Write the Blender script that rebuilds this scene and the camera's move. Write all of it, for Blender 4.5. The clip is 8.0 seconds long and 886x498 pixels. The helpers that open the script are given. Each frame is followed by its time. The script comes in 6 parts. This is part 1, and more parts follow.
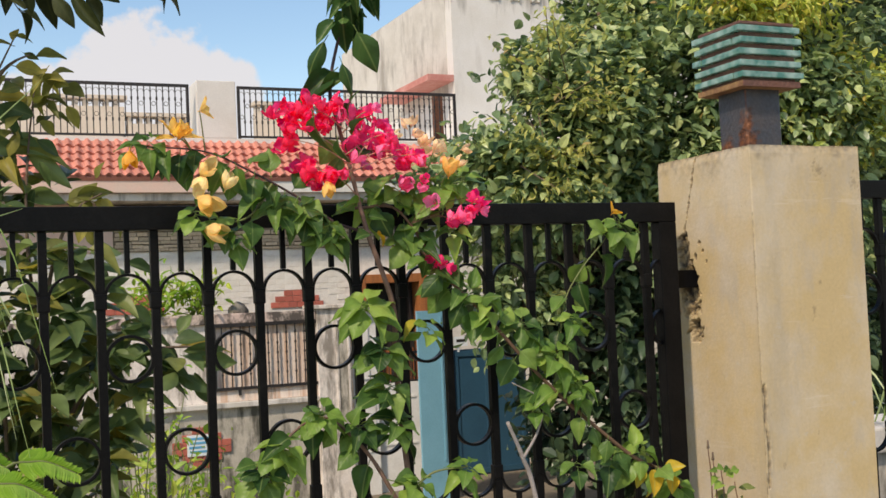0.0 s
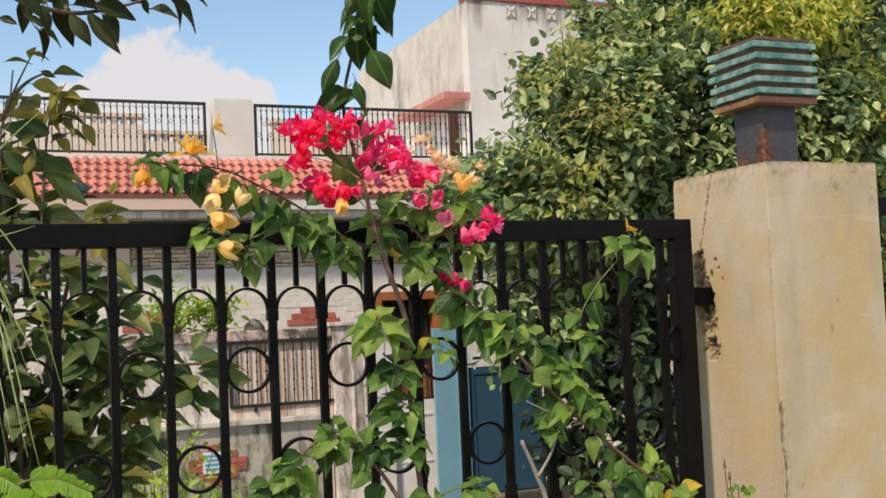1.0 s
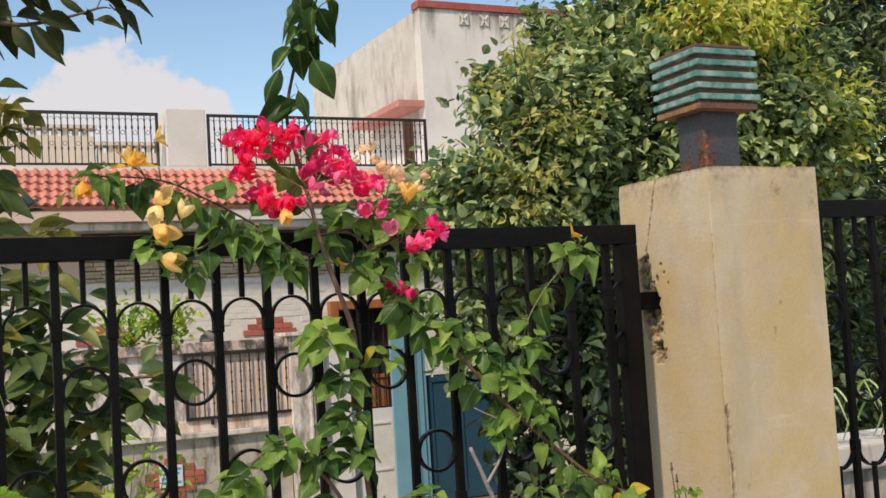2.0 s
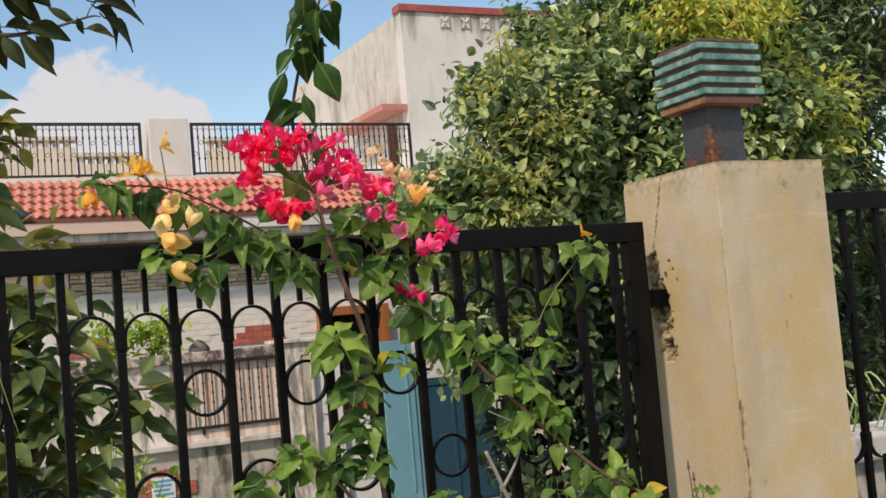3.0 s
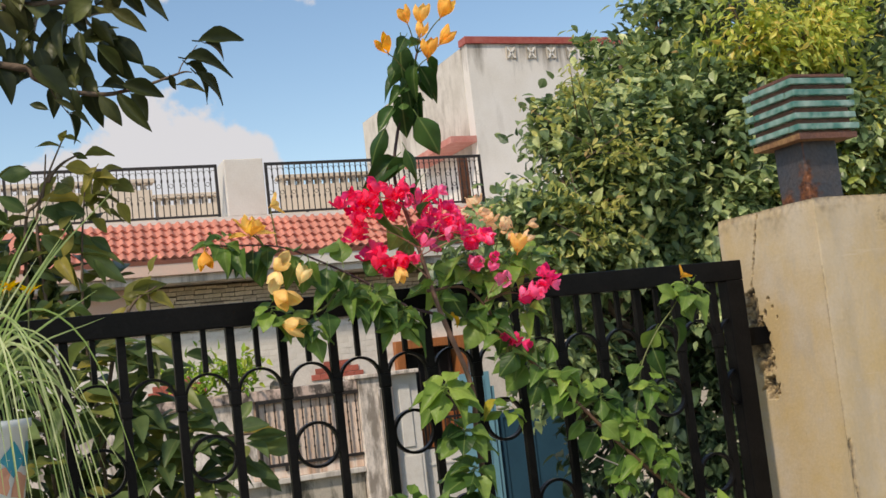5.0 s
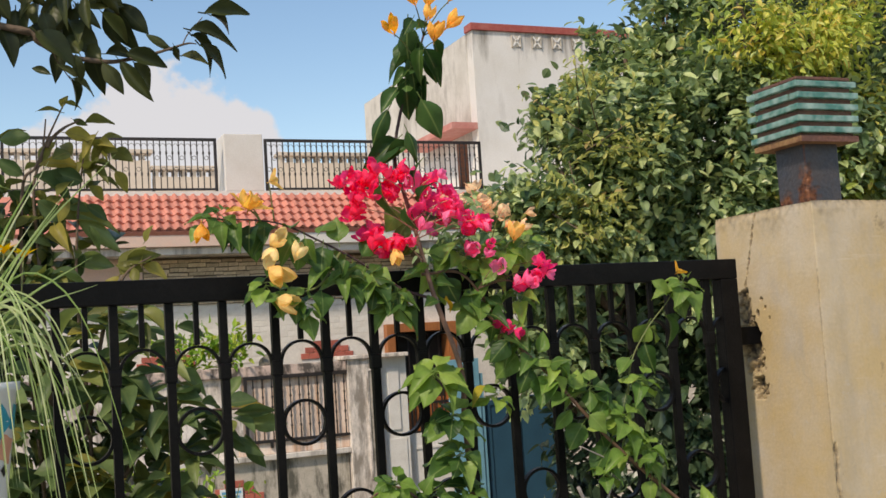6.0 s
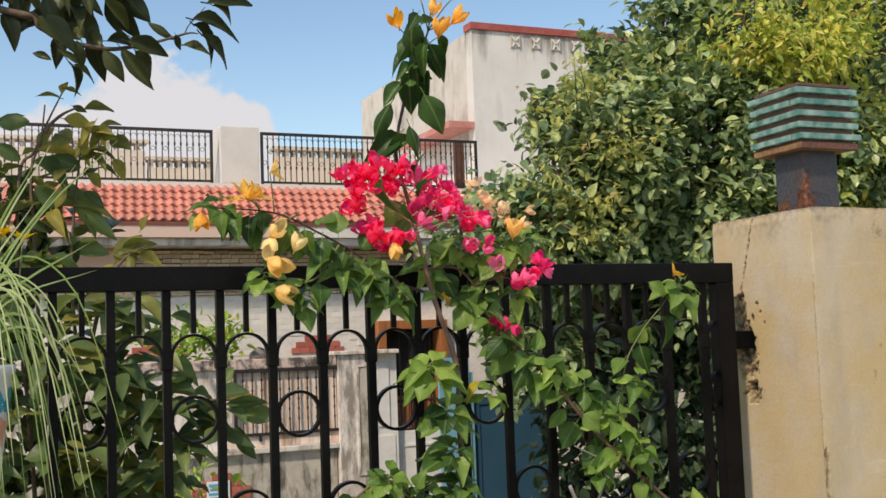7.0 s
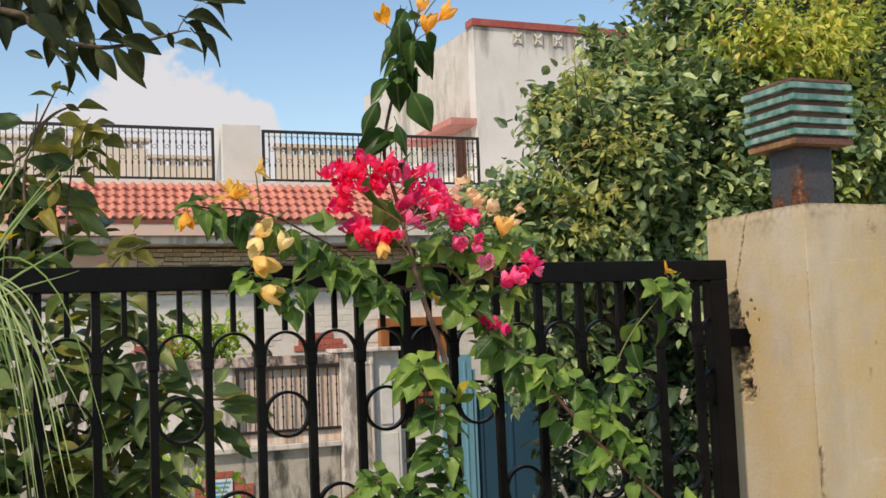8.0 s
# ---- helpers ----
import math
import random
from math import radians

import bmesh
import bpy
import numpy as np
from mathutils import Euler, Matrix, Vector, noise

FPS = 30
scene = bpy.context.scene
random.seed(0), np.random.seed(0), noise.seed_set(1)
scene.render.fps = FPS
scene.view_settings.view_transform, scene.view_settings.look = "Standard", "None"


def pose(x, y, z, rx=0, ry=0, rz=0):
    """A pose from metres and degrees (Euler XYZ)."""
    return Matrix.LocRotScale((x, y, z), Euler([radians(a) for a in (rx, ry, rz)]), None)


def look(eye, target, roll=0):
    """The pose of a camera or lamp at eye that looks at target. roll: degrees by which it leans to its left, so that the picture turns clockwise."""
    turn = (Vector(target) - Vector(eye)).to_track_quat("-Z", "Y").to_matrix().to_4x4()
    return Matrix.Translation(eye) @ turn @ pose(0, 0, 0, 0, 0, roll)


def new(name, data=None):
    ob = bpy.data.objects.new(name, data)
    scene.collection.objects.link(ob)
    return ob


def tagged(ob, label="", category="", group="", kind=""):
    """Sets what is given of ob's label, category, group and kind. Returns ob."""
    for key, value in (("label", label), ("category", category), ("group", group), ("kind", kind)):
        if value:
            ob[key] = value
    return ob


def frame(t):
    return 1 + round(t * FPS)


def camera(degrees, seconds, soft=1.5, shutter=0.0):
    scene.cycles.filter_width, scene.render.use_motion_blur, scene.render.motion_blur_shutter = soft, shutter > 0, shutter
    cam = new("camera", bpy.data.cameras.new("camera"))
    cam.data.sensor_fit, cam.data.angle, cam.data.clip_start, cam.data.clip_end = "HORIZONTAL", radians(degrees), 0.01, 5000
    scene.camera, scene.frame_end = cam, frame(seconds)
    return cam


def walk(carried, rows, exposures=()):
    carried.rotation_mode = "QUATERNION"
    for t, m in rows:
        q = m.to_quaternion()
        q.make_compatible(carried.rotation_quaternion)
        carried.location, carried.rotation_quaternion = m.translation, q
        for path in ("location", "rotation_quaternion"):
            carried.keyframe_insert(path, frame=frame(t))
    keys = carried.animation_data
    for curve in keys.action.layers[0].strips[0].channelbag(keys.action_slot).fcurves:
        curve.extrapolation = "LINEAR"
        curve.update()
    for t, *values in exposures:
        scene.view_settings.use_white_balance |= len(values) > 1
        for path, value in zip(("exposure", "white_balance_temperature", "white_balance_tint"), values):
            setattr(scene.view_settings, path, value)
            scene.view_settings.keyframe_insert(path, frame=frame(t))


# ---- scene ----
cam = camera(43.0, 8.0, soft=1.55)
PATH = [
    (0, look((-0.6370, -0.7001, 1.9011), (0.1658, 1.1296, 1.9885), -2.54)),
    (0.5, look((-0.6546, -0.6992, 1.8872), (0.1394, 1.1335, 1.9917), -2.06)),
    (1, look((-0.6250, -0.6910, 1.9010), (0.1511, 1.1484, 2.0203), -2.48)),
    (1.2, look((-0.6020, -0.6930, 1.8950), (0.1770, 1.1450, 2.0200), -2.60)),
    (1.5, look((-0.5931, -0.7091, 1.9015), (0.2062, 1.1196, 2.0326), -2.91)),
    (1.7, look((-0.5921, -0.7121, 1.9003), (0.2293, 1.1066, 2.0329), -3.04)),
    (2.8, look((-0.6426, -0.6675, 1.9044), (0.2366, 1.1248, 2.0264), -4.37)),
    (3, look((-0.6462, -0.6526, 1.9046), (0.2261, 1.1422, 2.0376), -4.95)),
    (3.3, look((-0.6670, -0.6600, 1.9090), (0.2010, 1.1350, 2.0640), -5.80)),
    (3.5, look((-0.6689, -0.6561, 1.9172), (0.1972, 1.1382, 2.0916), -6.37)),
    (3.8, look((-0.6670, -0.6760, 1.9680), (0.1940, 1.1170, 2.1750), -7.40)),
    (4, look((-0.6681, -0.6865, 2.0009), (0.1832, 1.1083, 2.2328), -8.02)),
    (4.2, look((-0.6710, -0.6840, 2.0150), (0.1680, 1.1140, 2.2650), -8.40)),
    (4.5, look((-0.7064, -0.6721, 1.9959), (0.1002, 1.1440, 2.2228), -7.84)),
    (4.7, look((-0.7244, -0.6562, 1.9648), (0.0594, 1.1717, 2.1750), -7.33)),
    (5.8, look((-0.7366, -0.6638, 1.9559), (0.0309, 1.1751, 2.1267), -4.17)),
    (6, look((-0.7347, -0.6542, 1.9568), (0.0383, 1.1828, 2.1239), -3.63)),
    (6.5, look((-0.7436, -0.6592, 1.9469), (0.0360, 1.1755, 2.1089), -2.65)),
    (7, look((-0.7495, -0.6505, 1.9493), (0.0359, 1.1814, 2.1138), -2.07)),
    (7.5, look((-0.7343, -0.6443, 1.9555), (0.0571, 1.1850, 2.1208), -2.06)),
    (8, look((-0.7049, -0.6438, 1.9544), (0.0718, 1.1923, 2.1133), -2.30)),
]
walk(cam, PATH, exposures=((0.0, 0.11, 7700, 14), (2.0, 0.05, 7700, 14), (4.0, -0.04, 7700, 14), (6.0, 0.02, 7700, 14), (8.0, 0.05, 7700, 14)))

# ---- world, sun, exposure ----
SUN_AZ, SUN_EL = radians(232), radians(47)      # compass-like angle from +y towards +x, height
world = bpy.data.worlds.new("sky")
scene.world = world
world.use_nodes = True
wn, wl = world.node_tree.nodes, world.node_tree.links
wn.clear()
w_out = wn.new("ShaderNodeOutputWorld")
w_bg = wn.new("ShaderNodeBackground")
w_bg.inputs["Strength"].default_value = 0.15
w_sky = wn.new("ShaderNodeTexSky")
w_sky.sky_type, w_sky.sun_disc = "NISHITA", False
w_sky.sun_elevation, w_sky.sun_rotation = SUN_EL, SUN_AZ
w_sky.air_density, w_sky.dust_density, w_sky.ozone_density = 1.15, 0.25, 2.4
w_tc = wn.new("ShaderNodeTexCoord")
w_noise = wn.new("ShaderNodeTexNoise")
w_noise.inputs["Scale"].default_value, w_noise.inputs["Detail"].default_value, w_noise.inputs["Roughness"].default_value = 13.0, 9.0, 0.55
wl.new(w_tc.outputs["Generated"], w_noise.inputs["Vector"])


def cloud_mass(centre, stretch, reach):
    """A soft mass round a direction of the sky: 1 in the middle, 0 past its reach."""
    sub = wn.new("ShaderNodeVectorMath")
    sub.operation, sub.inputs[1].default_value = "SUBTRACT", centre
    wl.new(w_tc.outputs["Generated"], sub.inputs[0])
    mul = wn.new("ShaderNodeVectorMath")
    mul.operation, mul.inputs[1].default_value = "MULTIPLY", stretch
    wl.new(sub.outputs[0], mul.inputs[0])
    length = wn.new("ShaderNodeVectorMath")
    length.operation = "LENGTH"
    wl.new(mul.outputs[0], length.inputs[0])
    rng = wn.new("ShaderNodeMapRange")
    rng.inputs["From Min"].default_value, rng.inputs["From Max"].default_value = reach, 0.0
    rng.clamp = False
    wl.new(length.outputs["Value"], rng.inputs["Value"])
    return rng.outputs["Result"]


masses = [cloud_mass((0.15, 0.965, 0.178), (1.1, 1, 1), 0.078), cloud_mass((0.222, 0.956, 0.163), (1.1, 1, 1), 0.06), cloud_mass((0.15, 0.975, 0.115), (0.9, 1, 1.6), 0.16),
          cloud_mass((0.215, 0.915, 0.385), (0.75, 1, 2.4), 0.17), cloud_mass((-0.3, 0.9, 0.3), (1, 1, 2.2), 0.3),
          cloud_mass((-0.75, -0.2, 0.6), (1, 1, 1.4), 0.5), cloud_mass((0.5, -0.7, 0.5), (1, 1, 1.6), 0.5)]
total = masses[0]
for m_ in masses[1:]:
    mx = wn.new("ShaderNodeMath")
    mx.operation = "MAXIMUM"
    wl.new(total, mx.inputs[0]), wl.new(m_, mx.inputs[1])
    total = mx.outputs[0]
w_add = wn.new("ShaderNodeMath")
w_add.operation = "MULTIPLY_ADD"
w_add.inputs[1].default_value = 0.55
wl.new(total, w_add.inputs[0]), wl.new(w_noise.outputs["Fac"], w_add.inputs[2])
w_ramp = wn.new("ShaderNodeMapRange")
w_ramp.interpolation_type = "SMOOTHSTEP"
w_ramp.inputs["From Min"].default_value, w_ramp.inputs["From Max"].default_value = 0.58, 0.66
w_ramp.inputs["To Max"].default_value = 0.93
wl.new(w_add.outputs[0], w_ramp.inputs["Value"])
w_mix = wn.new("ShaderNodeMix")
w_mix.data_type = "RGBA"
w_mix.inputs["B"].default_value = (4.45, 4.8, 5.5, 1)
wl.new(w_ramp.outputs["Result"], w_mix.inputs["Factor"])
w_blue = wn.new("ShaderNodeHueSaturation")
w_blue.inputs["Saturation"].default_value, w_blue.inputs["Value"].default_value = 1.14, 1.12
wl.new(w_sky.outputs["Color"], w_blue.inputs["Color"])
wl.new(w_blue.outputs["Color"], w_mix.inputs["A"])
wl.new(w_mix.outputs["Result"], w_bg.inputs["Color"])
wl.new(w_bg.outputs["Background"], w_out.inputs["Surface"])

sun_data = bpy.data.lights.new("sun", "SUN")
sun_data.energy, sun_data.angle, sun_data.color = 3.05, radians(4.0), (1.0, 0.95, 0.87)
sun = new("sun", sun_data)
toward = Vector((math.sin(SUN_AZ) * math.cos(SUN_EL), math.cos(SUN_AZ) * math.cos(SUN_EL), math.sin(SUN_EL)))
sun.matrix_basis = look(toward * 40, (0, 0, 0))


# ---- materials ----
def make_material(name, base, rough=0.6, metal=0.0, second=None, scale=6.0, amount=0.5, grain=120.0, grain_amount=0.12, bump=0.15,
                  random_by=None, spread=0.0, stretch=(1, 1, 1), spec=0.5):
    """Principled paint with stains at one scale and grain at another; spread varies pieces by their random number."""
    m = bpy.data.materials.new(name)
    m.use_nodes = True
    n, l = m.node_tree.nodes, m.node_tree.links
    b = n["Principled BSDF"]
    b.inputs["Roughness"].default_value, b.inputs["Metallic"].default_value = rough, metal
    b.inputs["Specular IOR Level"].default_value = spec
    tc, mp = n.new("ShaderNodeTexCoord"), n.new("ShaderNodeMapping")
    mp.inputs["Scale"].default_value = stretch
    l.new(tc.outputs["Object"], mp.inputs["Vector"])
    big, fine = n.new("ShaderNodeTexNoise"), n.new("ShaderNodeTexNoise")
    big.inputs["Scale"].default_value, big.inputs["Detail"].default_value, big.inputs["Roughness"].default_value = scale, 6, 0.62
    fine.inputs["Scale"].default_value, fine.inputs["Detail"].default_value = grain, 4
    l.new(mp.outputs["Vector"], big.inputs["Vector"]), l.new(tc.outputs["Object"], fine.inputs["Vector"])
    ramp = n.new("ShaderNodeMapRange")
    ramp.inputs["From Min"].default_value, ramp.inputs["From Max"].default_value, ramp.inputs["To Max"].default_value = 0.42, 0.68, amount
    l.new(big.outputs["Fac"], ramp.inputs["Value"])
    mix = n.new("ShaderNodeMix")
    mix.data_type = "RGBA"
    mix.inputs["A"].default_value = (*base, 1)
    mix.inputs["B"].default_value = (*(second or [c * 0.6 for c in base]), 1)
    l.new(ramp.outputs["Result"], mix.inputs["Factor"])
    col = mix.outputs["Result"]
    hsv = n.new("ShaderNodeHueSaturation")
    l.new(col, hsv.inputs["Color"])
    val = n.new("ShaderNodeMapRange")
    val.inputs["From Min"].default_value, val.inputs["From Max"].default_value = 0.25, 0.75
    val.inputs["To Min"].default_value, val.inputs["To Max"].default_value = 1 - grain_amount, 1 + grain_amount
    l.new(fine.outputs["Fac"], val.inputs["Value"])
    value = val.outputs["Result"]
    if random_by:
        if random_by == "object":
            rnd = n.new("ShaderNodeObjectInfo").outputs["Random"]
        else:
            rnd = n.new("ShaderNodeNewGeometry").outputs["Random Per Island"]
        rr = n.new("ShaderNodeMapRange")
        rr.inputs["To Min"].default_value, rr.inputs["To Max"].default_value = 1 - spread, 1 + spread
        l.new(rnd, rr.inputs["Value"])
        mu = n.new("ShaderNodeMath")
        mu.operation = "MULTIPLY"
        l.new(value, mu.inputs[0]), l.new(rr.outputs["Result"], mu.inputs[1])
        value = mu.outputs[0]
    l.new(value, hsv.inputs["Value"])
    l.new(hsv.outputs["Color"], b.inputs["Base Color"])
    if bump:
        bp = n.new("ShaderNodeBump")
        bp.inputs["Strength"].default_value, bp.inputs["Distance"].default_value = bump, 0.01
        l.new(fine.outputs["Fac"], bp.inputs["Height"])
        l.new(bp.outputs["Normal"], b.inputs["Normal"])
    return m


def streak_over(m, colour, low, high, amount, stretch=(7, 7, 0.5), scale=1.0):
    """Adds run-down streaks of dirt, long in height, over a material's colour."""
    n, l = m.node_tree.nodes, m.node_tree.links
    b = n["Principled BSDF"]
    src = b.inputs["Base Color"].links[0].from_socket
    tc, mp, no = n.new("ShaderNodeTexCoord"), n.new("ShaderNodeMapping"), n.new("ShaderNodeTexNoise")
    mp.inputs["Scale"].default_value = stretch
    no.inputs["Scale"].default_value, no.inputs["Detail"].default_value, no.inputs["Roughness"].default_value = scale, 7, 0.65
    l.new(tc.outputs["Object"], mp.inputs["Vector"]), l.new(mp.outputs["Vector"], no.inputs["Vector"])
    r = n.new("ShaderNodeMapRange")
    r.inputs["From Min"].default_value, r.inputs["From Max"].default_value, r.inputs["To Max"].default_value = low, high, amount
    l.new(no.outputs["Fac"], r.inputs["Value"])
    mix = n.new("ShaderNodeMix")
    mix.data_type = "RGBA"
    mix.inputs["B"].default_value = (*colour, 1)
    l.new(r.outputs["Result"], mix.inputs["Factor"])
    l.new(src, mix.inputs["A"])
    l.new(mix.outputs["Result"], b.inputs["Base Color"])
    return m


def drip_over(m, colour, top, reach, amount, stretch=(3.2, 3.2, 0.35)):
    """Adds black mould that starts at a wall's weathered top edge and runs down in uneven drips."""
    n, l = m.node_tree.nodes, m.node_tree.links
    b = n["Principled BSDF"]
    src = b.inputs["Base Color"].links[0].from_socket
    ge, mp, no, sep = n.new("ShaderNodeNewGeometry"), n.new("ShaderNodeMapping"), n.new("ShaderNodeTexNoise"), n.new("ShaderNodeSeparateXYZ")
    mp.inputs["Scale"].default_value = stretch
    no.inputs["Scale"].default_value, no.inputs["Detail"].default_value, no.inputs["Roughness"].default_value = 1.0, 8, 0.7
    l.new(ge.outputs["Position"], mp.inputs["Vector"]), l.new(mp.outputs["Vector"], no.inputs["Vector"]), l.new(ge.outputs["Position"], sep.inputs[0])
    edge, add, r, mix = n.new("ShaderNodeMapRange"), n.new("ShaderNodeMath"), n.new("ShaderNodeMapRange"), n.new("ShaderNodeMix")
    edge.inputs["From Min"].default_value, edge.inputs["From Max"].default_value = top - reach, top
    edge.inputs["To Min"].default_value, edge.inputs["To Max"].default_value = -0.22, 0.16
    add.operation, mix.data_type = "ADD", "RGBA"
    r.inputs["From Min"].default_value, r.inputs["From Max"].default_value, r.inputs["To Max"].default_value = 0.5, 0.72, amount
    mix.inputs["B"].default_value = (*colour, 1)
    l.new(sep.outputs["Z"], edge.inputs["Value"]), l.new(edge.outputs["Result"], add.inputs[0]), l.new(no.outputs["Fac"], add.inputs[1])
    l.new(add.outputs[0], r.inputs["Value"]), l.new(r.outputs["Result"], mix.inputs["Factor"]), l.new(src, mix.inputs["A"])
    l.new(mix.outputs["Result"], b.inputs["Base Color"])
    return m


def leaf_material(name, colours, through_light=0.3, rough=0.42, by="object", rib=True, rib_colour=(0.3, 0.38, 0.12), gloss=0.28):
    """A leaf or petal: colour by piece from a ramp, a paler rib, light shining through."""
    m = bpy.data.materials.new(name)
    m.use_nodes = True
    n, l = m.node_tree.nodes, m.node_tree.links
    b, out = n["Principled BSDF"], n["Material Output"]
    rnd = n.new("ShaderNodeObjectInfo").outputs["Random"] if by == "object" else n.new("ShaderNodeNewGeometry").outputs["Random Per Island"]
    ramp = n.new("ShaderNodeValToRGB")
    el = ramp.color_ramp.elements
    while len(el) < len(colours):
        el.new(0.5)
    for e, (p, c) in zip(el, colours):
        e.position, e.color = p, (*c, 1)
    l.new(rnd, ramp.inputs["Fac"])
    tc, no = n.new("ShaderNodeTexCoord"), n.new("ShaderNodeTexNoise")
    no.inputs["Scale"].default_value, no.inputs["Detail"].default_value = (2.5, 4) if by == "object" else (14, 4)
    l.new(tc.outputs["Object"], no.inputs["Vector"])
    hsv = n.new("ShaderNodeHueSaturation")
    mr = n.new("ShaderNodeMapRange")
    mr.inputs["From Min"].default_value, mr.inputs["From Max"].default_value = 0.3, 0.7
    mr.inputs["To Min"].default_value, mr.inputs["To Max"].default_value = 0.78, 1.2
    l.new(no.outputs["Fac"], mr.inputs["Value"]), l.new(mr.outputs["Result"], hsv.inputs["Value"]), l.new(ramp.outputs["Color"], hsv.inputs["Color"])
    col = hsv.outputs["Color"]
    if rib:
        sep, ab, rr, mix = n.new("ShaderNodeSeparateXYZ"), n.new("ShaderNodeMath"), n.new("ShaderNodeMapRange"), n.new("ShaderNodeMix")
        ab.operation, mix.data_type = "ABSOLUTE", "RGBA"
        rr.inputs["From Min"].default_value, rr.inputs["From Max"].default_value = 0.035, 0.0
        rr.inputs["To Max"].default_value = 0.45
        mix.inputs["B"].default_value = (*rib_colour, 1)
        l.new(tc.outputs["Object"], sep.inputs[0]), l.new(sep.outputs["X"], ab.inputs[0]), l.new(ab.outputs[0], rr.inputs["Value"])
        l.new(rr.outputs["Result"], mix.inputs["Factor"]), l.new(col, mix.inputs["A"])
        col = mix.outputs["Result"]
        # side veins that run forward from the rib
        sub, mul, sine = n.new("ShaderNodeMath"), n.new("ShaderNodeMath"), n.new("ShaderNodeMath")
        sub.operation, mul.operation, sine.operation = "SUBTRACT", "MULTIPLY", "SINE"
        mul.inputs[1].default_value = 34.0
        l.new(sep.outputs["Y"], sub.inputs[0]), l.new(ab.outputs[0], sub.inputs[1]), l.new(sub.outputs[0], mul.inputs[0]), l.new(mul.outputs[0], sine.inputs[0])
        bp = n.new("ShaderNodeBump")
        bp.inputs["Strength"].default_value, bp.inputs["Distance"].default_value = 0.22, 0.0007
        l.new(sine.outputs[0], bp.inputs["Height"]), l.new(bp.outputs["Normal"], b.inputs["Normal"])
    l.new(col, b.inputs["Base Color"])
    b.inputs["Roughness"].default_value, b.inputs["Specular IOR Level"].default_value = rough, gloss
    tr, ms, br = n.new("ShaderNodeBsdfTranslucent"), n.new("ShaderNodeMixShader"), n.new("ShaderNodeHueSaturation")
    br.inputs["Value"].default_value, br.inputs["Saturation"].default_value = 1.5, 1.1
    l.new(col, br.inputs["Color"]), l.new(br.outputs["Color"], tr.inputs["Color"])
    ms.inputs["Fac"].default_value = through_light
    l.new(b.outputs["BSDF"], ms.inputs[1]), l.new(tr.outputs["BSDF"], ms.inputs[2]), l.new(ms.outputs["Shader"], out.inputs["Surface"])
    return m


black_paint = make_material("black_gate_paint", (0.0055, 0.0055, 0.006), 0.32, 0.0, (0.011, 0.010, 0.010), 14, 0.6, 160, 0.25, 0.1, spec=0.1)
house_black = make_material("railing_paint", (0.02, 0.018, 0.018), 0.5, 0.0, (0.05, 0.035, 0.03), 9, 0.6, 60, 0.2, 0.1)
rust_steel = make_material("rusted_steel", (0.06, 0.064, 0.075), 0.5, 0.3, (0.14, 0.07, 0.04), 9, 0.75, 90, 0.2, 0.3)
# Rain streaks over a base greyed to stand for the side wall's shade.
parapet_shade_stained = streak_over(make_material("shaded_rain_streaked_plaster", (0.62, 0.58, 0.52), 0.88, 0.0, (0.48, 0.44, 0.38), 2.4, 0.7, 50, 0.06, 0.15), (0.16, 0.13, 0.1), 0.5, 0.68, 0.6, (3.0, 3.0, 1.0))
stained_coping = streak_over(make_material("blackened_pink_plaster", (0.66, 0.5, 0.43), 0.88, 0.0, (0.55, 0.47, 0.4), 3, 0.7, 60, 0.08, 0.15), (0.05, 0.042, 0.036), 0.43, 0.57, 0.9, (8, 8, 5))
rust = make_material("rust", (0.17, 0.065, 0.032), 0.85, 0.0, (0.06, 0.026, 0.018), 30, 0.8, 150, 0.3, 0.5)
pink_plaster = make_material("pink_plaster", (0.72, 0.50, 0.41), 0.85, 0.0, (0.62, 0.52, 0.44), 3, 0.7, 80, 0.06, 0.15)
white_plaster = make_material("white_plaster", (0.74, 0.71, 0.66), 0.85, 0.0, (0.62, 0.57, 0.50), 2.2, 0.6, 60, 0.05, 0.15)
old_white = streak_over(make_material("weathered_white_plaster", (0.72, 0.67, 0.61), 0.88, 0.0, (0.55, 0.49, 0.42), 2.5, 0.7, 60, 0.06, 0.2),
                        (0.13, 0.105, 0.08), 0.5, 0.66, 0.8, (5, 5, 0.7))
column_white = streak_over(make_material("old_column_paint", (0.82, 0.74, 0.67), 0.85, 0.0, (0.62, 0.53, 0.45), 5, 0.8, 60, 0.1, 0.2),
                           (0.17, 0.14, 0.11), 0.48, 0.62, 0.75, (9, 9, 2.2))
grimy = streak_over(make_material("grimy_plaster", (0.56, 0.50, 0.42), 0.9, 0.0, (0.36, 0.33, 0.27), 5, 0.8, 70, 0.1, 0.25),
                    (0.05, 0.05, 0.035), 0.47, 0.6, 0.85, (5, 5, 1.6))
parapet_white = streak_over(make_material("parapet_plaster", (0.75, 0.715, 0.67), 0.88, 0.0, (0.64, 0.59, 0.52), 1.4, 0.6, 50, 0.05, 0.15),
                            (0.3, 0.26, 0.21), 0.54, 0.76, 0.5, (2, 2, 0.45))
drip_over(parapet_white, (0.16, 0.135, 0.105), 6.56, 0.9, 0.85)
beige_far = streak_over(make_material("beige_plaster", (0.62, 0.52, 0.42), 0.9, 0.0, (0.5, 0.42, 0.34), 2, 0.6, 40, 0.06, 0.1),
                        (0.25, 0.2, 0.16), 0.55, 0.75, 0.6, (3, 3, 0.5))
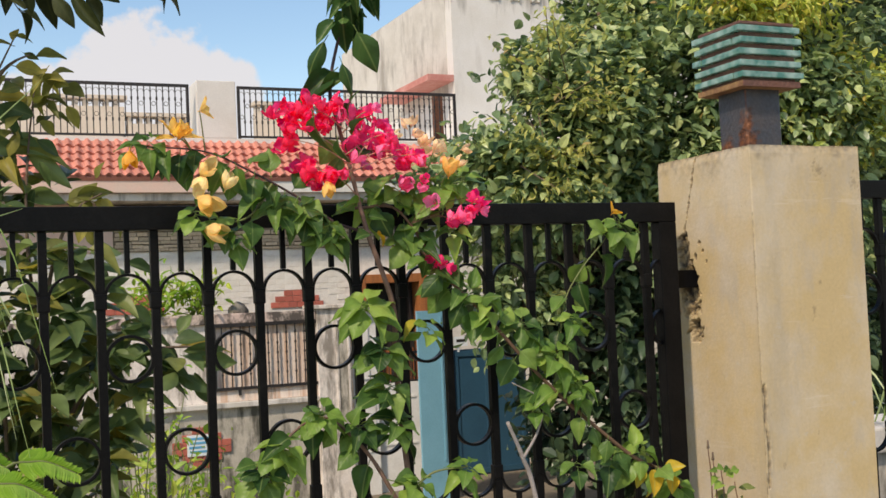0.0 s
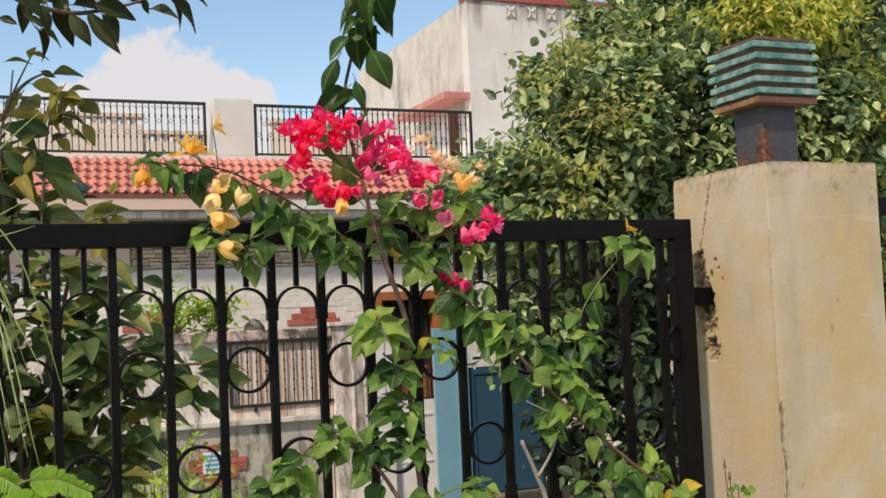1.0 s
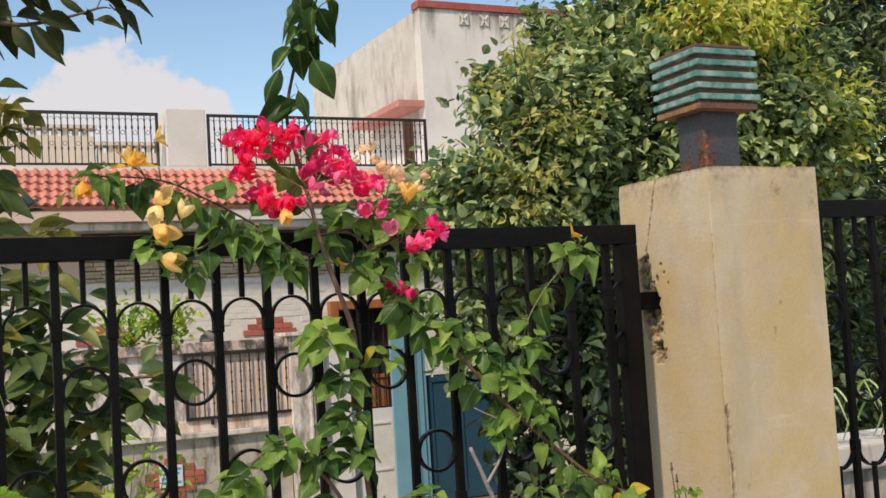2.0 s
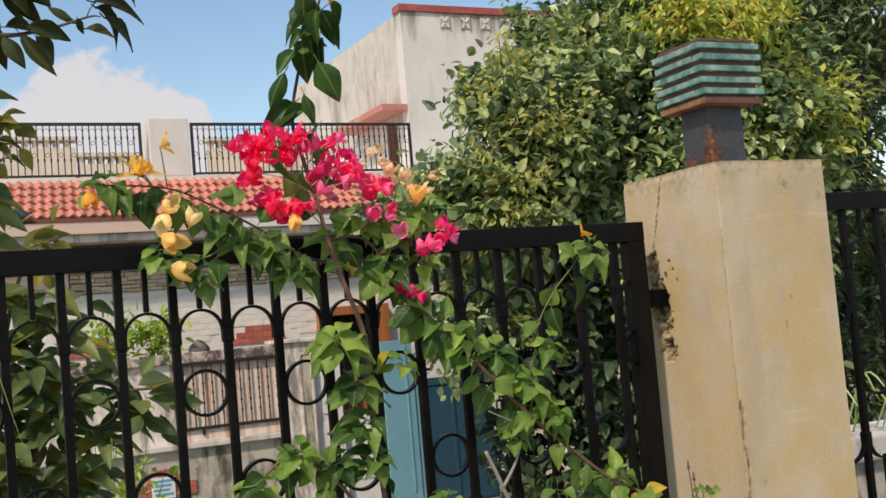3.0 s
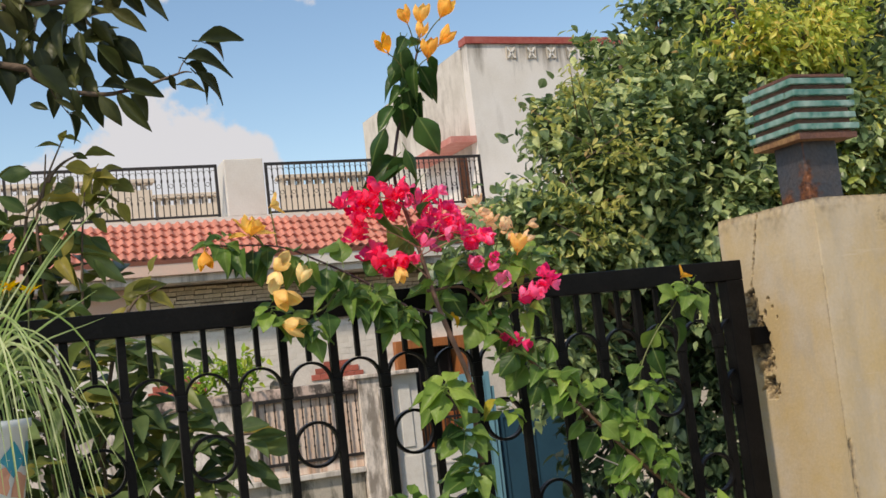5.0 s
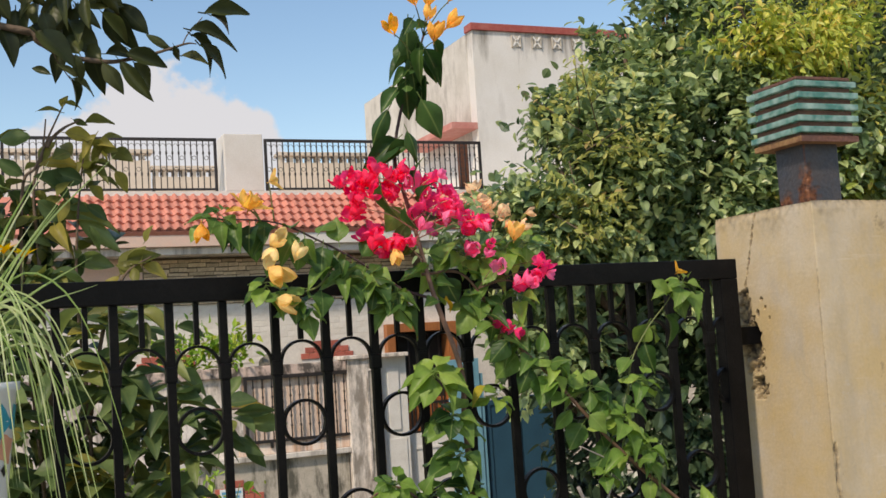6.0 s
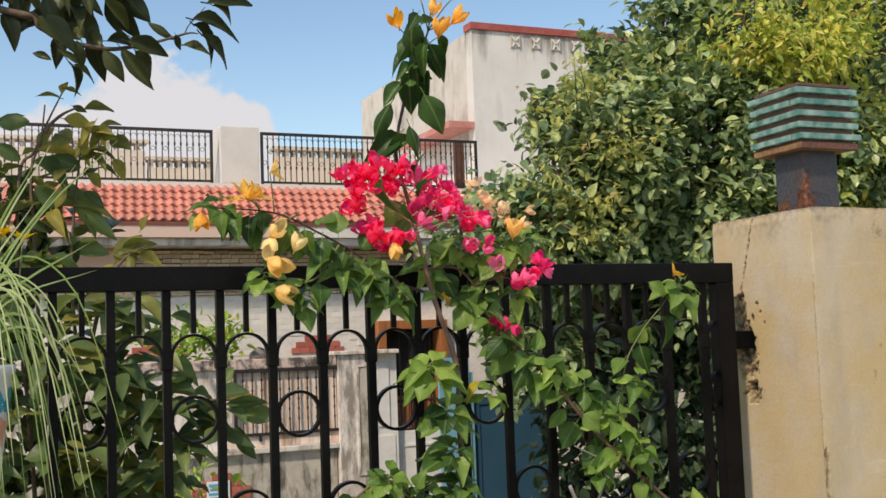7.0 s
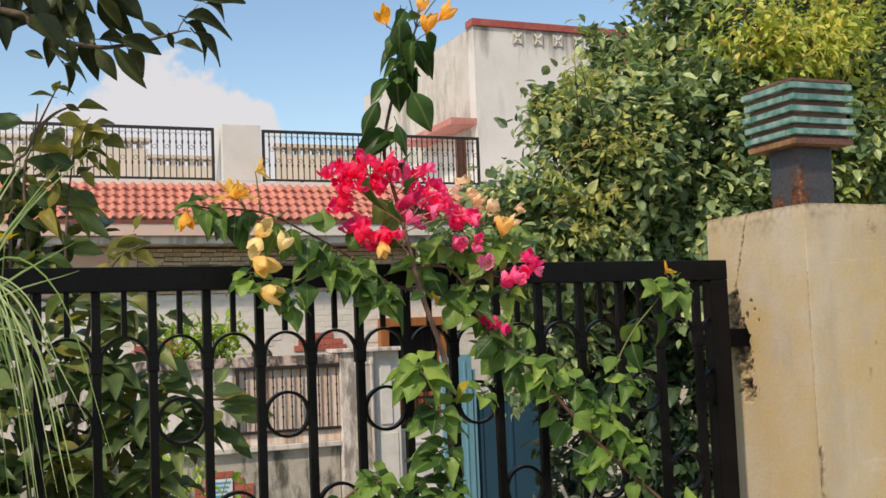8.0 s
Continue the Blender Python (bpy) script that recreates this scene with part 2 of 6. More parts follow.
red_paint = make_material("red_trim_paint", (0.36, 0.07, 0.055), 0.65, 0.0, (0.5, 0.2, 0.16), 6, 0.5, 60, 0.1, 0.1)
pink_trim = make_material("faded_red_paint", (0.55, 0.2, 0.16), 0.7, 0.0, (0.65, 0.36, 0.3), 5, 0.6, 60, 0.1, 0.1)
roof_tile = make_material("clay_roof_tile", (0.62, 0.24, 0.175), 0.78, 0.0, (0.5, 0.19, 0.135), 9, 0.6, 90, 0.12, 0.15, "object", 0.16)
white_brick = make_material("whitewashed_brick", (0.80, 0.76, 0.69), 0.9, 0.0, (0.68, 0.62, 0.54), 9, 0.6, 70, 0.08, 0.35, "object", 0.05)
mortar = make_material("mortar", (0.78, 0.73, 0.66), 0.95, 0.0, (0.62, 0.56, 0.49), 8, 0.6, 80, 0.1, 0.2)
red_brick = make_material("red_painted_brick", (0.5, 0.13, 0.09), 0.8, 0.0, (0.36, 0.12, 0.09), 9, 0.6, 70, 0.1, 0.3, "object", 0.15)
slate = make_material("beige_ledge_stone", (0.66, 0.52, 0.37), 0.85, 0.0, (0.46, 0.36, 0.25), 10, 0.7, 60, 0.18, 0.5, "object", 0.22)
stone_joint = make_material("dark_stone_joint", (0.2, 0.155, 0.11), 0.95, 0.0, (0.07, 0.055, 0.04), 12, 0.7, 60, 0.15, 0.3)
orange_wood = make_material("varnished_orange_wood", (0.42, 0.15, 0.05), 0.5, 0.0, (0.25, 0.09, 0.035), 4, 0.7, 50, 0.15, 0.1, stretch=(6, 6, 0.6))
# Near-black for the doorway's painted shade and for the plate's print.
shade_and_print_black = make_material("doorway_shade_and_print", (0.02, 0.018, 0.016), 0.8, 0.0, (0.03, 0.026, 0.022), 4, 0.5, 40, 0.1, 0.0)
sky_blue = make_material("sky_blue_sheet_paint", (0.19, 0.42, 0.53), 0.45, 0.0, (0.14, 0.34, 0.44), 4, 0.5, 60, 0.06, 0.05)
# Blue gate paint, darkened to include the tree's shade on the lower leaf.
shaded_blue = make_material("shaded_blue_sheet_paint", (0.026, 0.088, 0.142), 0.5, 0.0, (0.02, 0.066, 0.11), 4, 0.5, 60, 0.06, 0.05)
white_paint = make_material("chipped_white_paint", (0.8, 0.77, 0.72), 0.6, 0.0, (0.64, 0.6, 0.54), 7, 0.6, 70, 0.05, 0.1)
streaked_pink = streak_over(make_material("stained_pink_plaster", (0.86, 0.72, 0.62), 0.88, 0.0, (0.82, 0.6, 0.46), 3, 0.7, 60, 0.08, 0.15),
                            (0.5, 0.22, 0.08), 0.44, 0.62, 0.6, (13, 13, 0.6))
streak_over(streaked_pink, (0.07, 0.055, 0.045), 0.54, 0.66, 0.6, (9, 9, 1.3))
sign_white = make_material("sign_enamel", (0.78, 0.82, 0.84), 0.4, 0.0, (0.7, 0.74, 0.76), 8, 0.5, 60, 0.03, 0.0)
sign_blue = make_material("sign_blue_print", (0.1, 0.36, 0.58), 0.4, 0.0, (0.14, 0.42, 0.62), 8, 0.5, 60, 0.03, 0.0)
ground_mat = make_material("bare_earth", (0.2, 0.16, 0.11), 0.95, 0.0, (0.12, 0.1, 0.07), 1.2, 0.8, 20, 0.2, 0.3)
paving_mat = make_material("cement_paving", (0.36, 0.33, 0.29), 0.9, 0.0, (0.26, 0.24, 0.21), 2, 0.7, 50, 0.1, 0.2)
bark = make_material("bark", (0.16, 0.11, 0.075), 0.9, 0.0, (0.09, 0.065, 0.045), 20, 0.7, 90, 0.2, 0.4, stretch=(1, 1, 0.3))
green_stem = make_material("green_stem", (0.16, 0.2, 0.06), 0.7, 0.0, (0.13, 0.1, 0.05), 10, 0.6, 90, 0.15, 0.1)
red_stem = make_material("reddish_stem", (0.16, 0.085, 0.05), 0.7, 0.0, (0.12, 0.07, 0.04), 16, 0.6, 120, 0.15, 0.15)
dark_stem = make_material("dark_purple_stem", (0.06, 0.032, 0.036), 0.7, 0.0, (0.1, 0.05, 0.04), 16, 0.6, 120, 0.15, 0.15)
pale_stalk = make_material("pale_rosy_stalk", (0.5, 0.26, 0.2), 0.7, 0.0, (0.4, 0.3, 0.14), 20, 0.6, 120, 0.1, 0.1)
grey_stem = make_material("brown_grey_stem", (0.2, 0.115, 0.082), 0.8, 0.0, (0.11, 0.066, 0.05), 16, 0.6, 120, 0.15, 0.2)
dead_wood = make_material("dead_grey_wood", (0.34, 0.3, 0.28), 0.9, 0.0, (0.2, 0.17, 0.15), 20, 0.6, 120, 0.15, 0.3)
pot_white = make_material("white_glazed_pot", (0.72, 0.74, 0.74), 0.3, 0.0, (0.62, 0.65, 0.66), 6, 0.5, 60, 0.03, 0.0)
pot_teal = make_material("teal_glaze", (0.02, 0.32, 0.42), 0.3, 0.0, (0.03, 0.26, 0.36), 6, 0.5, 60, 0.03, 0.0)
pot_peach = make_material("peach_glaze", (0.72, 0.34, 0.22), 0.3, 0.0, (0.6, 0.28, 0.2), 6, 0.5, 60, 0.03, 0.0)
pot_black = make_material("black_glaze", (0.02, 0.02, 0.022), 0.3, 0.0, (0.03, 0.03, 0.03), 6, 0.5, 60, 0.03, 0.0)

boug_leaf = leaf_material("bougainvillea_leaf", [(0.0, (0.028, 0.068, 0.018)), (0.3, (0.066, 0.14, 0.03)), (0.7, (0.14, 0.24, 0.05)), (1.0, (0.24, 0.35, 0.08))], 0.3, 0.42, gloss=0.28)
# Darker leaf green that carries the top shoot's backlit look.
boug_shade_dark = leaf_material("bougainvillea_shade_dark_leaf", [(0.0, (0.026, 0.068, 0.018)), (0.6, (0.05, 0.112, 0.026)), (1.0, (0.09, 0.165, 0.036))], 0.24)
boug_young = leaf_material("bougainvillea_young_leaf", [(0.0, (0.095, 0.19, 0.038)), (0.5, (0.18, 0.3, 0.056)), (1.0, (0.3, 0.42, 0.085))], 0.32, 0.42, gloss=0.28)
boug_yellow = leaf_material("withered_leaf", [(0.0, (0.6, 0.36, 0.03)), (1.0, (0.5, 0.42, 0.06))], 0.3)
pink_bract = leaf_material("crimson_bract", [(0.0, (0.86, 0.04, 0.13)), (0.5, (0.92, 0.075, 0.21)), (1.0, (0.95, 0.14, 0.32))], 0.5, 0.65, rib_colour=(0.8, 0.12, 0.22))
magenta_bract = leaf_material("magenta_bract", [(0.0, (0.92, 0.075, 0.26)), (0.5, (0.95, 0.155, 0.38)), (1.0, (0.97, 0.32, 0.54))], 0.5, 0.65, rib_colour=(0.85, 0.12, 0.3))
yellow_bract = leaf_material("yellow_bract", [(0.0, (0.89, 0.46, 0.075)), (0.5, (0.92, 0.58, 0.15)), (1.0, (0.94, 0.68, 0.26))], 0.5, 0.6, rib_colour=(0.45, 0.2, 0.03))
cream_bract = leaf_material("cream_yellow_bract", [(0.0, (0.9, 0.62, 0.22)), (0.5, (0.92, 0.72, 0.35)), (1.0, (0.94, 0.8, 0.48))], 0.5, 0.6, rib_colour=(0.75, 0.5, 0.15))
faded_bract = leaf_material("faded_peach_bract", [(0.0, (0.85, 0.62, 0.4)), (1.0, (0.91, 0.77, 0.54))], 0.5, 0.6, rib_colour=(0.5, 0.26, 0.12))
bush_leaf = leaf_material("broad_bush_leaf", [(0.0, (0.065, 0.105, 0.04)), (0.4, (0.125, 0.185, 0.065)), (0.75, (0.21, 0.275, 0.095)), (0.94, (0.24, 0.24, 0.06)), (1.0, (0.32, 0.24, 0.04))], 0.38, 0.42, rib_colour=(0.17, 0.2, 0.075), gloss=0.3)
# Backlight against the sky is put into these dark leaf colours.
canopy_leaf = leaf_material("backlit_overhanging_leaf", [(0.0, (0.03, 0.038, 0.014)), (0.55, (0.055, 0.068, 0.022)), (0.8, (0.085, 0.085, 0.028)), (1.0, (0.14, 0.165, 0.055))], 0.15, 0.42, rib_colour=(0.09, 0.1, 0.03))
tree_leaf = leaf_material("tree_leaf", [(0.0, (0.055, 0.108, 0.048)), (0.35, (0.175, 0.25, 0.11)), (0.75, (0.36, 0.45, 0.2)), (1.0, (0.58, 0.63, 0.27))], 0.27, 0.36, "island", False, gloss=0.5)
tree_leaf_gold = leaf_material("golden_tree_leaf", [(0.0, (0.24, 0.34, 0.08)), (0.45, (0.5, 0.55, 0.13)), (0.85, (0.72, 0.68, 0.18)), (1.0, (0.7, 0.48, 0.15))], 0.4, 0.4, "island", False)
tree_leaf_olive = leaf_material("olive_young_tree_leaf", [(0.0, (0.2, 0.25, 0.07)), (0.45, (0.46, 0.47, 0.14)), (0.9, (0.6, 0.56, 0.19)), (1.0, (0.48, 0.33, 0.14))], 0.38, 0.4, "island", False)
tree_leaf_dark = leaf_material("dark_tree_leaf", [(0.0, (0.05, 0.085, 0.042)), (0.6, (0.11, 0.16, 0.07)), (1.0, (0.26, 0.31, 0.12))], 0.2, 0.34, "island", False, gloss=0.45)
# Leaf colour taken dark to carry the shade below the tree crown.
shrub_leaf = leaf_material("shade_dark_shrub_leaf", [(0.0, (0.026, 0.05, 0.024)), (0.6, (0.055, 0.092, 0.042)), (1.0, (0.13, 0.18, 0.08))], 0.12, 0.34, "island", False, gloss=0.4)
strap_leaf = leaf_material("strap_leaf", [(0.0, (0.22, 0.34, 0.09)), (0.6, (0.32, 0.42, 0.16)), (1.0, (0.5, 0.55, 0.3))], 0.3, 0.4, "object", False)
small_herb = leaf_material("light_herb_leaf", [(0.0, (0.15, 0.3, 0.04)), (0.6, (0.3, 0.45, 0.07)), (1.0, (0.5, 0.56, 0.1))], 0.35, 0.45, "island", False)
bush_olive = leaf_material("olive_bush_leaf", [(0.0, (0.085, 0.105, 0.03)), (0.35, (0.17, 0.175, 0.045)), (0.75, (0.27, 0.25, 0.06)), (1.0, (0.4, 0.33, 0.08))], 0.42, 0.42, rib_colour=(0.2, 0.18, 0.06))
# Darker copy of the bush leaf; the inner shade is in its colour.
bush_inner_shade = leaf_material("shaded_inner_bush_leaf", [(0.0, (0.04, 0.065, 0.022)), (0.6, (0.09, 0.125, 0.038)), (1.0, (0.22, 0.24, 0.06))], 0.15, 0.4, "island", False)
fern_leaf = leaf_material("fern_leaf", [(0.0, (0.2, 0.38, 0.04)), (1.0, (0.3, 0.46, 0.06))], 0.35, 0.45, "object", False)


def glass_material():
    m = bpy.data.materials.new("green_plate_glass")
    m.use_nodes = True
    n, l = m.node_tree.nodes, m.node_tree.links
    b = n["Principled BSDF"]
    b.inputs["Base Color"].default_value = (0.16, 0.42, 0.36, 1)
    b.inputs["Roughness"].default_value, b.inputs["IOR"].default_value, b.inputs["Transmission Weight"].default_value = 0.16, 1.5, 0.55
    tc, no, mr = n.new("ShaderNodeTexCoord"), n.new("ShaderNodeTexNoise"), n.new("ShaderNodeMapRange")
    no.inputs["Scale"].default_value, no.inputs["Detail"].default_value = 26, 5
    mr.inputs["To Min"].default_value, mr.inputs["To Max"].default_value = 0.03, 0.32
    l.new(tc.outputs["Object"], no.inputs["Vector"]), l.new(no.outputs["Fac"], mr.inputs["Value"]), l.new(mr.outputs["Result"], b.inputs["Roughness"])
    ramp = n.new("ShaderNodeValToRGB")
    ramp.color_ramp.elements[0].position, ramp.color_ramp.elements[0].color = 0.36, (0.13, 0.4, 0.33, 1)
    ramp.color_ramp.elements[1].position, ramp.color_ramp.elements[1].color = 0.66, (0.62, 0.87, 0.77, 1)
    l.new(no.outputs["Fac"], ramp.inputs["Fac"]), l.new(ramp.outputs["Color"], b.inputs["Base Color"])
    return m


plate_glass = glass_material()


def pillar_material():
    """Cream wall paint with peeled, dirty and bare spots; the bare mortar follows the broken places of the mesh."""
    m = make_material("cream_pillar_paint", (0.53, 0.39, 0.2), 0.7, 0.0, (0.54, 0.46, 0.36), 3.6, 0.9, 110, 0.06, 0.1)
    streak_over(m, (0.34, 0.29, 0.22), 0.56, 0.74, 0.5, (7, 7, 1.1))
    n, l = m.node_tree.nodes, m.node_tree.links
    b = n["Principled BSDF"]
    src = b.inputs["Base Color"].links[0].from_socket
    tc, no, r = n.new("ShaderNodeTexCoord"), n.new("ShaderNodeTexNoise"), n.new("ShaderNodeMapRange")
    no.inputs["Scale"].default_value, no.inputs["Detail"].default_value, no.inputs["Roughness"].default_value = 17, 8, 0.7
    r.inputs["From Min"].default_value, r.inputs["From Max"].default_value, r.inputs["To Max"].default_value = 0.63, 0.67, 0.55
    l.new(tc.outputs["Object"], no.inputs["Vector"]), l.new(no.outputs["Fac"], r.inputs["Value"])
    peel = n.new("ShaderNodeMix")
    peel.data_type = "RGBA"
    peel.inputs["B"].default_value = (0.5, 0.43, 0.33, 1)
    l.new(r.outputs["Result"], peel.inputs["Factor"]), l.new(src, peel.inputs["A"])
    at = n.new("ShaderNodeAttribute")
    at.attribute_name = "bare"
    bare = n.new("ShaderNodeMix")
    bare.data_type = "RGBA"
    crumb = n.new("ShaderNodeValToRGB")
    crumb.color_ramp.elements[0].position, crumb.color_ramp.elements[0].color = 0.42, (0.05, 0.034, 0.02, 1)
    crumb.color_ramp.elements[1].position, crumb.color_ramp.elements[1].color = 0.62, (0.36, 0.26, 0.13, 1)
    rough_no = n.new("ShaderNodeTexNoise")
    rough_no.inputs["Scale"].default_value, rough_no.inputs["Detail"].default_value = 60, 6
    l.new(tc.outputs["Object"], rough_no.inputs["Vector"]), l.new(rough_no.outputs["Fac"], crumb.inputs["Fac"]), l.new(crumb.outputs["Color"], bare.inputs["B"])
    l.new(at.outputs["Fac"], bare.inputs["Factor"]), l.new(peel.outputs["Result"], bare.inputs["A"])
    # pale worn cloths of old whitewash, grey run-off and fine scratches under the bare places
    colour = peel.outputs["Result"]
    for scale, stretch, low, high, amount, tint in ((2.6, (1, 1, 0.7), 0.5, 0.6, 0.28, (0.62, 0.55, 0.45)), (5.5, (1, 1, 0.35), 0.58, 0.68, 0.35, (0.36, 0.33, 0.3)),
                                                    (30.0, (1, 1, 0.5), 0.66, 0.7, 0.5, (0.3, 0.22, 0.13)), (9.0, (0.4, 0.4, 5), 0.63, 0.68, 0.3, (0.66, 0.56, 0.42))):
        mp, wear, edge, coat = n.new("ShaderNodeMapping"), n.new("ShaderNodeTexNoise"), n.new("ShaderNodeMapRange"), n.new("ShaderNodeMix")
        mp.inputs["Scale"].default_value, mp.inputs["Location"].default_value = stretch, (scale, 0.3, 1.7)
        wear.inputs["Scale"].default_value, wear.inputs["Detail"].default_value, wear.inputs["Roughness"].default_value = scale, 9, 0.66
        edge.inputs["From Min"].default_value, edge.inputs["From Max"].default_value, edge.inputs["To Max"].default_value = low, high, amount
        coat.data_type = "RGBA"
        coat.inputs["B"].default_value = (*tint, 1)
        l.new(tc.outputs["Object"], mp.inputs["Vector"]), l.new(mp.outputs["Vector"], wear.inputs["Vector"]), l.new(wear.outputs["Fac"], edge.inputs["Value"])
        l.new(edge.outputs["Result"], coat.inputs["Factor"]), l.new(colour, coat.inputs["A"])
        colour = coat.outputs["Result"]
    l.new(colour, bare.inputs["A"])
    l.new(bare.outputs["Result"], b.inputs["Base Color"])
    # hand-laid plaster: soft swells under the paint
    swell, bump = n.new("ShaderNodeTexNoise"), n.new("ShaderNodeBump")
    swell.inputs["Scale"].default_value, swell.inputs["Detail"].default_value, swell.inputs["Roughness"].default_value = 11, 6, 0.55
    bump.inputs["Strength"].default_value, bump.inputs["Distance"].default_value = 0.35, 0.012
    l.new(tc.outputs["Object"], swell.inputs["Vector"]), l.new(swell.outputs["Fac"], bump.inputs["Height"])
    l.new(b.inputs["Normal"].links[0].from_socket, bump.inputs["Normal"]), l.new(bump.outputs["Normal"], b.inputs["Normal"])
    return m


pillar_paint = pillar_material()


def rusting_material():
    """Dark bluish steel; rust follows the mesh's rust values and a little of its own."""
    m = make_material("rusting_steel", (0.055, 0.06, 0.075), 0.48, 0.25, (0.1, 0.075, 0.065), 11, 0.6, 90, 0.2, 0.3)
    n, l = m.node_tree.nodes, m.node_tree.links
    b = n["Principled BSDF"]
    src = b.inputs["Base Color"].links[0].from_socket
    tc, no, ramp, at, mix = n.new("ShaderNodeTexCoord"), n.new("ShaderNodeTexNoise"), n.new("ShaderNodeValToRGB"), n.new("ShaderNodeAttribute"), n.new("ShaderNodeMix")
    no.inputs["Scale"].default_value, no.inputs["Detail"].default_value, no.inputs["Roughness"].default_value = 70, 6, 0.7
    ramp.color_ramp.elements[0].position, ramp.color_ramp.elements[0].color = 0.36, (0.045, 0.017, 0.012, 1)
    ramp.color_ramp.elements[1].position, ramp.color_ramp.elements[1].color = 0.68, (0.27, 0.095, 0.035, 1)
    at.attribute_name, mix.data_type = "bare", "RGBA"
    l.new(tc.outputs["Object"], no.inputs["Vector"]), l.new(no.outputs["Fac"], ramp.inputs["Fac"])
    l.new(at.outputs["Fac"], mix.inputs["Factor"]), l.new(src, mix.inputs["A"]), l.new(ramp.outputs["Color"], mix.inputs["B"])
    l.new(mix.outputs["Result"], b.inputs["Base Color"])
    return m


rusting_steel = rusting_material()


# ---- building blocks ----
def mesh_from(bm, name, material, smooth=False):
    me = bpy.data.meshes.new(name)
    bm.normal_update()
    bm.to_mesh(me)
    bm.free()
    if material:
        me.materials.append(material)
    if smooth:
        me.shade_smooth()
    return me


def thing(name, at, label, category, group="", kind=""):
    ob = new(name)
    ob.location = at
    return tagged(ob, label, category, group, kind)


def base_of(ob):
    m = Matrix.Identity(4)
    while ob:
        m = ob.matrix_basis @ m if ob.parent is None else ob.matrix_parent_inverse @ ob.matrix_basis @ m
        ob = ob.parent
    return m


def attach(ob, parent):
    ob.parent = parent
    ob.matrix_parent_inverse = base_of(parent).inverted()
    return ob


def part(name, bm, material, parent, label="", smooth=False):
    ob = new(name, mesh_from(bm, name, material, smooth))
    attach(ob, parent)
    return tagged(ob, label)


def piece(name, me, m, parent):
    """A piece on shared mesh data, at the pose m."""
    ob = new(name, me)
    attach(ob, parent)
    ob.matrix_basis = m
    return ob


def block(bm, x0, x1, y0, y1, z0, z1, bevel=0.0):
    made = bmesh.ops.create_cube(bm, size=1.0, matrix=Matrix.Translation(((x0 + x1) / 2, (y0 + y1) / 2, (z0 + z1) / 2)) @ Matrix.Diagonal((x1 - x0, y1 - y0, z1 - z0, 1)))
    if bevel:
        edges = {e for v in made["verts"] for e in v.link_edges}
        bmesh.ops.bevel(bm, geom=list(edges), offset=bevel, segments=2, affect="EDGES", profile=0.6)
    return bm


def blocks(*rows, bevel=0.0):
    bm = bmesh.new()
    for r in rows:
        block(bm, *r, bevel=bevel)
    return bm


def ring(bm, centre, radius, thick, a0=0.0, a1=360.0, segments=28, depth=None):
    """A flat-bar ring or arc in the plane y = const; angles in degrees from +x towards +z."""
    depth = depth or thick
    cx, cy, cz = centre
    full = abs(a1 - a0) >= 359.9
    n = segments if full else segments + 1
    rows = []
    for i in range(n):
        a = radians(a0 + (a1 - a0) * i / segments)
        c, s = math.cos(a), math.sin(a)
        rows.append([bm.verts.new((cx + c * r, cy + d, cz + s * r)) for r, d in ((radius - thick / 2, -depth / 2), (radius + thick / 2, -depth / 2), (radius + thick / 2, depth / 2), (radius - thick / 2, depth / 2))])
    for i in range(segments if full else segments):
        a, b = rows[i], rows[(i + 1) % n]
        for k in range(4):
            bm.faces.new((a[k], a[(k + 1) % 4], b[(k + 1) % 4], b[k]))
    if not full:
        bm.faces.new(rows[0]), bm.faces.new(rows[-1][::-1])
    return bm


def curve_points(pts, steps=8):
    """Points along a smooth line through the given ones."""
    p = [Vector(q) for q in pts]
    p = [p[0] * 2 - p[1]] + p + [p[-1] * 2 - p[-2]]
    out = []
    for i in range(1, len(p) - 2):
        for k in range(steps):
            t = k / steps
            a, b, c, d = p[i - 1], p[i], p[i + 1], p[i + 2]
            out.append(0.5 * (2 * b + (c - a) * t + (2 * a - 5 * b + 4 * c - d) * t * t + (3 * b - a - 3 * c + d) * t ** 3))
    return out + [p[-2]]


def tube(bm, line, r0, r1, sides=8, knots=0.0, rng=None):
    rows = []
    for i, q in enumerate(line):
        d = (line[min(i + 1, len(line) - 1)] - line[max(i - 1, 0)]).normalized()
        u = d.orthogonal().normalized() if abs(d.x) > 0.9 else d.cross(Vector((1, 0, 0))).normalized()
        w = d.cross(u)
        r = r0 + (r1 - r0) * i / max(1, len(line) - 1)
        if knots and rng:
            r *= 1 + knots * rng.uniform(-1, 1)
        rows.append([bm.verts.new(q + (u * math.cos(k * math.tau / sides) + w * math.sin(k * math.tau / sides)) * r) for k in range(sides)])
    for a, b in zip(rows, rows[1:]):
        for k in range(sides):
            bm.faces.new((a[k], a[(k + 1) % sides], b[(k + 1) % sides], b[k]))
    bm.faces.new(rows[0][::-1]), bm.faces.new(rows[-1])
    return bm


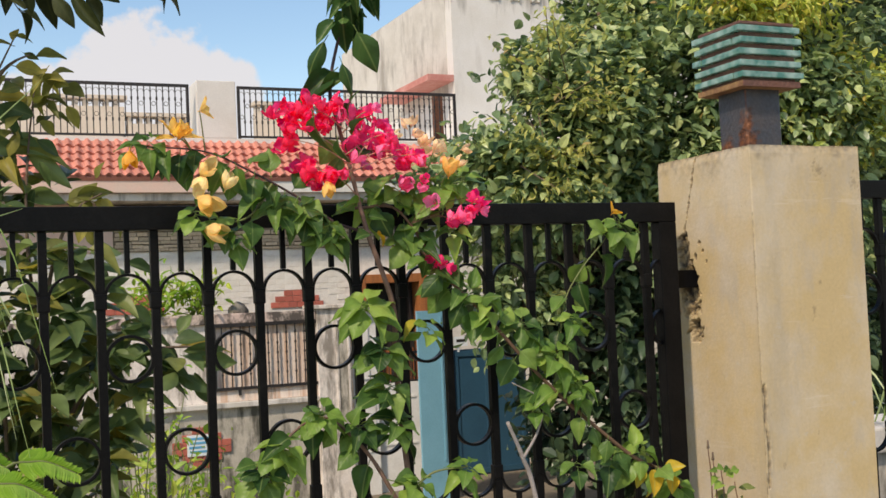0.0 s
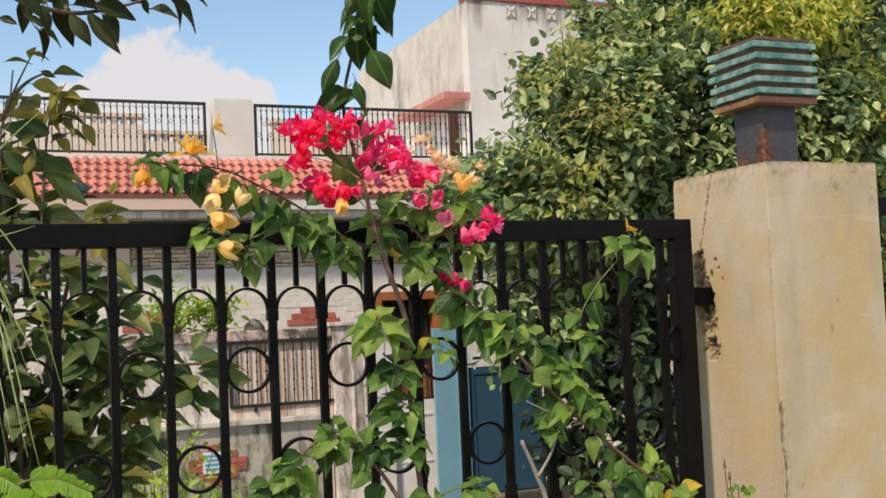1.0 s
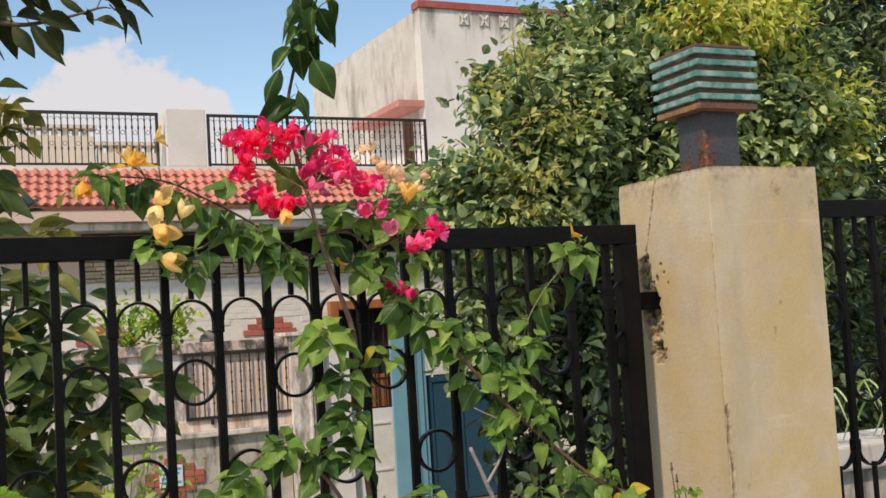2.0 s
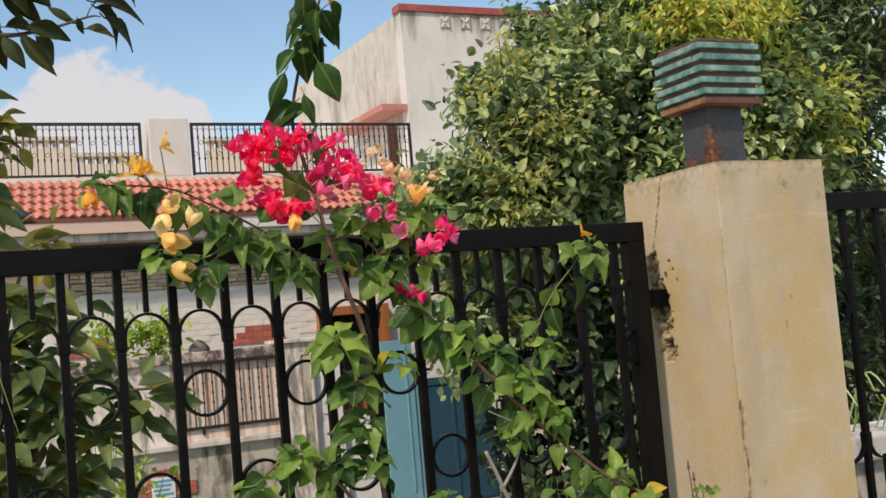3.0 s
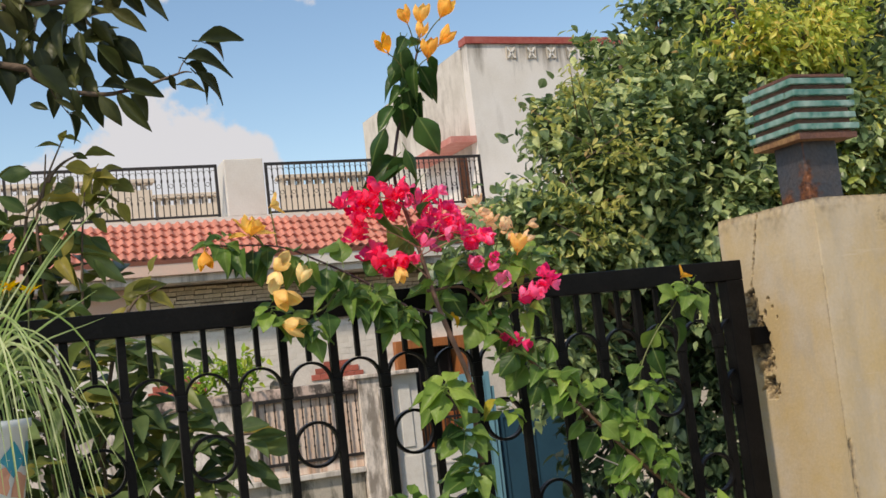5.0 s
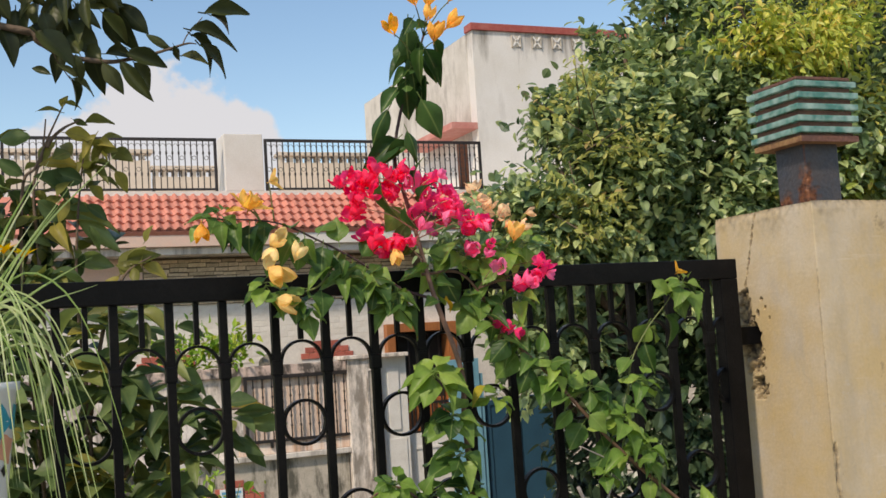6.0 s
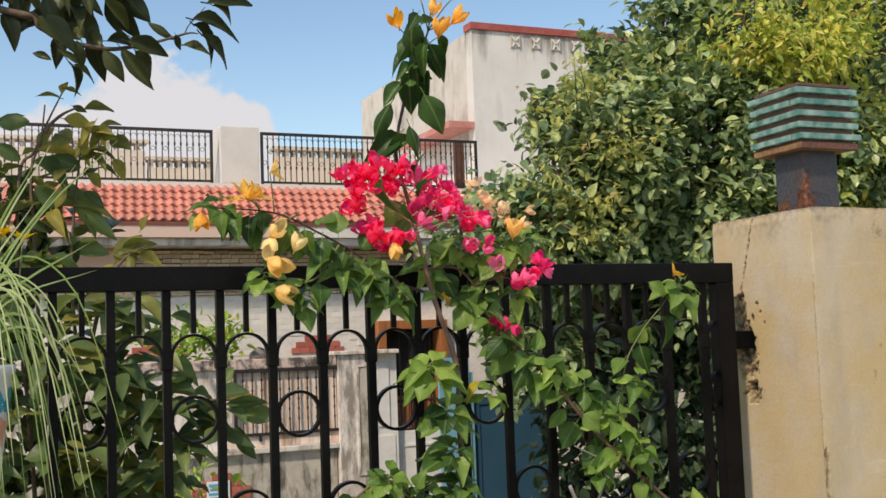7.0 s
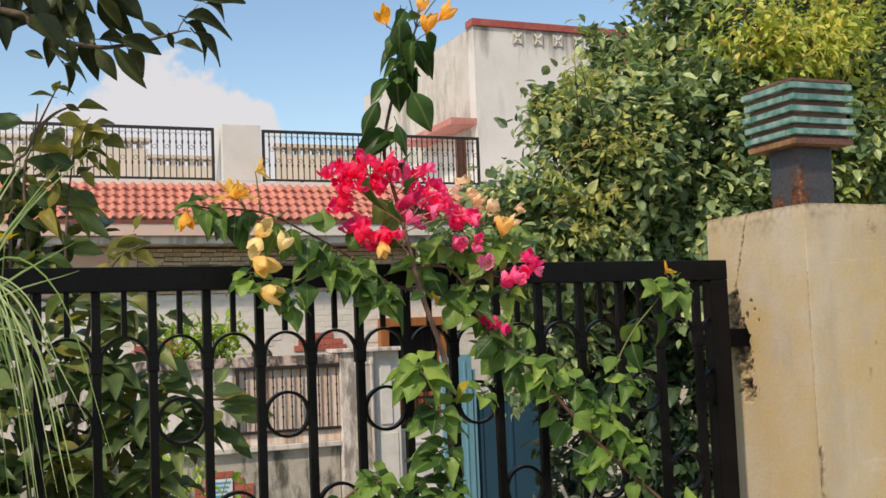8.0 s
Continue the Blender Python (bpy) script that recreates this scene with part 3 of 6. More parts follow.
def leaf_mesh(name, material, length, width, widest=0.35, fold=0.25, curl=0.3, heart=0.0, twist=0.0, rows=8, wave=0.0, stalk=0.0, point=1.8):
    """A leaf from its stalk at the origin along +y, facing +z, folded along the rib and bent down to the tip."""
    bm = bmesh.new()
    grid = []
    for i in range(rows + 1):
        t = i / rows
        w = (t / widest) ** 0.55 if t < widest else max(0.0, 1 - ((t - widest) / (1 - widest)) ** point) * (1 - 0.12 * t)
        w = max(w, 0.02) * width / 2
        back = heart * length * max(0.0, 1 - t / 0.25)
        line = []
        for s in (-1, -0.55, 0, 0.55, 1):
            x = s * w
            y = t * length - back * abs(s) ** 1.5
            z = fold * abs(x) * (0.35 + 0.65 * abs(s)) - curl * length * t * t + twist * x * t + wave * width * math.sin(t * 9 + s * 2) * abs(s)
            line.append(bm.verts.new((x, y, z)))
        grid.append(line)
    for a, b in zip(grid, grid[1:]):
        for k in range(4):
            bm.faces.new((a[k], a[k + 1], b[k + 1], b[k]))
    if stalk:
        w = 0.014 * length
        q = [bm.verts.new(p) for p in ((-w, 0.06 * length, 0.004), (w, 0.06 * length, 0.004), (w, -stalk * length, 0.05 * length), (-w, -stalk * length, 0.05 * length), (0, 0.06 * length, -2 * w), (0, -stalk * length, 0.05 * length - 2 * w))]
        bm.faces.new((q[0], q[1], q[2], q[3])), bm.faces.new((q[1], q[4], q[5], q[2])), bm.faces.new((q[4], q[0], q[3], q[5]))
    return mesh_from(bm, name, material, True)


def aim(point, along, face, size=1.0):
    """The pose of a leaf whose tip points along and whose face looks to face."""
    y = Vector(along).normalized()
    z = Vector(face)
    z = z - y * z.dot(y)
    z = z.normalized() if z.length > 1e-4 else y.orthogonal().normalized()
    x = y.cross(z)
    m = Matrix((x, y, z)).transposed().to_4x4()
    return Matrix.Translation(point) @ m @ Matrix.Scale(size, 4)


# ---- ground ----
YARD = -0.34         # the yard behind the gate lies lower than the street
bm = bmesh.new()
rows = [[bm.verts.new((x, y, z)) for x in (-1500, -300, -40, -8, 0, 8, 40, 300, 1500)] for y, z in
        ((-1500, -0.02), (-300, -0.02), (-40, -0.02), (0, -0.02), (2.32, -0.02), (2.6, -0.12), (2.9, YARD), (30, YARD), (300, YARD), (1500, YARD))]
for a, b in zip(rows, rows[1:]):
    for k in range(8):
        bm.faces.new((a[k], a[k + 1], b[k + 1], b[k]))
ground = new("ground", mesh_from(bm, "ground", ground_mat))
tagged(ground, "bare brown earth of the garden and street", "ground", kind="structure")
pave = new("pavement", mesh_from(blocks((-6, 8, -4, 2.3, -0.015, 0.004)), "pavement", paving_mat))
tagged(pave, "grey cement paving in front of the gate", "pavement", kind="structure")


# ---- garden gate of black bars ----
GATE_Y, STEP, BAR0 = 1.9, 0.12, -0.453
RAIL_LOW, RAIL_TOP = 2.084, 2.138


def bar_gate(name, x_left, x_right, first, step, top, label, rings=True):
    """A gate leaf: frame, square bars, a short rod and an arch in each gap, rings in two rows, bowed arches below."""
    y = GATE_Y
    lift = top - RAIL_TOP
    g = thing(name, ((x_left + x_right) / 2, y, 0.0), label, "gate", "gates of the garden fence")
    d = 0.022
    part("top_rail", blocks((x_left, x_right, y - d, y + d, RAIL_LOW + lift, top), bevel=0.003), black_paint, g)
    part("middle_rail", blocks((x_left + 0.058, x_right - 0.058, y - d, y + d, 1.17, 1.22), bevel=0.003), black_paint, g)
    part("bottom_rail", blocks((x_left + 0.058, x_right - 0.058, y - d, y + d, 0.06, 0.11), bevel=0.003), black_paint, g)
    for x0 in (x_left, x_right - 0.056):
        part("stile", blocks((x0, x0 + 0.056, y - d + 0.001, y + d - 0.001, 0.05, RAIL_LOW + lift), bevel=0.003), black_paint, g)
    part("sheet_panel", blocks((x_left + 0.058, x_right - 0.058, y - 0.003, y + 0.003, 0.11, 1.17)), black_paint, g)
    xs = []
    k = 0
    while first + k * step < x_right - 0.08:
        xs.append(first + k * step)
        k += 1
    for x in xs:
        if x < x_left + 0.07:
            continue
        bm = blocks((x - 0.0095, x + 0.0095, y - 0.0095, y + 0.0095, 1.22, RAIL_LOW + lift), bevel=0.0015)
        for zc in (1.925 + lift, 1.455):
            block(bm, x - 0.013, x + 0.013, y - 0.0125, y + 0.0125, zc - 0.018, zc + 0.018, bevel=0.004)
        part("bar", bm, black_paint, g)
    for i, x in enumerate(xs):
        c = x + step / 2
        if c - step / 2 < x_left + 0.05 or c + step / 2 > x_right - 0.03:
            if c + step / 2 > x_right + 0.03 or c < x_left + 0.06:
                continue
        r = step / 2 - 0.0105
        cut = c + r > x_right - 0.01      # the last gap is half hidden by the stile
        part("rod", blocks((c - 0.006, c + 0.006, y - 0.006, y + 0.006, 1.988 + lift, RAIL_LOW + lift), bevel=0.001), black_paint, g)
        bm = ring(bmesh.new(), (c, y, 1.935 + lift), r, 0.006, 95 if cut else 0, 180, 16, 0.016)
        part("arch", bm, black_paint, g, smooth=False)
        bm = ring(bmesh.new(), (c, y, 1.447), r, 0.006, 180, 265 if cut else 360, 16, 0.016)
        part("arch", bm, black_paint, g)
        part("rod", blocks((c - 0.006, c + 0.006, y - 0.006, y + 0.006, 1.22, 1.398), bevel=0.001), black_paint, g)
        if rings:
            z = 1.796 if i % 2 == 1 else 1.579
            part("ring", ring(bmesh.new(), (c, y, z + lift), r + 0.001, 0.007, 95 if cut else 0, 265 if cut else 360, 32, 0.017), black_paint, g)
    return g


garden_gate = bar_gate("garden_gate", -1.155, 1.2, BAR0 - 5 * STEP - STEP, STEP, RAIL_TOP, "black painted iron gate with arches and rings")
part("hinge", blocks((1.2, 1.29, GATE_Y + 0.012, GATE_Y + 0.04, 1.90, 1.95), bevel=0.003), black_paint, garden_gate, "black steel hinge lug")
bar_gate("garden_gate", 1.64, 3.6, 1.955 - 2 * 0.14, 0.14, 2.2, "black painted iron gate leaf beside the cream pillar")


# ---- cream pillar with broken plaster ----
PX0, PX1, PY0, PY1, PZ = 1.265, 1.633, 1.635, 2.049, 2.263


def seg_distance(u, z, path):
    best = 9.0
    for (a, b), (c, d) in zip(path, path[1:]):
        t = max(0.0, min(1.0, ((u - a) * (c - a) + (z - b) * (d - b)) / ((c - a) ** 2 + (d - b) ** 2)))
        best = min(best, math.hypot(u - a - t * (c - a), z - b - t * (d - b)))
    return best


def pillar():
    g = thing("gate_pillar", ((PX0 + PX1) / 2, (PY0 + PY1) / 2, 0), "cream painted masonry gate pillar with cracked plaster", "pillar")
    # columns round the four sides: side, position along it
    cols = [("west", PY1 + (PY0 - PY1) * i / 120) for i in range(120)] + [("south", PX0 + (PX1 - PX0) * i / 80) for i in range(80)]
    cols += [("east", PY0), ("north", PX1)]
    zs = [0.0, 0.5] + [1.0 + (PZ - 1.0) * i / 300 for i in range(301)]
    west_crack = [(1.868, 2.27), (1.875, 2.24), (1.893, 2.183), (1.914, 2.122), (1.93, 2.07), (1.945, 2.03)]
    south_crack = [(1.272, 1.64), (1.274, 1.6), (1.27, 1.55), (1.277, 1.48), (1.274, 1.38)]
    bm = bmesh.new()
    bare = bm.verts.layers.float.new("bare")
    rows = []
    for z in zs:
        row = []
        for side, u in cols:
            n1 = noise.noise(Vector((u * 62, z * 62, 3.1 if side == "west" else 7.7)))
            n2 = noise.noise(Vector((u * 9, z * 9, 1.3 if side == "west" else 5.7)))
            depth, show = 0.0006 * n2, 0.0
            n3 = noise.noise(Vector((u * 150, z * 150, 2.2)))
            if side == "west":
                d = seg_distance(u + 0.006 * n2, z, west_crack) + 0.0045 * n1 + 0.002 * n3
                if d < 0.0035:
                    depth, show = depth + 0.007 * (1 - d / 0.0035), max(show, 0.85 * (1 - d / 0.006))
                for hu, hz, ru, rz, deep in ((1.925, 1.9, 0.044, 0.08, 0.028), (1.908, 1.785, 0.038, 0.036, 0.024), (1.94, 2.0, 0.026, 0.06, 0.014), (1.925, 1.84, 0.047, 0.034, 0.018), (1.868, 2.023, 0.007, 0.006, 0.01), (1.855, 1.999, 0.006, 0.006, 0.01), (1.888, 1.985, 0.008, 0.011, 0.01), (1.84, 1.97, 0.004, 0.004, 0.008)):
                    hole = math.hypot((u - hu) / ru, (z - hz) / rz) + (0.5 * n1 + 0.4 * n2 + 0.14 * n3) * (1 if ru > 0.01 else 0.2)
                    if hole < 1:
                        depth, show = max(depth, deep * min(1, (1 - hole) * 2.4)), max(show, min(1, 0.3 + (1 - hole) * 2.2))
                stain = math.hypot((u - 1.93) / 0.07, (z - 1.86) / 0.17) + 0.5 * n2
                if stain < 1:
                    show = max(show, 0.3 * (1 - stain) * (1 + n1 + n3))
            if side == "south":
                d = seg_distance(u, z, south_crack) + 0.003 * n1
                if d < 0.0055:
                    depth, show = depth + 0.006 * (1 - d / 0.0055), max(show, 0.9 * (1 - d / 0.008))
                for hu, hz, ru, rz in ((1.489, 2.2, 0.02, 0.026), (1.476, 1.899, 0.006, 0.005), (1.615, 2.165, 0.016, 0.03), (1.40, 2.235, 0.003, 0.003), (1.45, 1.83, 0.006, 0.022)):
                    spot = math.hypot((u - hu) / ru, (z - hz) / rz) + 0.5 * n1 + 1.6 * n3
                    if spot < 1:
                        show = max(show, 0.42 * min(1, (1 - spot) * 1.2))
            edge = min(abs(u - PY0), abs(u - PY1)) if side == "west" else min(abs(u - PX0), abs(u - PX1))
            depth += max(0.0, 0.0035 - edge) * (0.5 + 0.5 * n2) * 0.7
            if abs(u - (PY0 if side == "west" else PX0)) < 0.0035 and z < 2.09:
                show = max(show, 0.55 * min(1.0, max(0.0, 0.45 + n2 + 0.6 * n3)))
            show = max(show, 0.55 * max(0.0, 1 - (PZ - z) / 0.09) * max(0.0, n2 * 1.5 + n1 * 0.8))
            if PZ - z < 0.02:
                depth += (0.02 - (PZ - z)) * (0.12 + 0.2 * n2 + 0.15 * n1)
                show = max(show, 0.5 * max(0.0, n1 + 0.5 * n3), 0.6 * max(0.0, 1 - (PZ - z) / 0.008) * (1 + n3))
            lift = 0.004 * n2 if PZ - z < 0.004 else 0.0
            p = {"west": (PX0 + depth, u, z + lift), "south": (u, PY0 + depth, z + lift), "east": (PX1, u, z + lift), "north": (u, PY1, z + lift)}[side]
            v = bm.verts.new(p)
            v[bare] = show
            row.append(v)
        rows.append(row)
    n = len(cols)
    for a, b in zip(rows, rows[1:]):
        for k in range(n):
            bm.faces.new((a[k], a[(k + 1) % n], b[(k + 1) % n], b[k]))
    mid = bm.verts.new(((PX0 + PX1) / 2, (PY0 + PY1) / 2, PZ - 0.002))
    for k in range(n):
        bm.faces.new((rows[-1][k], rows[-1][(k + 1) % n], mid))
    part("shaft", bm, pillar_paint, g, smooth=False)


pillar()


# ---- gate lamp of glass plates on the pillar ----
rust_core = make_material("brown_rusted_steel", (0.13, 0.06, 0.045), 0.7, 0.0, (0.2, 0.08, 0.05), 18, 0.7, 120, 0.25, 0.4)


ochre_rust = make_material("ochre_rusted_plate", (0.33, 0.19, 0.08), 0.8, 0.0, (0.15, 0.06, 0.035), 16, 0.9, 120, 0.25, 0.4)


def gate_lamp():
    cx, cy = 1.418, 1.812
    g = thing("gate_lamp", (cx, cy, PZ), "rusty steel gate lamp with stacked green glass plates on the pillar", "lamp")
    # square tube, rusted through at its front corner
    h, n, rows = 0.06, 26, []
    bm = bmesh.new()
    bare = bm.verts.layers.float.new("bare")
    for iz in range(47):
        z = PZ - 0.004 + 0.182 * iz / 46
        row = []
        for side in range(4):
            for k in range(n):
                u = k / n
                x, y = ((-h, h - 2 * h * u), (-h + 2 * h * u, -h), (h, -h + 2 * h * u), (h - 2 * h * u, h))[side]
                n1 = noise.noise(Vector((x * 55, y * 55, z * 55)))
                n2 = noise.noise(Vector((x * 160, y * 160, z * 160 + 5)))
                high = z - PZ
                near = math.hypot(x + h, y + h)
                amount = (0.055 - near - 0.36 * high + 0.024 * n1) * 60 if high < 0.12 else 0.0
                amount = max(amount, (0.0045 + 0.003 * n1 - near) * 300 * 0.7)
                foot = math.hypot((y - 0.03) / 0.035, (high - 0.02) / 0.035) if side == 0 else 9
                amount = max(amount, (1 - foot) * 1.6 + 0.8 * n1 if foot < 1.4 else 0.0, (0.012 + 0.02 * n1 - high) * 60)
                if side in (1, 3):
                    amount = max(amount, (0.004 + 0.004 * n1 - (h - x)) * 200)
                amount = max(0.0, min(1.0, amount + 0.25 * n2 * (amount > 0.05)))
                dent = 0.0025 * amount * (0.5 + n2) + (0.003 if near < 0.002 or abs(abs(x) - h) + abs(abs(y) - h) < 0.002 else 0)
                v = bm.verts.new((cx + x * (1 - dent / h), cy + y * (1 - dent / h), z))
                v[bare] = amount
                row.append(v)
        rows.append(row)
    for a, b in zip(rows, rows[1:]):
        for k in range(4 * n):
            bm.faces.new((a[k], a[(k + 1) % (4 * n)], b[(k + 1) % (4 * n)], b[k]))
    part("post", bm, rusting_steel, g, "dark steel tube with rust at its foot", True)
    part("base_plate", blocks((cx - 0.098, cx + 0.098, cy - 0.098, cy + 0.098, PZ + 0.172, PZ + 0.188), bevel=0.002), ochre_rust, g, "rusted base plate")
    part("rust_scale", blocks((cx - 0.097, cx + 0.0985, cy - 0.1005, cy - 0.0985, PZ + 0.1715, PZ + 0.1885), bevel=0.0006), rust_core, g, "dark rust along the plate's front edge")
    part("core", blocks((cx - 0.066, cx + 0.066, cy - 0.066, cy + 0.066, PZ + 0.188, PZ + 0.343)), rust_core, g, "brown rusted core between the strips")
    for i in range(5):
        low = PZ + 0.1885 if i == 0 else PZ + 0.182 + i * 0.0315
        part("spacer", blocks((cx - 0.09, cx + 0.09, cy - 0.09, cy + 0.09, low, PZ + 0.1955 + i * 0.0315), bevel=0.0015), rust_core, g, "brown rusted spacer plate")
    for i in range(5):
        z = PZ + 0.196 + i * 0.0315
        e = 0.105 - 0.0015 * (i % 2)
        w = 0.036
        for x0, x1, y0, y1 in ((-e, e, -e, -e + w), (-e, e, e - w, e), (-e, -e + w, -e + w + 0.0006, e - w - 0.0006), (e - w, e, -e + w + 0.0006, e - w - 0.0006)):
            slip = 0.002 * math.sin(i * 2.3 + x0 * 40 + y0 * 70)
            part("glass_strip", blocks((cx + x0 + slip, cx + x1 + slip, cy + y0 - slip, cy + y1 - slip, z, z + 0.0165), bevel=0.0025), plate_glass, g, "green-tinted glass strip")
    part("cap", blocks((cx - 0.092, cx + 0.092, cy - 0.092, cy + 0.092, PZ + 0.343, PZ + 0.352), bevel=0.002), rust_core, g, "rusted cap plate")


gate_lamp()


# ---- house: terrace, roof, walls ----
HY = 13.0            # plane of the terrace railing
house = thing("house", (3.0, 14.0, YARD), "single-storey house with clay tile awning and roof terrace", "house")
part("terrace_slab", blocks((-6.0, 13.0, 12.97, 22.0, 3.3, 3.985)), white_plaster, house)
part("wall", blocks((-6.0, 4.05, 12.82, 13.1, YARD, 3.3), (5.0, 13.0, 12.82, 13.1, YARD, 3.3), (4.05, 5.0, 12.82, 13.1, 2.24, 3.3)), mortar, house, "whitewashed brick front wall")
part("side_wall", blocks((-6.0, -5.75, 13.1, 22.0, YARD, 3.3), (12.75, 13.0, 13.1, 22.0, YARD, 3.3), (-5.75, 12.75, 21.7, 22.0, YARD, 3.3)), white_plaster, house)
part("fascia", blocks((-3.0, 2.66, 12.34, 12.5, 3.252, 3.43), bevel=0.006), pink_plaster, house, "faded pink fascia band")
part("fascia", blocks((2.664, 7.4, 12.345, 12.5, 3.252, 3.43), bevel=0.006), white_plaster, house, "white fascia band")
part("upper_panel", blocks((-3.0, 1.1, 12.795, 12.819, 2.6, 3.16), bevel=0.004), pink_plaster, house, "pink plaster band beside the stone facing")
part("stone_backing", blocks((1.104, 4.6, 12.806, 12.819, 2.6, 3.16)), stone_joint, house, "dark joints behind the stacked stone")
part("cornice", blocks((-3.0, 7.4, 12.40, 12.815, 3.165, 3.25), bevel=0.006), old_white, house, "stained white soffit band")
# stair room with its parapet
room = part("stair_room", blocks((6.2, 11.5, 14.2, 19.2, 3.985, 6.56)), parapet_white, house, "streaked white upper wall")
part("coping", blocks((6.17, 11.5, 14.16, 14.42, 6.562, 6.668), bevel=0.006), red_paint, house, "dark red parapet coping")
part("parapet", blocks((6.192, 6.42, 14.424, 19.2, 4.9, 6.552)), parapet_shade_stained, house, "streaked white side parapet, greyed for shade")
part("sunshade", blocks((5.78, 6.198, 14.2, 16.2, 5.075, 5.17), bevel=0.004), pink_trim, house, "faded red concrete sunshade")
part("terrace_door", blocks((5.46, 5.60, 13.3, 13.36, 3.985, 4.69), bevel=0.004), rust, house, "rusty brown steel post")
# pierced blocks under the coping
for k in range(5):
    x = 6.855 + 0.345 * k
    jali = part("jali", blocks((x, x + 0.13, 14.185, 14.2, 6.335, 6.505), (x - 0.012, x, 14.17, 14.2, 6.325, 6.515), (x + 0.13, x + 0.142, 14.17, 14.2, 6.325, 6.515)), grimy, house, "pierced concrete vent block")
    bm = bmesh.new()
    for s in (-1, 1):
        m = Matrix.Translation((x + 0.065, 14.178, 6.42)) @ Matrix.Rotation(s * math.atan2(0.17, 0.13), 4, "Y") @ Matrix.Diagonal((0.2, 0.014, 0.026, 1))
        bmesh.ops.create_cube(bm, size=1.0, matrix=m)
    part("cross", bm, white_paint, jali)


def terrace_railing(x0, x1, group):
    g = thing("terrace_railing", ((x0 + x1) / 2, HY, 3.985), "black iron terrace railing of thin bars with small rings", "railing", group)
    top, low, y = 4.645, 4.0, HY
    part("top_rail", blocks((x0, x1, y - 0.018, y + 0.018, top - 0.036, top), bevel=0.003), house_black, g)
    part("bottom_rail", blocks((x0, x1, y - 0.015, y + 0.015, low, low + 0.026), bevel=0.003), house_black, g)
    for a in (x0, x1 - 0.034):
        part("end_post", blocks((a, a + 0.034, y - 0.017, y + 0.017, 3.986, top - 0.036), bevel=0.003), house_black, g)
    n = max(2, round((x1 - x0 - 0.034) / 0.074))
    st = (x1 - x0 - 0.034) / n
    for i in range(1, n):
        x = x0 + 0.017 + i * st
        bm = blocks((x - 0.006, x + 0.006, y - 0.006, y + 0.006, low + 0.026, top - 0.036))
        for z in (4.2, 4.46):
            block(bm, x - 0.0105, x + 0.0105, y - 0.0105, y + 0.0105, z - 0.018, z + 0.018)
        part("bar", bm, house_black, g)
    for i in range(n):
        x = x0 + 0.017 + (i + 0.5) * st
        z = 4.4 if i % 2 else 4.26
        part("ring", ring(bmesh.new(), (x, y, z), st / 2 - 0.012, 0.005, 0, 360, 14, 0.008), house_black, g)
        part("arch", ring(bmesh.new(), (x, y, 4.545), st / 2 - 0.008, 0.004, 0, 180, 8, 0.008), house_black, g)
    for i in range(max(1, int((x1 - x0) / 1.2))):
        a = x0 + 0.5 + i * 1.2
        part("foot", blocks((a - 0.015, a + 0.015, y - 0.012, y + 0.012, 3.95, low)), house_black, g)


for a, b in ((-3.4, -1.0), (-0.4, 2.075), (2.672, 5.652)):
    terrace_railing(a, b, "railings of the roof terrace")


def terrace_post(x0, x1):
    g = thing("terrace_post", ((x0 + x1) / 2, 13.1, 3.985), "white plastered terrace post between railings", "post", "posts of the roof terrace")
    bm = blocks((x0, x1, HY - 0.03, HY + 0.42, 3.985, 4.70), bevel=0.01)
    part("shaft", bm, white_plaster, g)


terrace_post(2.165, 2.648)
terrace_post(-0.98, -0.42)


def far_parapet(x0, x1, z1):
    g = thing("far_parapet", ((x0 + x1) / 2, 20.2, 3.985), "weathered beige rooftop parapet with a pierced band", "parapet", "parapets behind the terrace")
    part("wall", blocks((x0, x1, 20.0, 20.25, 3.985, z1 - 0.2)), beige_far, g)
    part("cap", blocks((x0 - 0.05, x1 + 0.05, 19.95, 20.3, z1 - 0.07, z1), bevel=0.008), beige_far, g)
    n = max(2, int((x1 - x0) / 0.17))
    for i in range(n):
        a = x0 + (x1 - x0) * i / n
        part("baluster", blocks((a, a + (x1 - x0) / n * 0.5, 20.02, 20.2, z1 - 0.2, z1 - 0.07)), beige_far, g)


far_parapet(-1.6, 2.3, 5.8)
far_parapet(2.36, 3.9, 5.5)
far_parapet(4.72, 7.2, 5.77)


# clay tiles of the awning, one by one
def tile_mesh():
    bm = bmesh.new()
    prof = []
    w, n = 0.116, 8
    for i in range(n + 1):
        t = i / n
        prof.append((-w / 2 + w * t, 0.017 * math.sin(t * math.tau)))
    lower = [bm.verts.new((x, 0.0, z)) for x, z in prof]
    upper = [bm.verts.new((x, 0.215, z + 0.004)) for x, z in prof]
    lip = [bm.verts.new((x, 0.008, z - 0.03)) for x, z in prof]
    for i in range(n):
        bm.faces.new((lower[i], lower[i + 1], upper[i + 1], upper[i]))
        bm.faces.new((lip[i], lip[i + 1], lower[i + 1], lower[i]))
    return mesh_from(bm, "roof_tile", roof_tile, False)


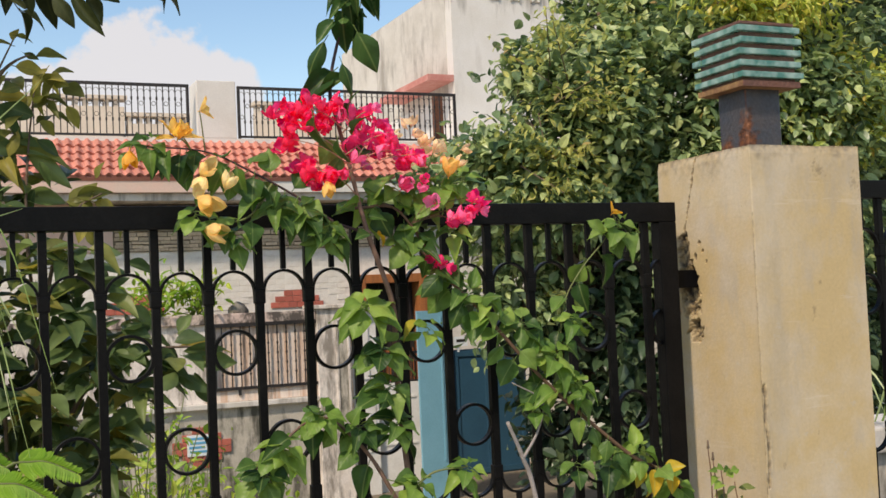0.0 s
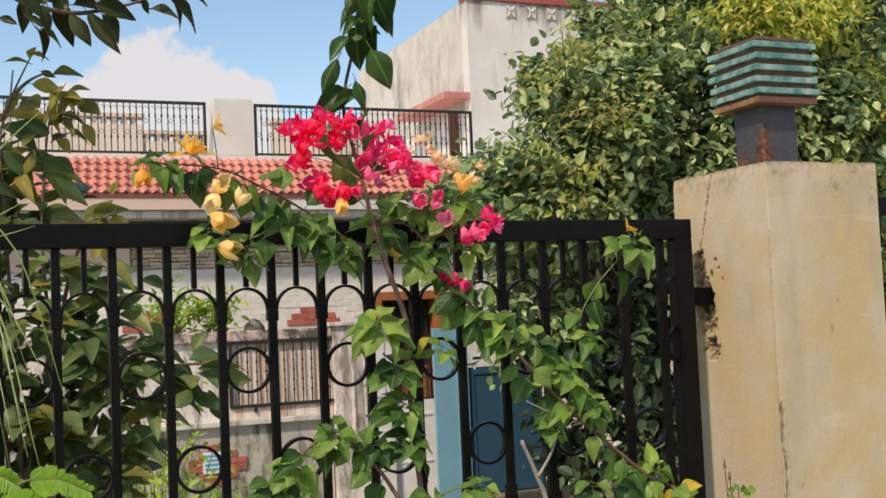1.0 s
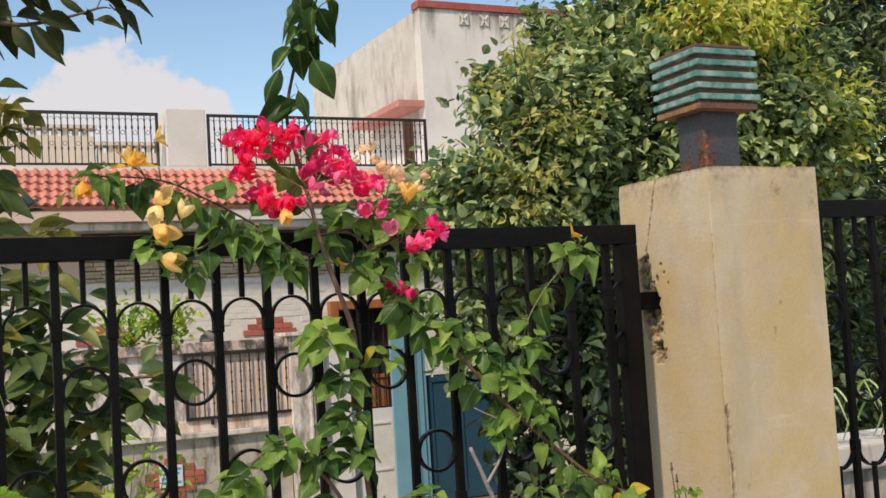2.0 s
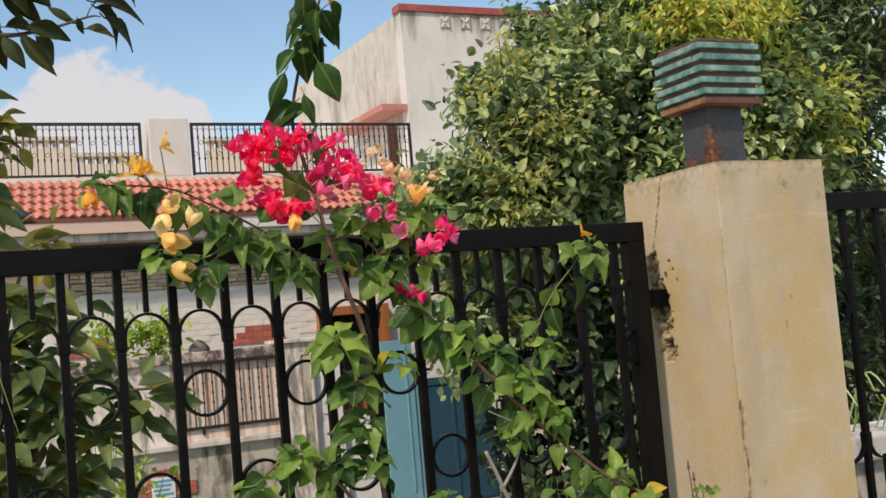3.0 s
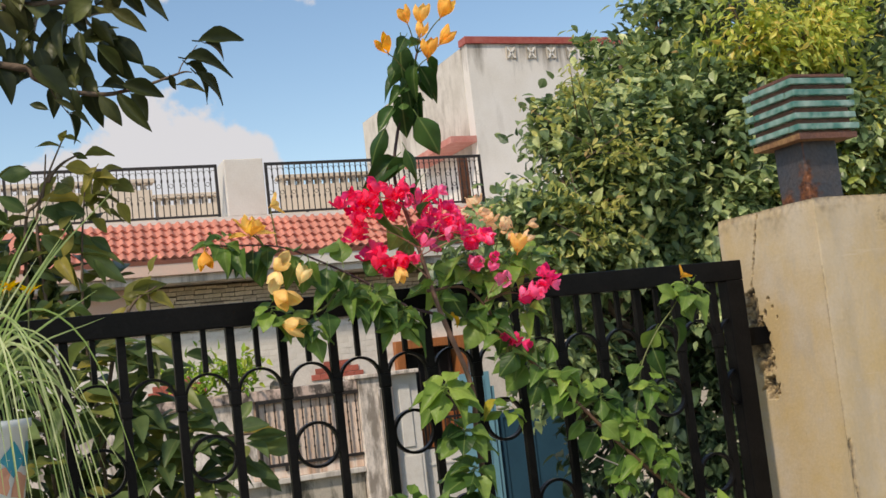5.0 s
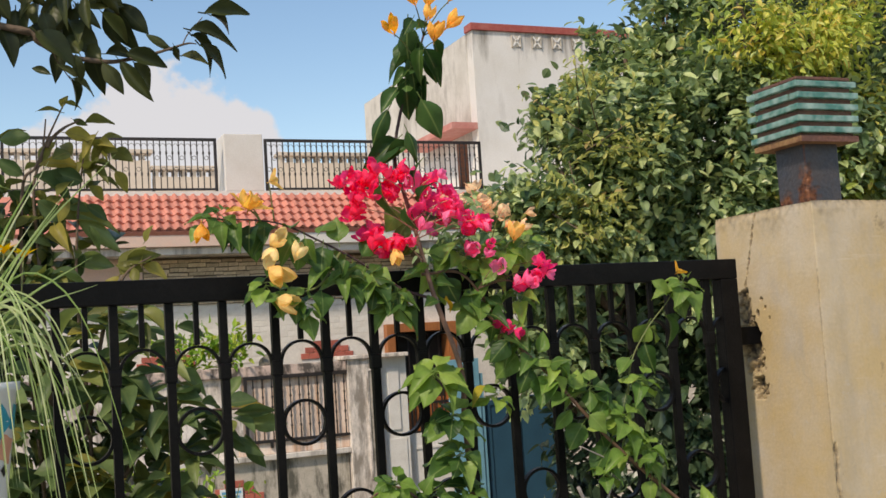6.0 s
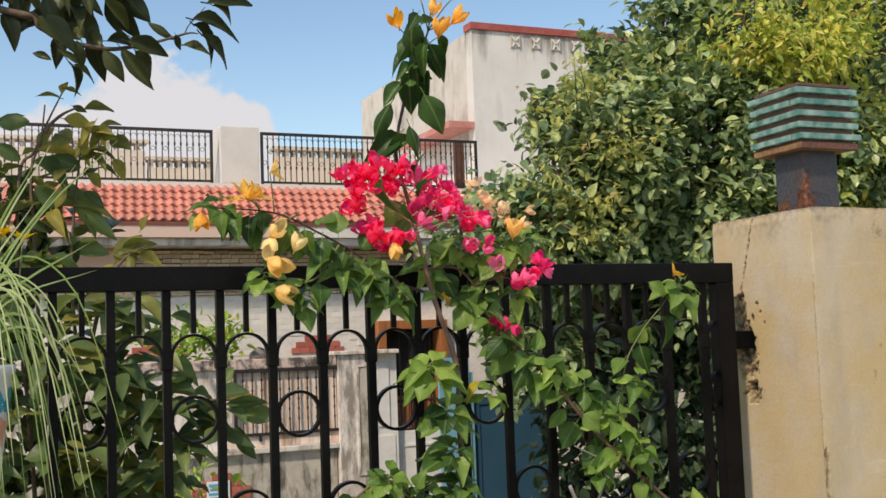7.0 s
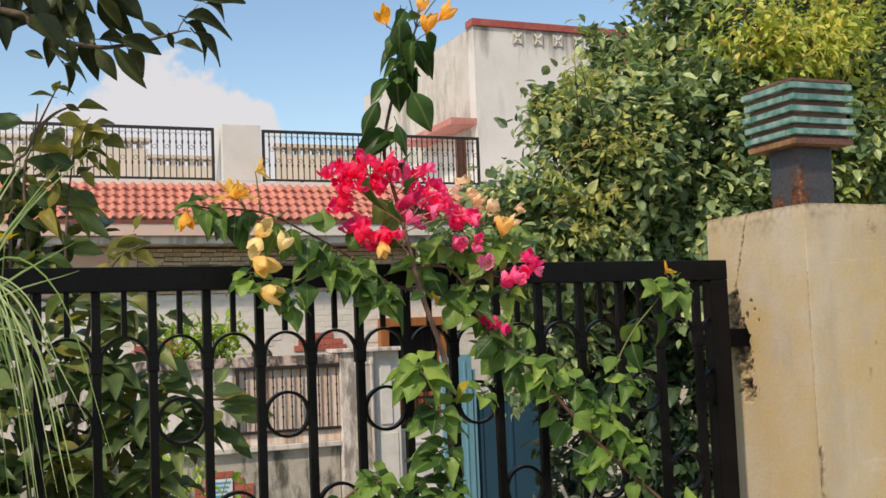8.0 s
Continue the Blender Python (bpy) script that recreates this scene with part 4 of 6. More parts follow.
awning = part("roof", blocks((-3.0, 7.4, 12.34, 12.9, 3.40, 3.428)), mortar, house, "tiled awning roof")
tilt = math.atan2(0.545, 0.70)
bm = bmesh.new()
vs = [bm.verts.new(p) for p in ((-3.0, 12.31, 3.425), (7.4, 12.31, 3.425), (7.4, 13.0, 3.955), (-3.0, 13.0, 3.955))]
vt = [bm.verts.new(v.co + Vector((0, 0.03, -0.04))) for v in vs]
bm.faces.new(vs), bm.faces.new(vt[::-1])
for i in range(4):
    bm.faces.new((vs[i], vs[(i + 1) % 4], vt[(i + 1) % 4], vt[i]))
part("roof_deck", bm, roof_tile, house)


# ---- boundary wall in front of the house ----
black_moss = make_material("blackened_cement", (0.2, 0.18, 0.15), 0.95, 0.0, (0.05, 0.045, 0.04), 9, 0.9, 60, 0.2, 0.4)
WY = 11.7
front = thing("boundary_wall", (2.4, WY, YARD), "grimy pink and white boundary wall with an iron grille", "wall")
part("lower_wall", blocks((-5.0, 3.15, WY, WY + 0.22, YARD, 0.8)), grimy, front, "stained grey-white lower wall")
part("ledge", blocks((-5.0, 3.16, WY - 0.07, WY + 0.25, 0.8, 0.86), bevel=0.01), old_white, front, "blackened ledge")
part("sill", blocks((1.9, 3.16, WY - 0.02, WY + 0.22, 0.862, 0.985), bevel=0.006), streaked_pink, front)
part("upper_wall", blocks((-5.0, 1.96, WY, WY + 0.2, 0.862, 1.72)), column_white, front, "stained pale plaster")
part("coping", blocks((-5.0, 3.16, WY - 0.05, WY + 0.25, 1.722, 1.835), bevel=0.012), stained_coping, front, "blackened pink plaster coping")
part("back_panel", blocks((1.96, 3.16, WY + 0.004, WY + 0.2, 0.985, 1.722)), streaked_pink, front, "rust-streaked pink panel behind the grille")
grille = part("grille", blocks((1.98, 3.235, WY - 0.05, WY - 0.015, 1.685, 1.725), (1.98, 3.235, WY - 0.05, WY - 0.015, 0.99, 1.022), (3.2, 3.235, WY - 0.05, WY - 0.015, 1.022, 1.685), (1.98, 2.012, WY - 0.05, WY - 0.015, 1.022, 1.685), (2.25, 2.28, WY - 0.05, WY - 0.015, 0.93, 0.99)), house_black, front, "black iron grille")
for i in range(11):
    x = 2.08 + i * 0.1045
    bm = blocks((x - 0.006, x + 0.006, WY - 0.041, WY - 0.03, 1.022, 1.685))
    for z in (1.16, 1.27, 1.38, 1.49, 1.6):
        block(bm, x - 0.011, x + 0.011, WY - 0.044, WY - 0.028, z - 0.011, z + 0.011)
    part("grille_bar", bm, house_black, grille)
part("column", blocks((3.165, 3.56, WY - 0.08, WY + 0.3, YARD, 1.84), bevel=0.008), column_white, front, "stained white gate column")
part("column_cap", blocks((3.12, 3.895, WY - 0.12, WY + 0.34, 1.842, 1.888), bevel=0.01), column_white, front)
part("column_panel", blocks((3.405, 3.515, WY - 0.083, WY - 0.078, 0.5, 1.7)), grimy, front, "black-stained sunk panel")
part("panel_moulding", blocks((3.38, 3.404, WY - 0.094, WY - 0.079, 0.476, 1.724), (3.516, 3.54, WY - 0.094, WY - 0.079, 0.476, 1.724), (3.405, 3.515, WY - 0.094, WY - 0.079, 1.7, 1.724), (3.405, 3.515, WY - 0.094, WY - 0.079, 0.476, 0.5)), column_white, front)
# stepped diamond of red bricks with the notice on it
for r, (n, z) in enumerate(((2, 0.58), (4, 0.505), (6, 0.43), (6, 0.355), (4, 0.28), (2, 0.205))):
    for i in range(n):
        x = 1.83 + (i - n / 2) * 0.108
        part("red_brick", blocks((x + 0.004, x + 0.104, WY - 0.022, WY, z - 0.034, z + 0.034), bevel=0.004), red_brick, front)
notice = thing("notice_board", (1.79, WY - 0.03, 0.3), "white enamel notice with blue printed lines on the wall", "sign")
part("plate", blocks((1.665, 1.915, WY - 0.036, WY - 0.024, 0.305, 0.535), bevel=0.003), sign_white, notice)
for k in range(4):
    z = 0.495 - k * 0.047
    part("print_line", blocks((1.685 + 0.012 * (k % 2), 1.895 - 0.02 * (k % 3), WY - 0.039, WY - 0.0365, z - 0.013, z + 0.013)), sign_blue, notice)
# blackened cement lump left on the coping
bm = bmesh.new()
bmesh.ops.create_icosphere(bm, subdivisions=3, radius=1.0)
for v in bm.verts:
    k = 1 + 0.18 * noise.noise(v.co * 2.3)
    v.co = Vector((2.31 + v.co.x * 0.115 * k, 11.8 + v.co.y * 0.09 * k, 1.836 + max(-0.0, v.co.z) * 0.125 * k))
lump = thing("cement_lump", (2.31, 11.8, 1.836), "blackened rounded cement lump on the wall coping", "stone")
part("lump", bm, black_moss, lump, smooth=True)
# white door leaf and doorway
leaf = thing("metal_door", (3.75, WY, YARD), "chipped white sheet metal door beside the column", "door")
part("leaf", blocks((3.6, 3.9, WY + 0.0, WY + 0.04, YARD, 1.84), bevel=0.004), white_paint, leaf)
part("panel", blocks((3.66, 3.8, WY - 0.016, WY - 0.001, 1.0, 1.72), bevel=0.006), white_paint, leaf)
part("panel", blocks((3.64, 3.86, WY - 0.012, WY - 0.001, 0.15, 0.9), bevel=0.004), white_paint, leaf)
part("edge_strip", blocks((3.59, 3.615, WY - 0.014, WY - 0.001, YARD + 0.05, 1.838)), white_paint, leaf)
doorway = thing("house_door", (4.5, 12.7, YARD), "orange varnished wooden door frame with a dark doorway", "door")
part("frame", blocks((4.05, 4.16, 12.70, 12.98, YARD, 2.24), (4.89, 5.0, 12.70, 12.98, YARD, 2.24), (4.162, 4.888, 12.70, 12.98, 2.13, 2.24), bevel=0.006), orange_wood, doorway)
# A dark sheet stands in for the shaded room behind the frame.
part("shade_sheet", blocks((4.165, 4.885, 12.95, 13.0, YARD, 2.125)), shade_and_print_black, doorway, "dark sheet painted as the shade inside the open doorway")
part("door_panel", blocks((4.2, 4.86, 12.92, 12.948, 0.62, 1.28), bevel=0.006), orange_wood, doorway, "orange varnished lower door panel")
low_gate = thing("low_gate", (4.15, WY + 0.1, YARD), "low white sheet gate with an iron grille on top", "gate")
part("sheet", blocks((3.91, 4.46, WY + 0.09, WY + 0.12, YARD, 0.93), bevel=0.004), white_paint, low_gate)
part("moulding", blocks((3.97, 3.995, WY + 0.078, WY + 0.089, 0.2, 0.77), (3.996, 4.4, WY + 0.078, WY + 0.089, 0.745, 0.77), (3.996, 4.4, WY + 0.078, WY + 0.089, 0.2, 0.225)), white_paint, low_gate)
part("grille_frame", blocks((3.91, 4.46, WY + 0.09, WY + 0.12, 1.26, 1.29), (3.91, 4.46, WY + 0.09, WY + 0.12, 0.932, 0.95), (3.91, 3.93, WY + 0.09, WY + 0.12, 0.951, 1.259)), house_black, low_gate)
for k in range(9):
    part("grille_bar", blocks((3.97 + k * 0.055, 3.98 + k * 0.055, WY + 0.1, WY + 0.11, 0.951, 1.259)), house_black, low_gate)
for k in range(5):
    x = 4.25 + k * 0.14
    part("grille_bar", blocks((x - 0.009, x + 0.009, 12.86, 12.88, YARD, 2.125)), house_black, doorway)
# blue sheet gate
BY = 10.9
blue = thing("sheet_gate", (4.8, BY, YARD), "blue painted sheet steel gate with two leaves", "gate")
light_leaf = part("leaf", blocks((4.09, 4.46, BY - 0.02, BY + 0.02, YARD, 1.77), bevel=0.004), sky_blue, blue, "sky-blue tall leaf")
part("rib", blocks((4.36, 4.38, BY - 0.032, BY - 0.021, 0.1, 1.7)), sky_blue, light_leaf)
deep = part("leaf", blocks((4.52, 5.46, BY + 0.06, BY + 0.1, -0.12, 1.31), bevel=0.004), shaded_blue, blue, "lower leaf in blue paint darkened for shade")
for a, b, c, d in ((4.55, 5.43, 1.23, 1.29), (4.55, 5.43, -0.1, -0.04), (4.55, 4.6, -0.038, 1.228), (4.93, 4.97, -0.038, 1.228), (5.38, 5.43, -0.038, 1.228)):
    part("rib", blocks((a, b, BY + 0.045, BY + 0.058, c, d), bevel=0.003), shaded_blue, deep)
part("post", blocks((4.47, 4.51, BY + 0.0, BY + 0.05, YARD, 1.6), bevel=0.003), sky_blue, blue)
part("name_plate", blocks((4.55, 4.72, BY + 0.03, BY + 0.044, 1.35, 1.46), (4.6, 4.62, BY + 0.045, BY + 0.06, 1.28, 1.36)), sign_white, blue, "small pale plate")
part("print_line", blocks((4.58, 4.69, BY + 0.026, BY + 0.029, 1.40, 1.43)), shade_and_print_black, blue)


# ---- plants ----
def scatter_leaves(name, parent, material, spots, size, width, rng, droop=0.45, label=""):
    """Many leaves joined into one mesh; spots are rows of place, outward direction."""
    tpl = np.array([(0, 0, 0), (0, 0.4, -0.03), (0, 0.75, -0.07), (0, 1, -0.18), (-0.4 * width, 0.2, 0.07), (-0.5 * width, 0.45, 0.07), (-0.3 * width, 0.76, -0.02),
                    (0.4 * width, 0.2, 0.07), (0.5 * width, 0.45, 0.07), (0.3 * width, 0.76, -0.02)])
    tri = np.array([(0, 1, 4), (4, 1, 5), (5, 1, 2), (5, 2, 6), (6, 2, 3), (0, 7, 1), (7, 8, 1), (8, 2, 1), (8, 9, 2), (9, 3, 2)])
    n = len(spots)
    P = np.array([s[0] for s in spots], dtype=float)
    D = np.array([s[1] for s in spots], dtype=float)
    y = D * 0.7 + rng.normal(0, 0.55, (n, 3)) + np.array((0, 0, -droop))
    y /= np.linalg.norm(y, axis=1)[:, None]
    z = D * 0.75 + np.array((0, 0, 0.7)) + rng.normal(0, 0.42, (n, 3))
    z -= y * (z * y).sum(1)[:, None]
    z /= np.linalg.norm(z, axis=1)[:, None]
    x = np.cross(y, z)
    s = size * rng.uniform(0.6, 1.25, n)
    V = P[:, None, :] + s[:, None, None] * (tpl[None, :, 0, None] * x[:, None, :] + tpl[None, :, 1, None] * y[:, None, :] + tpl[None, :, 2, None] * z[:, None, :])
    F = (tri[None] + (np.arange(n) * len(tpl))[:, None, None]).reshape(-1, 3)
    me = bpy.data.meshes.new(name)
    me.from_pydata(V.reshape(-1, 3).tolist(), [], F.tolist())
    me.materials.append(material)
    ob = new(name, me)
    if parent:
        attach(ob, parent)
    return tagged(ob, label, kind="stuff")


def crown_spots(lobes, twigs, per_twig, rng, reach=0.34, spread=0.085, gaps=-0.1):
    """Places for leaves: twigs that stand out of lumpy lobes, leaves set along each twig. Also gives the twigs."""
    spots, lines = [], []
    weights = np.array([r[0] * r[2] for _, r in lobes])
    weights /= weights.sum()
    for _ in range(twigs):
        c, r = lobes[rng.choice(len(lobes), p=weights)]
        d = rng.normal(0, 1, 3)
        d /= np.linalg.norm(d)
        if d[1] > 0.55:
            d[1] = -d[1]
        if noise.noise(Vector((c[0] * 1.7 + d[0] * r[0] * 1.25 + 3.3, d[1] * r[1] * 1.25, c[2] * 1.7 + d[2] * r[2] * 1.25))) < gaps:
            continue
        lump = noise.noise(Vector((c[0] + d[0] * 2.1, c[1] + d[1] * 2.1, c[2] + d[2] * 2.1)))
        k = (0.5 + 0.54 * rng.random() ** 0.6) * (1 + 0.26 * lump)
        p = np.array(c) + d * np.array(r) * k
        if p[2] < 0.15:
            continue
        out = d * np.array((1, 1, 0.8)) + np.array((0, 0, 0.35)) + rng.normal(0, 0.3, 3)
        out /= np.linalg.norm(out)
        tip = p + out * reach * rng.uniform(0.5, 1.2)
        lines.append((p, tip))
        for _ in range(per_twig):
            t = rng.random()
            q = p + (tip - p) * t + rng.normal(0, spread, 3)
            spots.append((q, out))
    return spots, lines


def tree(name, base, lobes, twigs, per_twig, size, width, material, label, seed, height, young=(), shoots=34, gaps=-0.1, fresh=None):
    rng = np.random.default_rng(seed)
    g = thing(name, base, label, "tree")
    rnd = random.Random(seed)
    b = Vector(base)
    bm = bmesh.new()
    fork = b + Vector((0.1, 0, height))
    tube(bm, curve_points([b - Vector((0, 0, 0.1)), b + Vector((0.08, 0.03, height * 0.5)), fork]), 0.16, 0.1, 10, 0.06, rnd)
    part("trunk", bm, bark, g, smooth=True)
    for c, r in lobes:
        c = Vector(c)
        for k in range(4):
            end = c + Vector((rnd.uniform(-0.6, 0.6) * r[0], rnd.uniform(-0.6, 0.6) * r[1], rnd.uniform(-0.2, 0.75) * r[2]))
            mid = (fork + end) / 2 + Vector((rnd.uniform(-0.2, 0.2), rnd.uniform(-0.2, 0.2), 0.1))
            part("limb", tube(bmesh.new(), curve_points([fork, mid, end], 6), 0.06, 0.015, 6, 0.08, rnd), bark, g, smooth=True)
    spots, lines = crown_spots(lobes, twigs, per_twig, rng, gaps=gaps)
    crown = scatter_leaves("crown", g, material, spots, size, width, rng)
    if young:
        extra, more = crown_spots(young, shoots, 26, rng, 0.42, 0.07)
        for p, q in lines[::8]:
            d = (q - p) / np.linalg.norm(q - p)
            extra += [(q + d * rng.uniform(-0.05, 0.12) + rng.normal(0, 0.035, 3), d) for _ in range(8)]
        scatter_leaves("young_foliage", g, fresh or tree_leaf_gold, extra, size * 0.62, width * 0.8, rng, 0.1, "yellow-green young shoots")
        lines += more
    bm = bmesh.new()
    for p, q in lines[::3]:
        d = Vector(q) - Vector(p)
        tube(bm, [Vector(p) - d * 0.8, Vector(p), Vector(q)], 0.007, 0.003, 3)
    tagged(part("twig_growth", bm, bark, g), kind="stuff")
    return g


tree("garden_tree", (5.2, 8.4, YARD), [((5.05, 8.1, 2.85), (1.6, 1.15, 0.8)), ((5.97, 8.2, 3.3), (1.85, 1.25, 1.5)), ((3.85, 7.7, 3.35), (0.5, 0.35, 0.45)), ((3.75, 7.75, 2.95), (0.45, 0.35, 0.4)), ((3.8, 8.1, 1.9), (0.35, 0.35, 0.24)), ((5.1, 8.2, 4.4), (0.3, 0.4, 0.4)), ((5.55, 8.2, 4.95), (0.18, 0.3, 0.22))], 1400, 44, 0.118, 0.6, tree_leaf,
     "dense broad-leaved garden tree with glossy green leaves", 11, 1.3, [((3.92, 7.15, 3.68), (0.28, 0.25, 0.35)), ((3.73, 7.1, 3.3), (0.33, 0.25, 0.33)), ((3.6, 7.2, 2.96), (0.3, 0.25, 0.3)), ((4.2, 7.0, 3.35), (0.33, 0.2, 0.2))], 58, gaps=-0.02, fresh=tree_leaf_olive)
# Lower growth under the crown; its shade sits in the leaf colour.
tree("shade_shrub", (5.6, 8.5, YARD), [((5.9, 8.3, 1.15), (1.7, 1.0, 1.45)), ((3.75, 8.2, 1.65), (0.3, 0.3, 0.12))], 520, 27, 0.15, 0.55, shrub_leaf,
     "broad-leaved shrub under the garden tree, leaf colour darkened for shade", 15, 0.5)
tree("garden_tree", (7.4, 8.9, YARD), [((7.2, 8.8, 3.5), (1.9, 1.3, 2.1)), ((7.6, 8.9, 1.6), (2.2, 1.2, 2.0)), ((7.7, 8.9, 5.0), (1.4, 1.0, 0.9)), ((8.9, 9.0, 4.9), (1.3, 1.0, 1.2))], 1150, 44, 0.12, 0.45, tree_leaf_dark,
     "dense dark green garden tree", 12, 1.5, [((6.9, 7.4, 3.1), (0.3, 0.3, 0.6))], 10, -0.4)
tree("garden_tree", (6.9, 8.3, YARD), [((5.55, 7.0, 4.55), (0.25, 0.25, 0.3)), ((5.95, 7.0, 4.35), (0.4, 0.25, 0.2)), ((6.25, 7.0, 4.5), (0.35, 0.25, 0.25)), ((6.6, 7.0, 3.3), (0.3, 0.2, 0.3)), ((6.85, 7.0, 3.6), (0.2, 0.2, 0.25))], 120, 30, 0.092, 0.45, tree_leaf_gold,
     "tree with yellow-green young leaves above the others", 13, 3.2, gaps=-0.45)
tree("garden_tree", (10.2, 11.5, YARD), [((10.3, 11.2, 4.2), (2.3, 1.6, 2.6)), ((10.0, 11.2, 1.8), (2.4, 1.4, 1.9))], 300, 34, 0.13, 0.4, tree_leaf_dark,
     "tall dark tree with gaps of sky in its crown", 14, 2.4, gaps=-0.3)


# leaves that are told apart: shared meshes, one unit long
def leaf_set(material, name, width, **kw):
    return [leaf_mesh(name, material, 1.0, width * w, fold=f, curl=c, twist=t, **kw) for w, f, c, t in
            ((1.0, 0.4, 0.35, 0.1), (0.9, 0.7, 0.5, -0.2), (1.1, 0.22, 0.25, 0.3), (0.85, 1.0, 0.65, 0.05), (1.0, 0.5, 0.12, -0.3), (0.95, -0.35, 0.4, 0.2))]


boug_leaves = leaf_set(boug_leaf, "leaf", 0.92, widest=0.3, heart=0.06, wave=0.06, stalk=0.3, point=1.5)
young_leaves = leaf_set(boug_young, "leaf", 0.9, widest=0.3, heart=0.05, wave=0.06, stalk=0.3, point=1.5)
shade_dark_leaves = leaf_set(boug_shade_dark, "leaf", 0.64, widest=0.32, heart=0.05, wave=0.05, stalk=0.3, point=1.3)
top_meshes = leaf_set(boug_shade_dark, "leaf", 0.8, widest=0.36, heart=0.04, wave=0.05, stalk=0.25)
yellow_leaves = leaf_set(boug_yellow, "leaf", 0.7, widest=0.35)
olive_leaves = leaf_set(bush_olive, "leaf", 0.62, widest=0.45, wave=0.04, stalk=0.15)
bush_leaves = leaf_set(bush_leaf, "leaf", 0.64, widest=0.48, wave=0.03)
canopy_leaves = leaf_set(canopy_leaf, "leaf", 0.6, widest=0.45, wave=0.035, stalk=0.12)
TO_EYE = Vector((-0.35, -0.85, 0.25))


def leaves_on(line, parent, meshes, rng, count, size, start=0.0, end=1.0, name="leaf", side=0.75, down=0.55, face=0.9, off=0.02, ahead=0.35):
    """Leaves set alternately along a shoot, hanging a little and facing the light and the open side."""
    for i in range(count):
        t = start + (end - start) * (i + rng.uniform(0.1, 0.9)) / count
        f = t * (len(line) - 1)
        k = min(int(f), len(line) - 2)
        p = line[k].lerp(line[k + 1], f - k)
        d = (line[k + 1] - line[k]).normalized()
        s = d.cross(Vector((0, -1, 0))).normalized() * (1 if i % 2 else -1)
        along = d * (ahead + rng.uniform(-0.25, 0.25)) + s * side * rng.uniform(0.5, 1.2) + Vector((0, rng.uniform(-0.6, 0.3), -down * rng.uniform(0.3, 1.4)))
        along.normalize()
        look_to = TO_EYE * face + Vector((rng.uniform(-0.5, 0.5), rng.uniform(-0.4, 0.4), rng.uniform(0.1, 1.0)))
        piece(name, rng.choice(meshes), aim(p + along * off + Vector((0, rng.uniform(-0.03, 0.02), 0)), along, look_to, size * rng.uniform(0.7, 1.2)), parent)


def laid_leaves(parent, meshes, rng, y, rows, depth=0.05, lean=0.4, broad=0.13):
    """Leaves of one spray, each from its foot to its tip in the spray's plane: x, z, x, z."""
    for x0, z0, x1, z1 in rows:
        foot = Vector((x0, y + rng.uniform(-0.04, 0.04), z0))
        tip = Vector((x1, foot.y + rng.uniform(-depth, depth), z1))
        face = TO_EYE + Vector((rng.uniform(-lean, lean), rng.uniform(-lean, lean), rng.uniform(-0.2, 0.7)))
        slim = rng.uniform(0.62, 1.05) * min(1.0, broad / (tip - foot).length)
        piece("leaf", rng.choice(meshes), aim(foot, tip - foot, face, (tip - foot).length) @ Matrix.Diagonal((slim, 1, 1.2, 1)), parent)


def leaves_round(centre, parent, meshes, rng, count, size, spread, down=0.6, name="leaf"):
    c = Vector(centre)
    for i in range(count):
        o = Vector((rng.gauss(0, spread), rng.gauss(0, spread * 0.5), rng.gauss(0, spread)))
        along = o.normalized() * 0.7 + Vector((rng.uniform(-0.4, 0.4), rng.uniform(-0.6, 0.2), -down * rng.uniform(0.2, 1.5)))
        look_to = TO_EYE + Vector((rng.uniform(-0.6, 0.6), rng.uniform(-0.4, 0.4), rng.uniform(0.0, 1.1)))
        piece(name, rng.choice(meshes), aim(c + o, along, look_to, size * rng.uniform(0.7, 1.2)), parent)


def rosette(centre, parent, meshes, rng, count, size, tilt=(0, -0.5, 0.8), droop=0.34):
    """Leaves radiating from a shoot's tip like an umbrella, in two tiers, the outer ones hanging."""
    c, up = Vector(centre), Vector(tilt).normalized()
    u = up.orthogonal().normalized()
    w = up.cross(u)
    count += 3 if c.x < 0.5 else 1
    for i in range(count):
        a = i * 2.4 + rng.uniform(-0.3, 0.3)
        tier = i / count
        out = u * math.cos(a) + w * math.sin(a)
        along = out + up * (0.3 - 0.4 * tier) + Vector((0, 0, -droop * (0.4 + tier) * rng.uniform(0.7, 1.3)))
        along.normalize()
        s = size * (0.55 + 0.42 * tier) * rng.uniform(0.85, 1.12)
        p = c + out * 0.008 - up * (0.035 * tier) + along * (0.1 * s)
        piece("leaf", rng.choice(meshes), aim(p, along, up + out * 0.35 + Vector((rng.uniform(-0.3, 0.3), rng.uniform(-0.3, 0.2), 0.1)), s), parent)


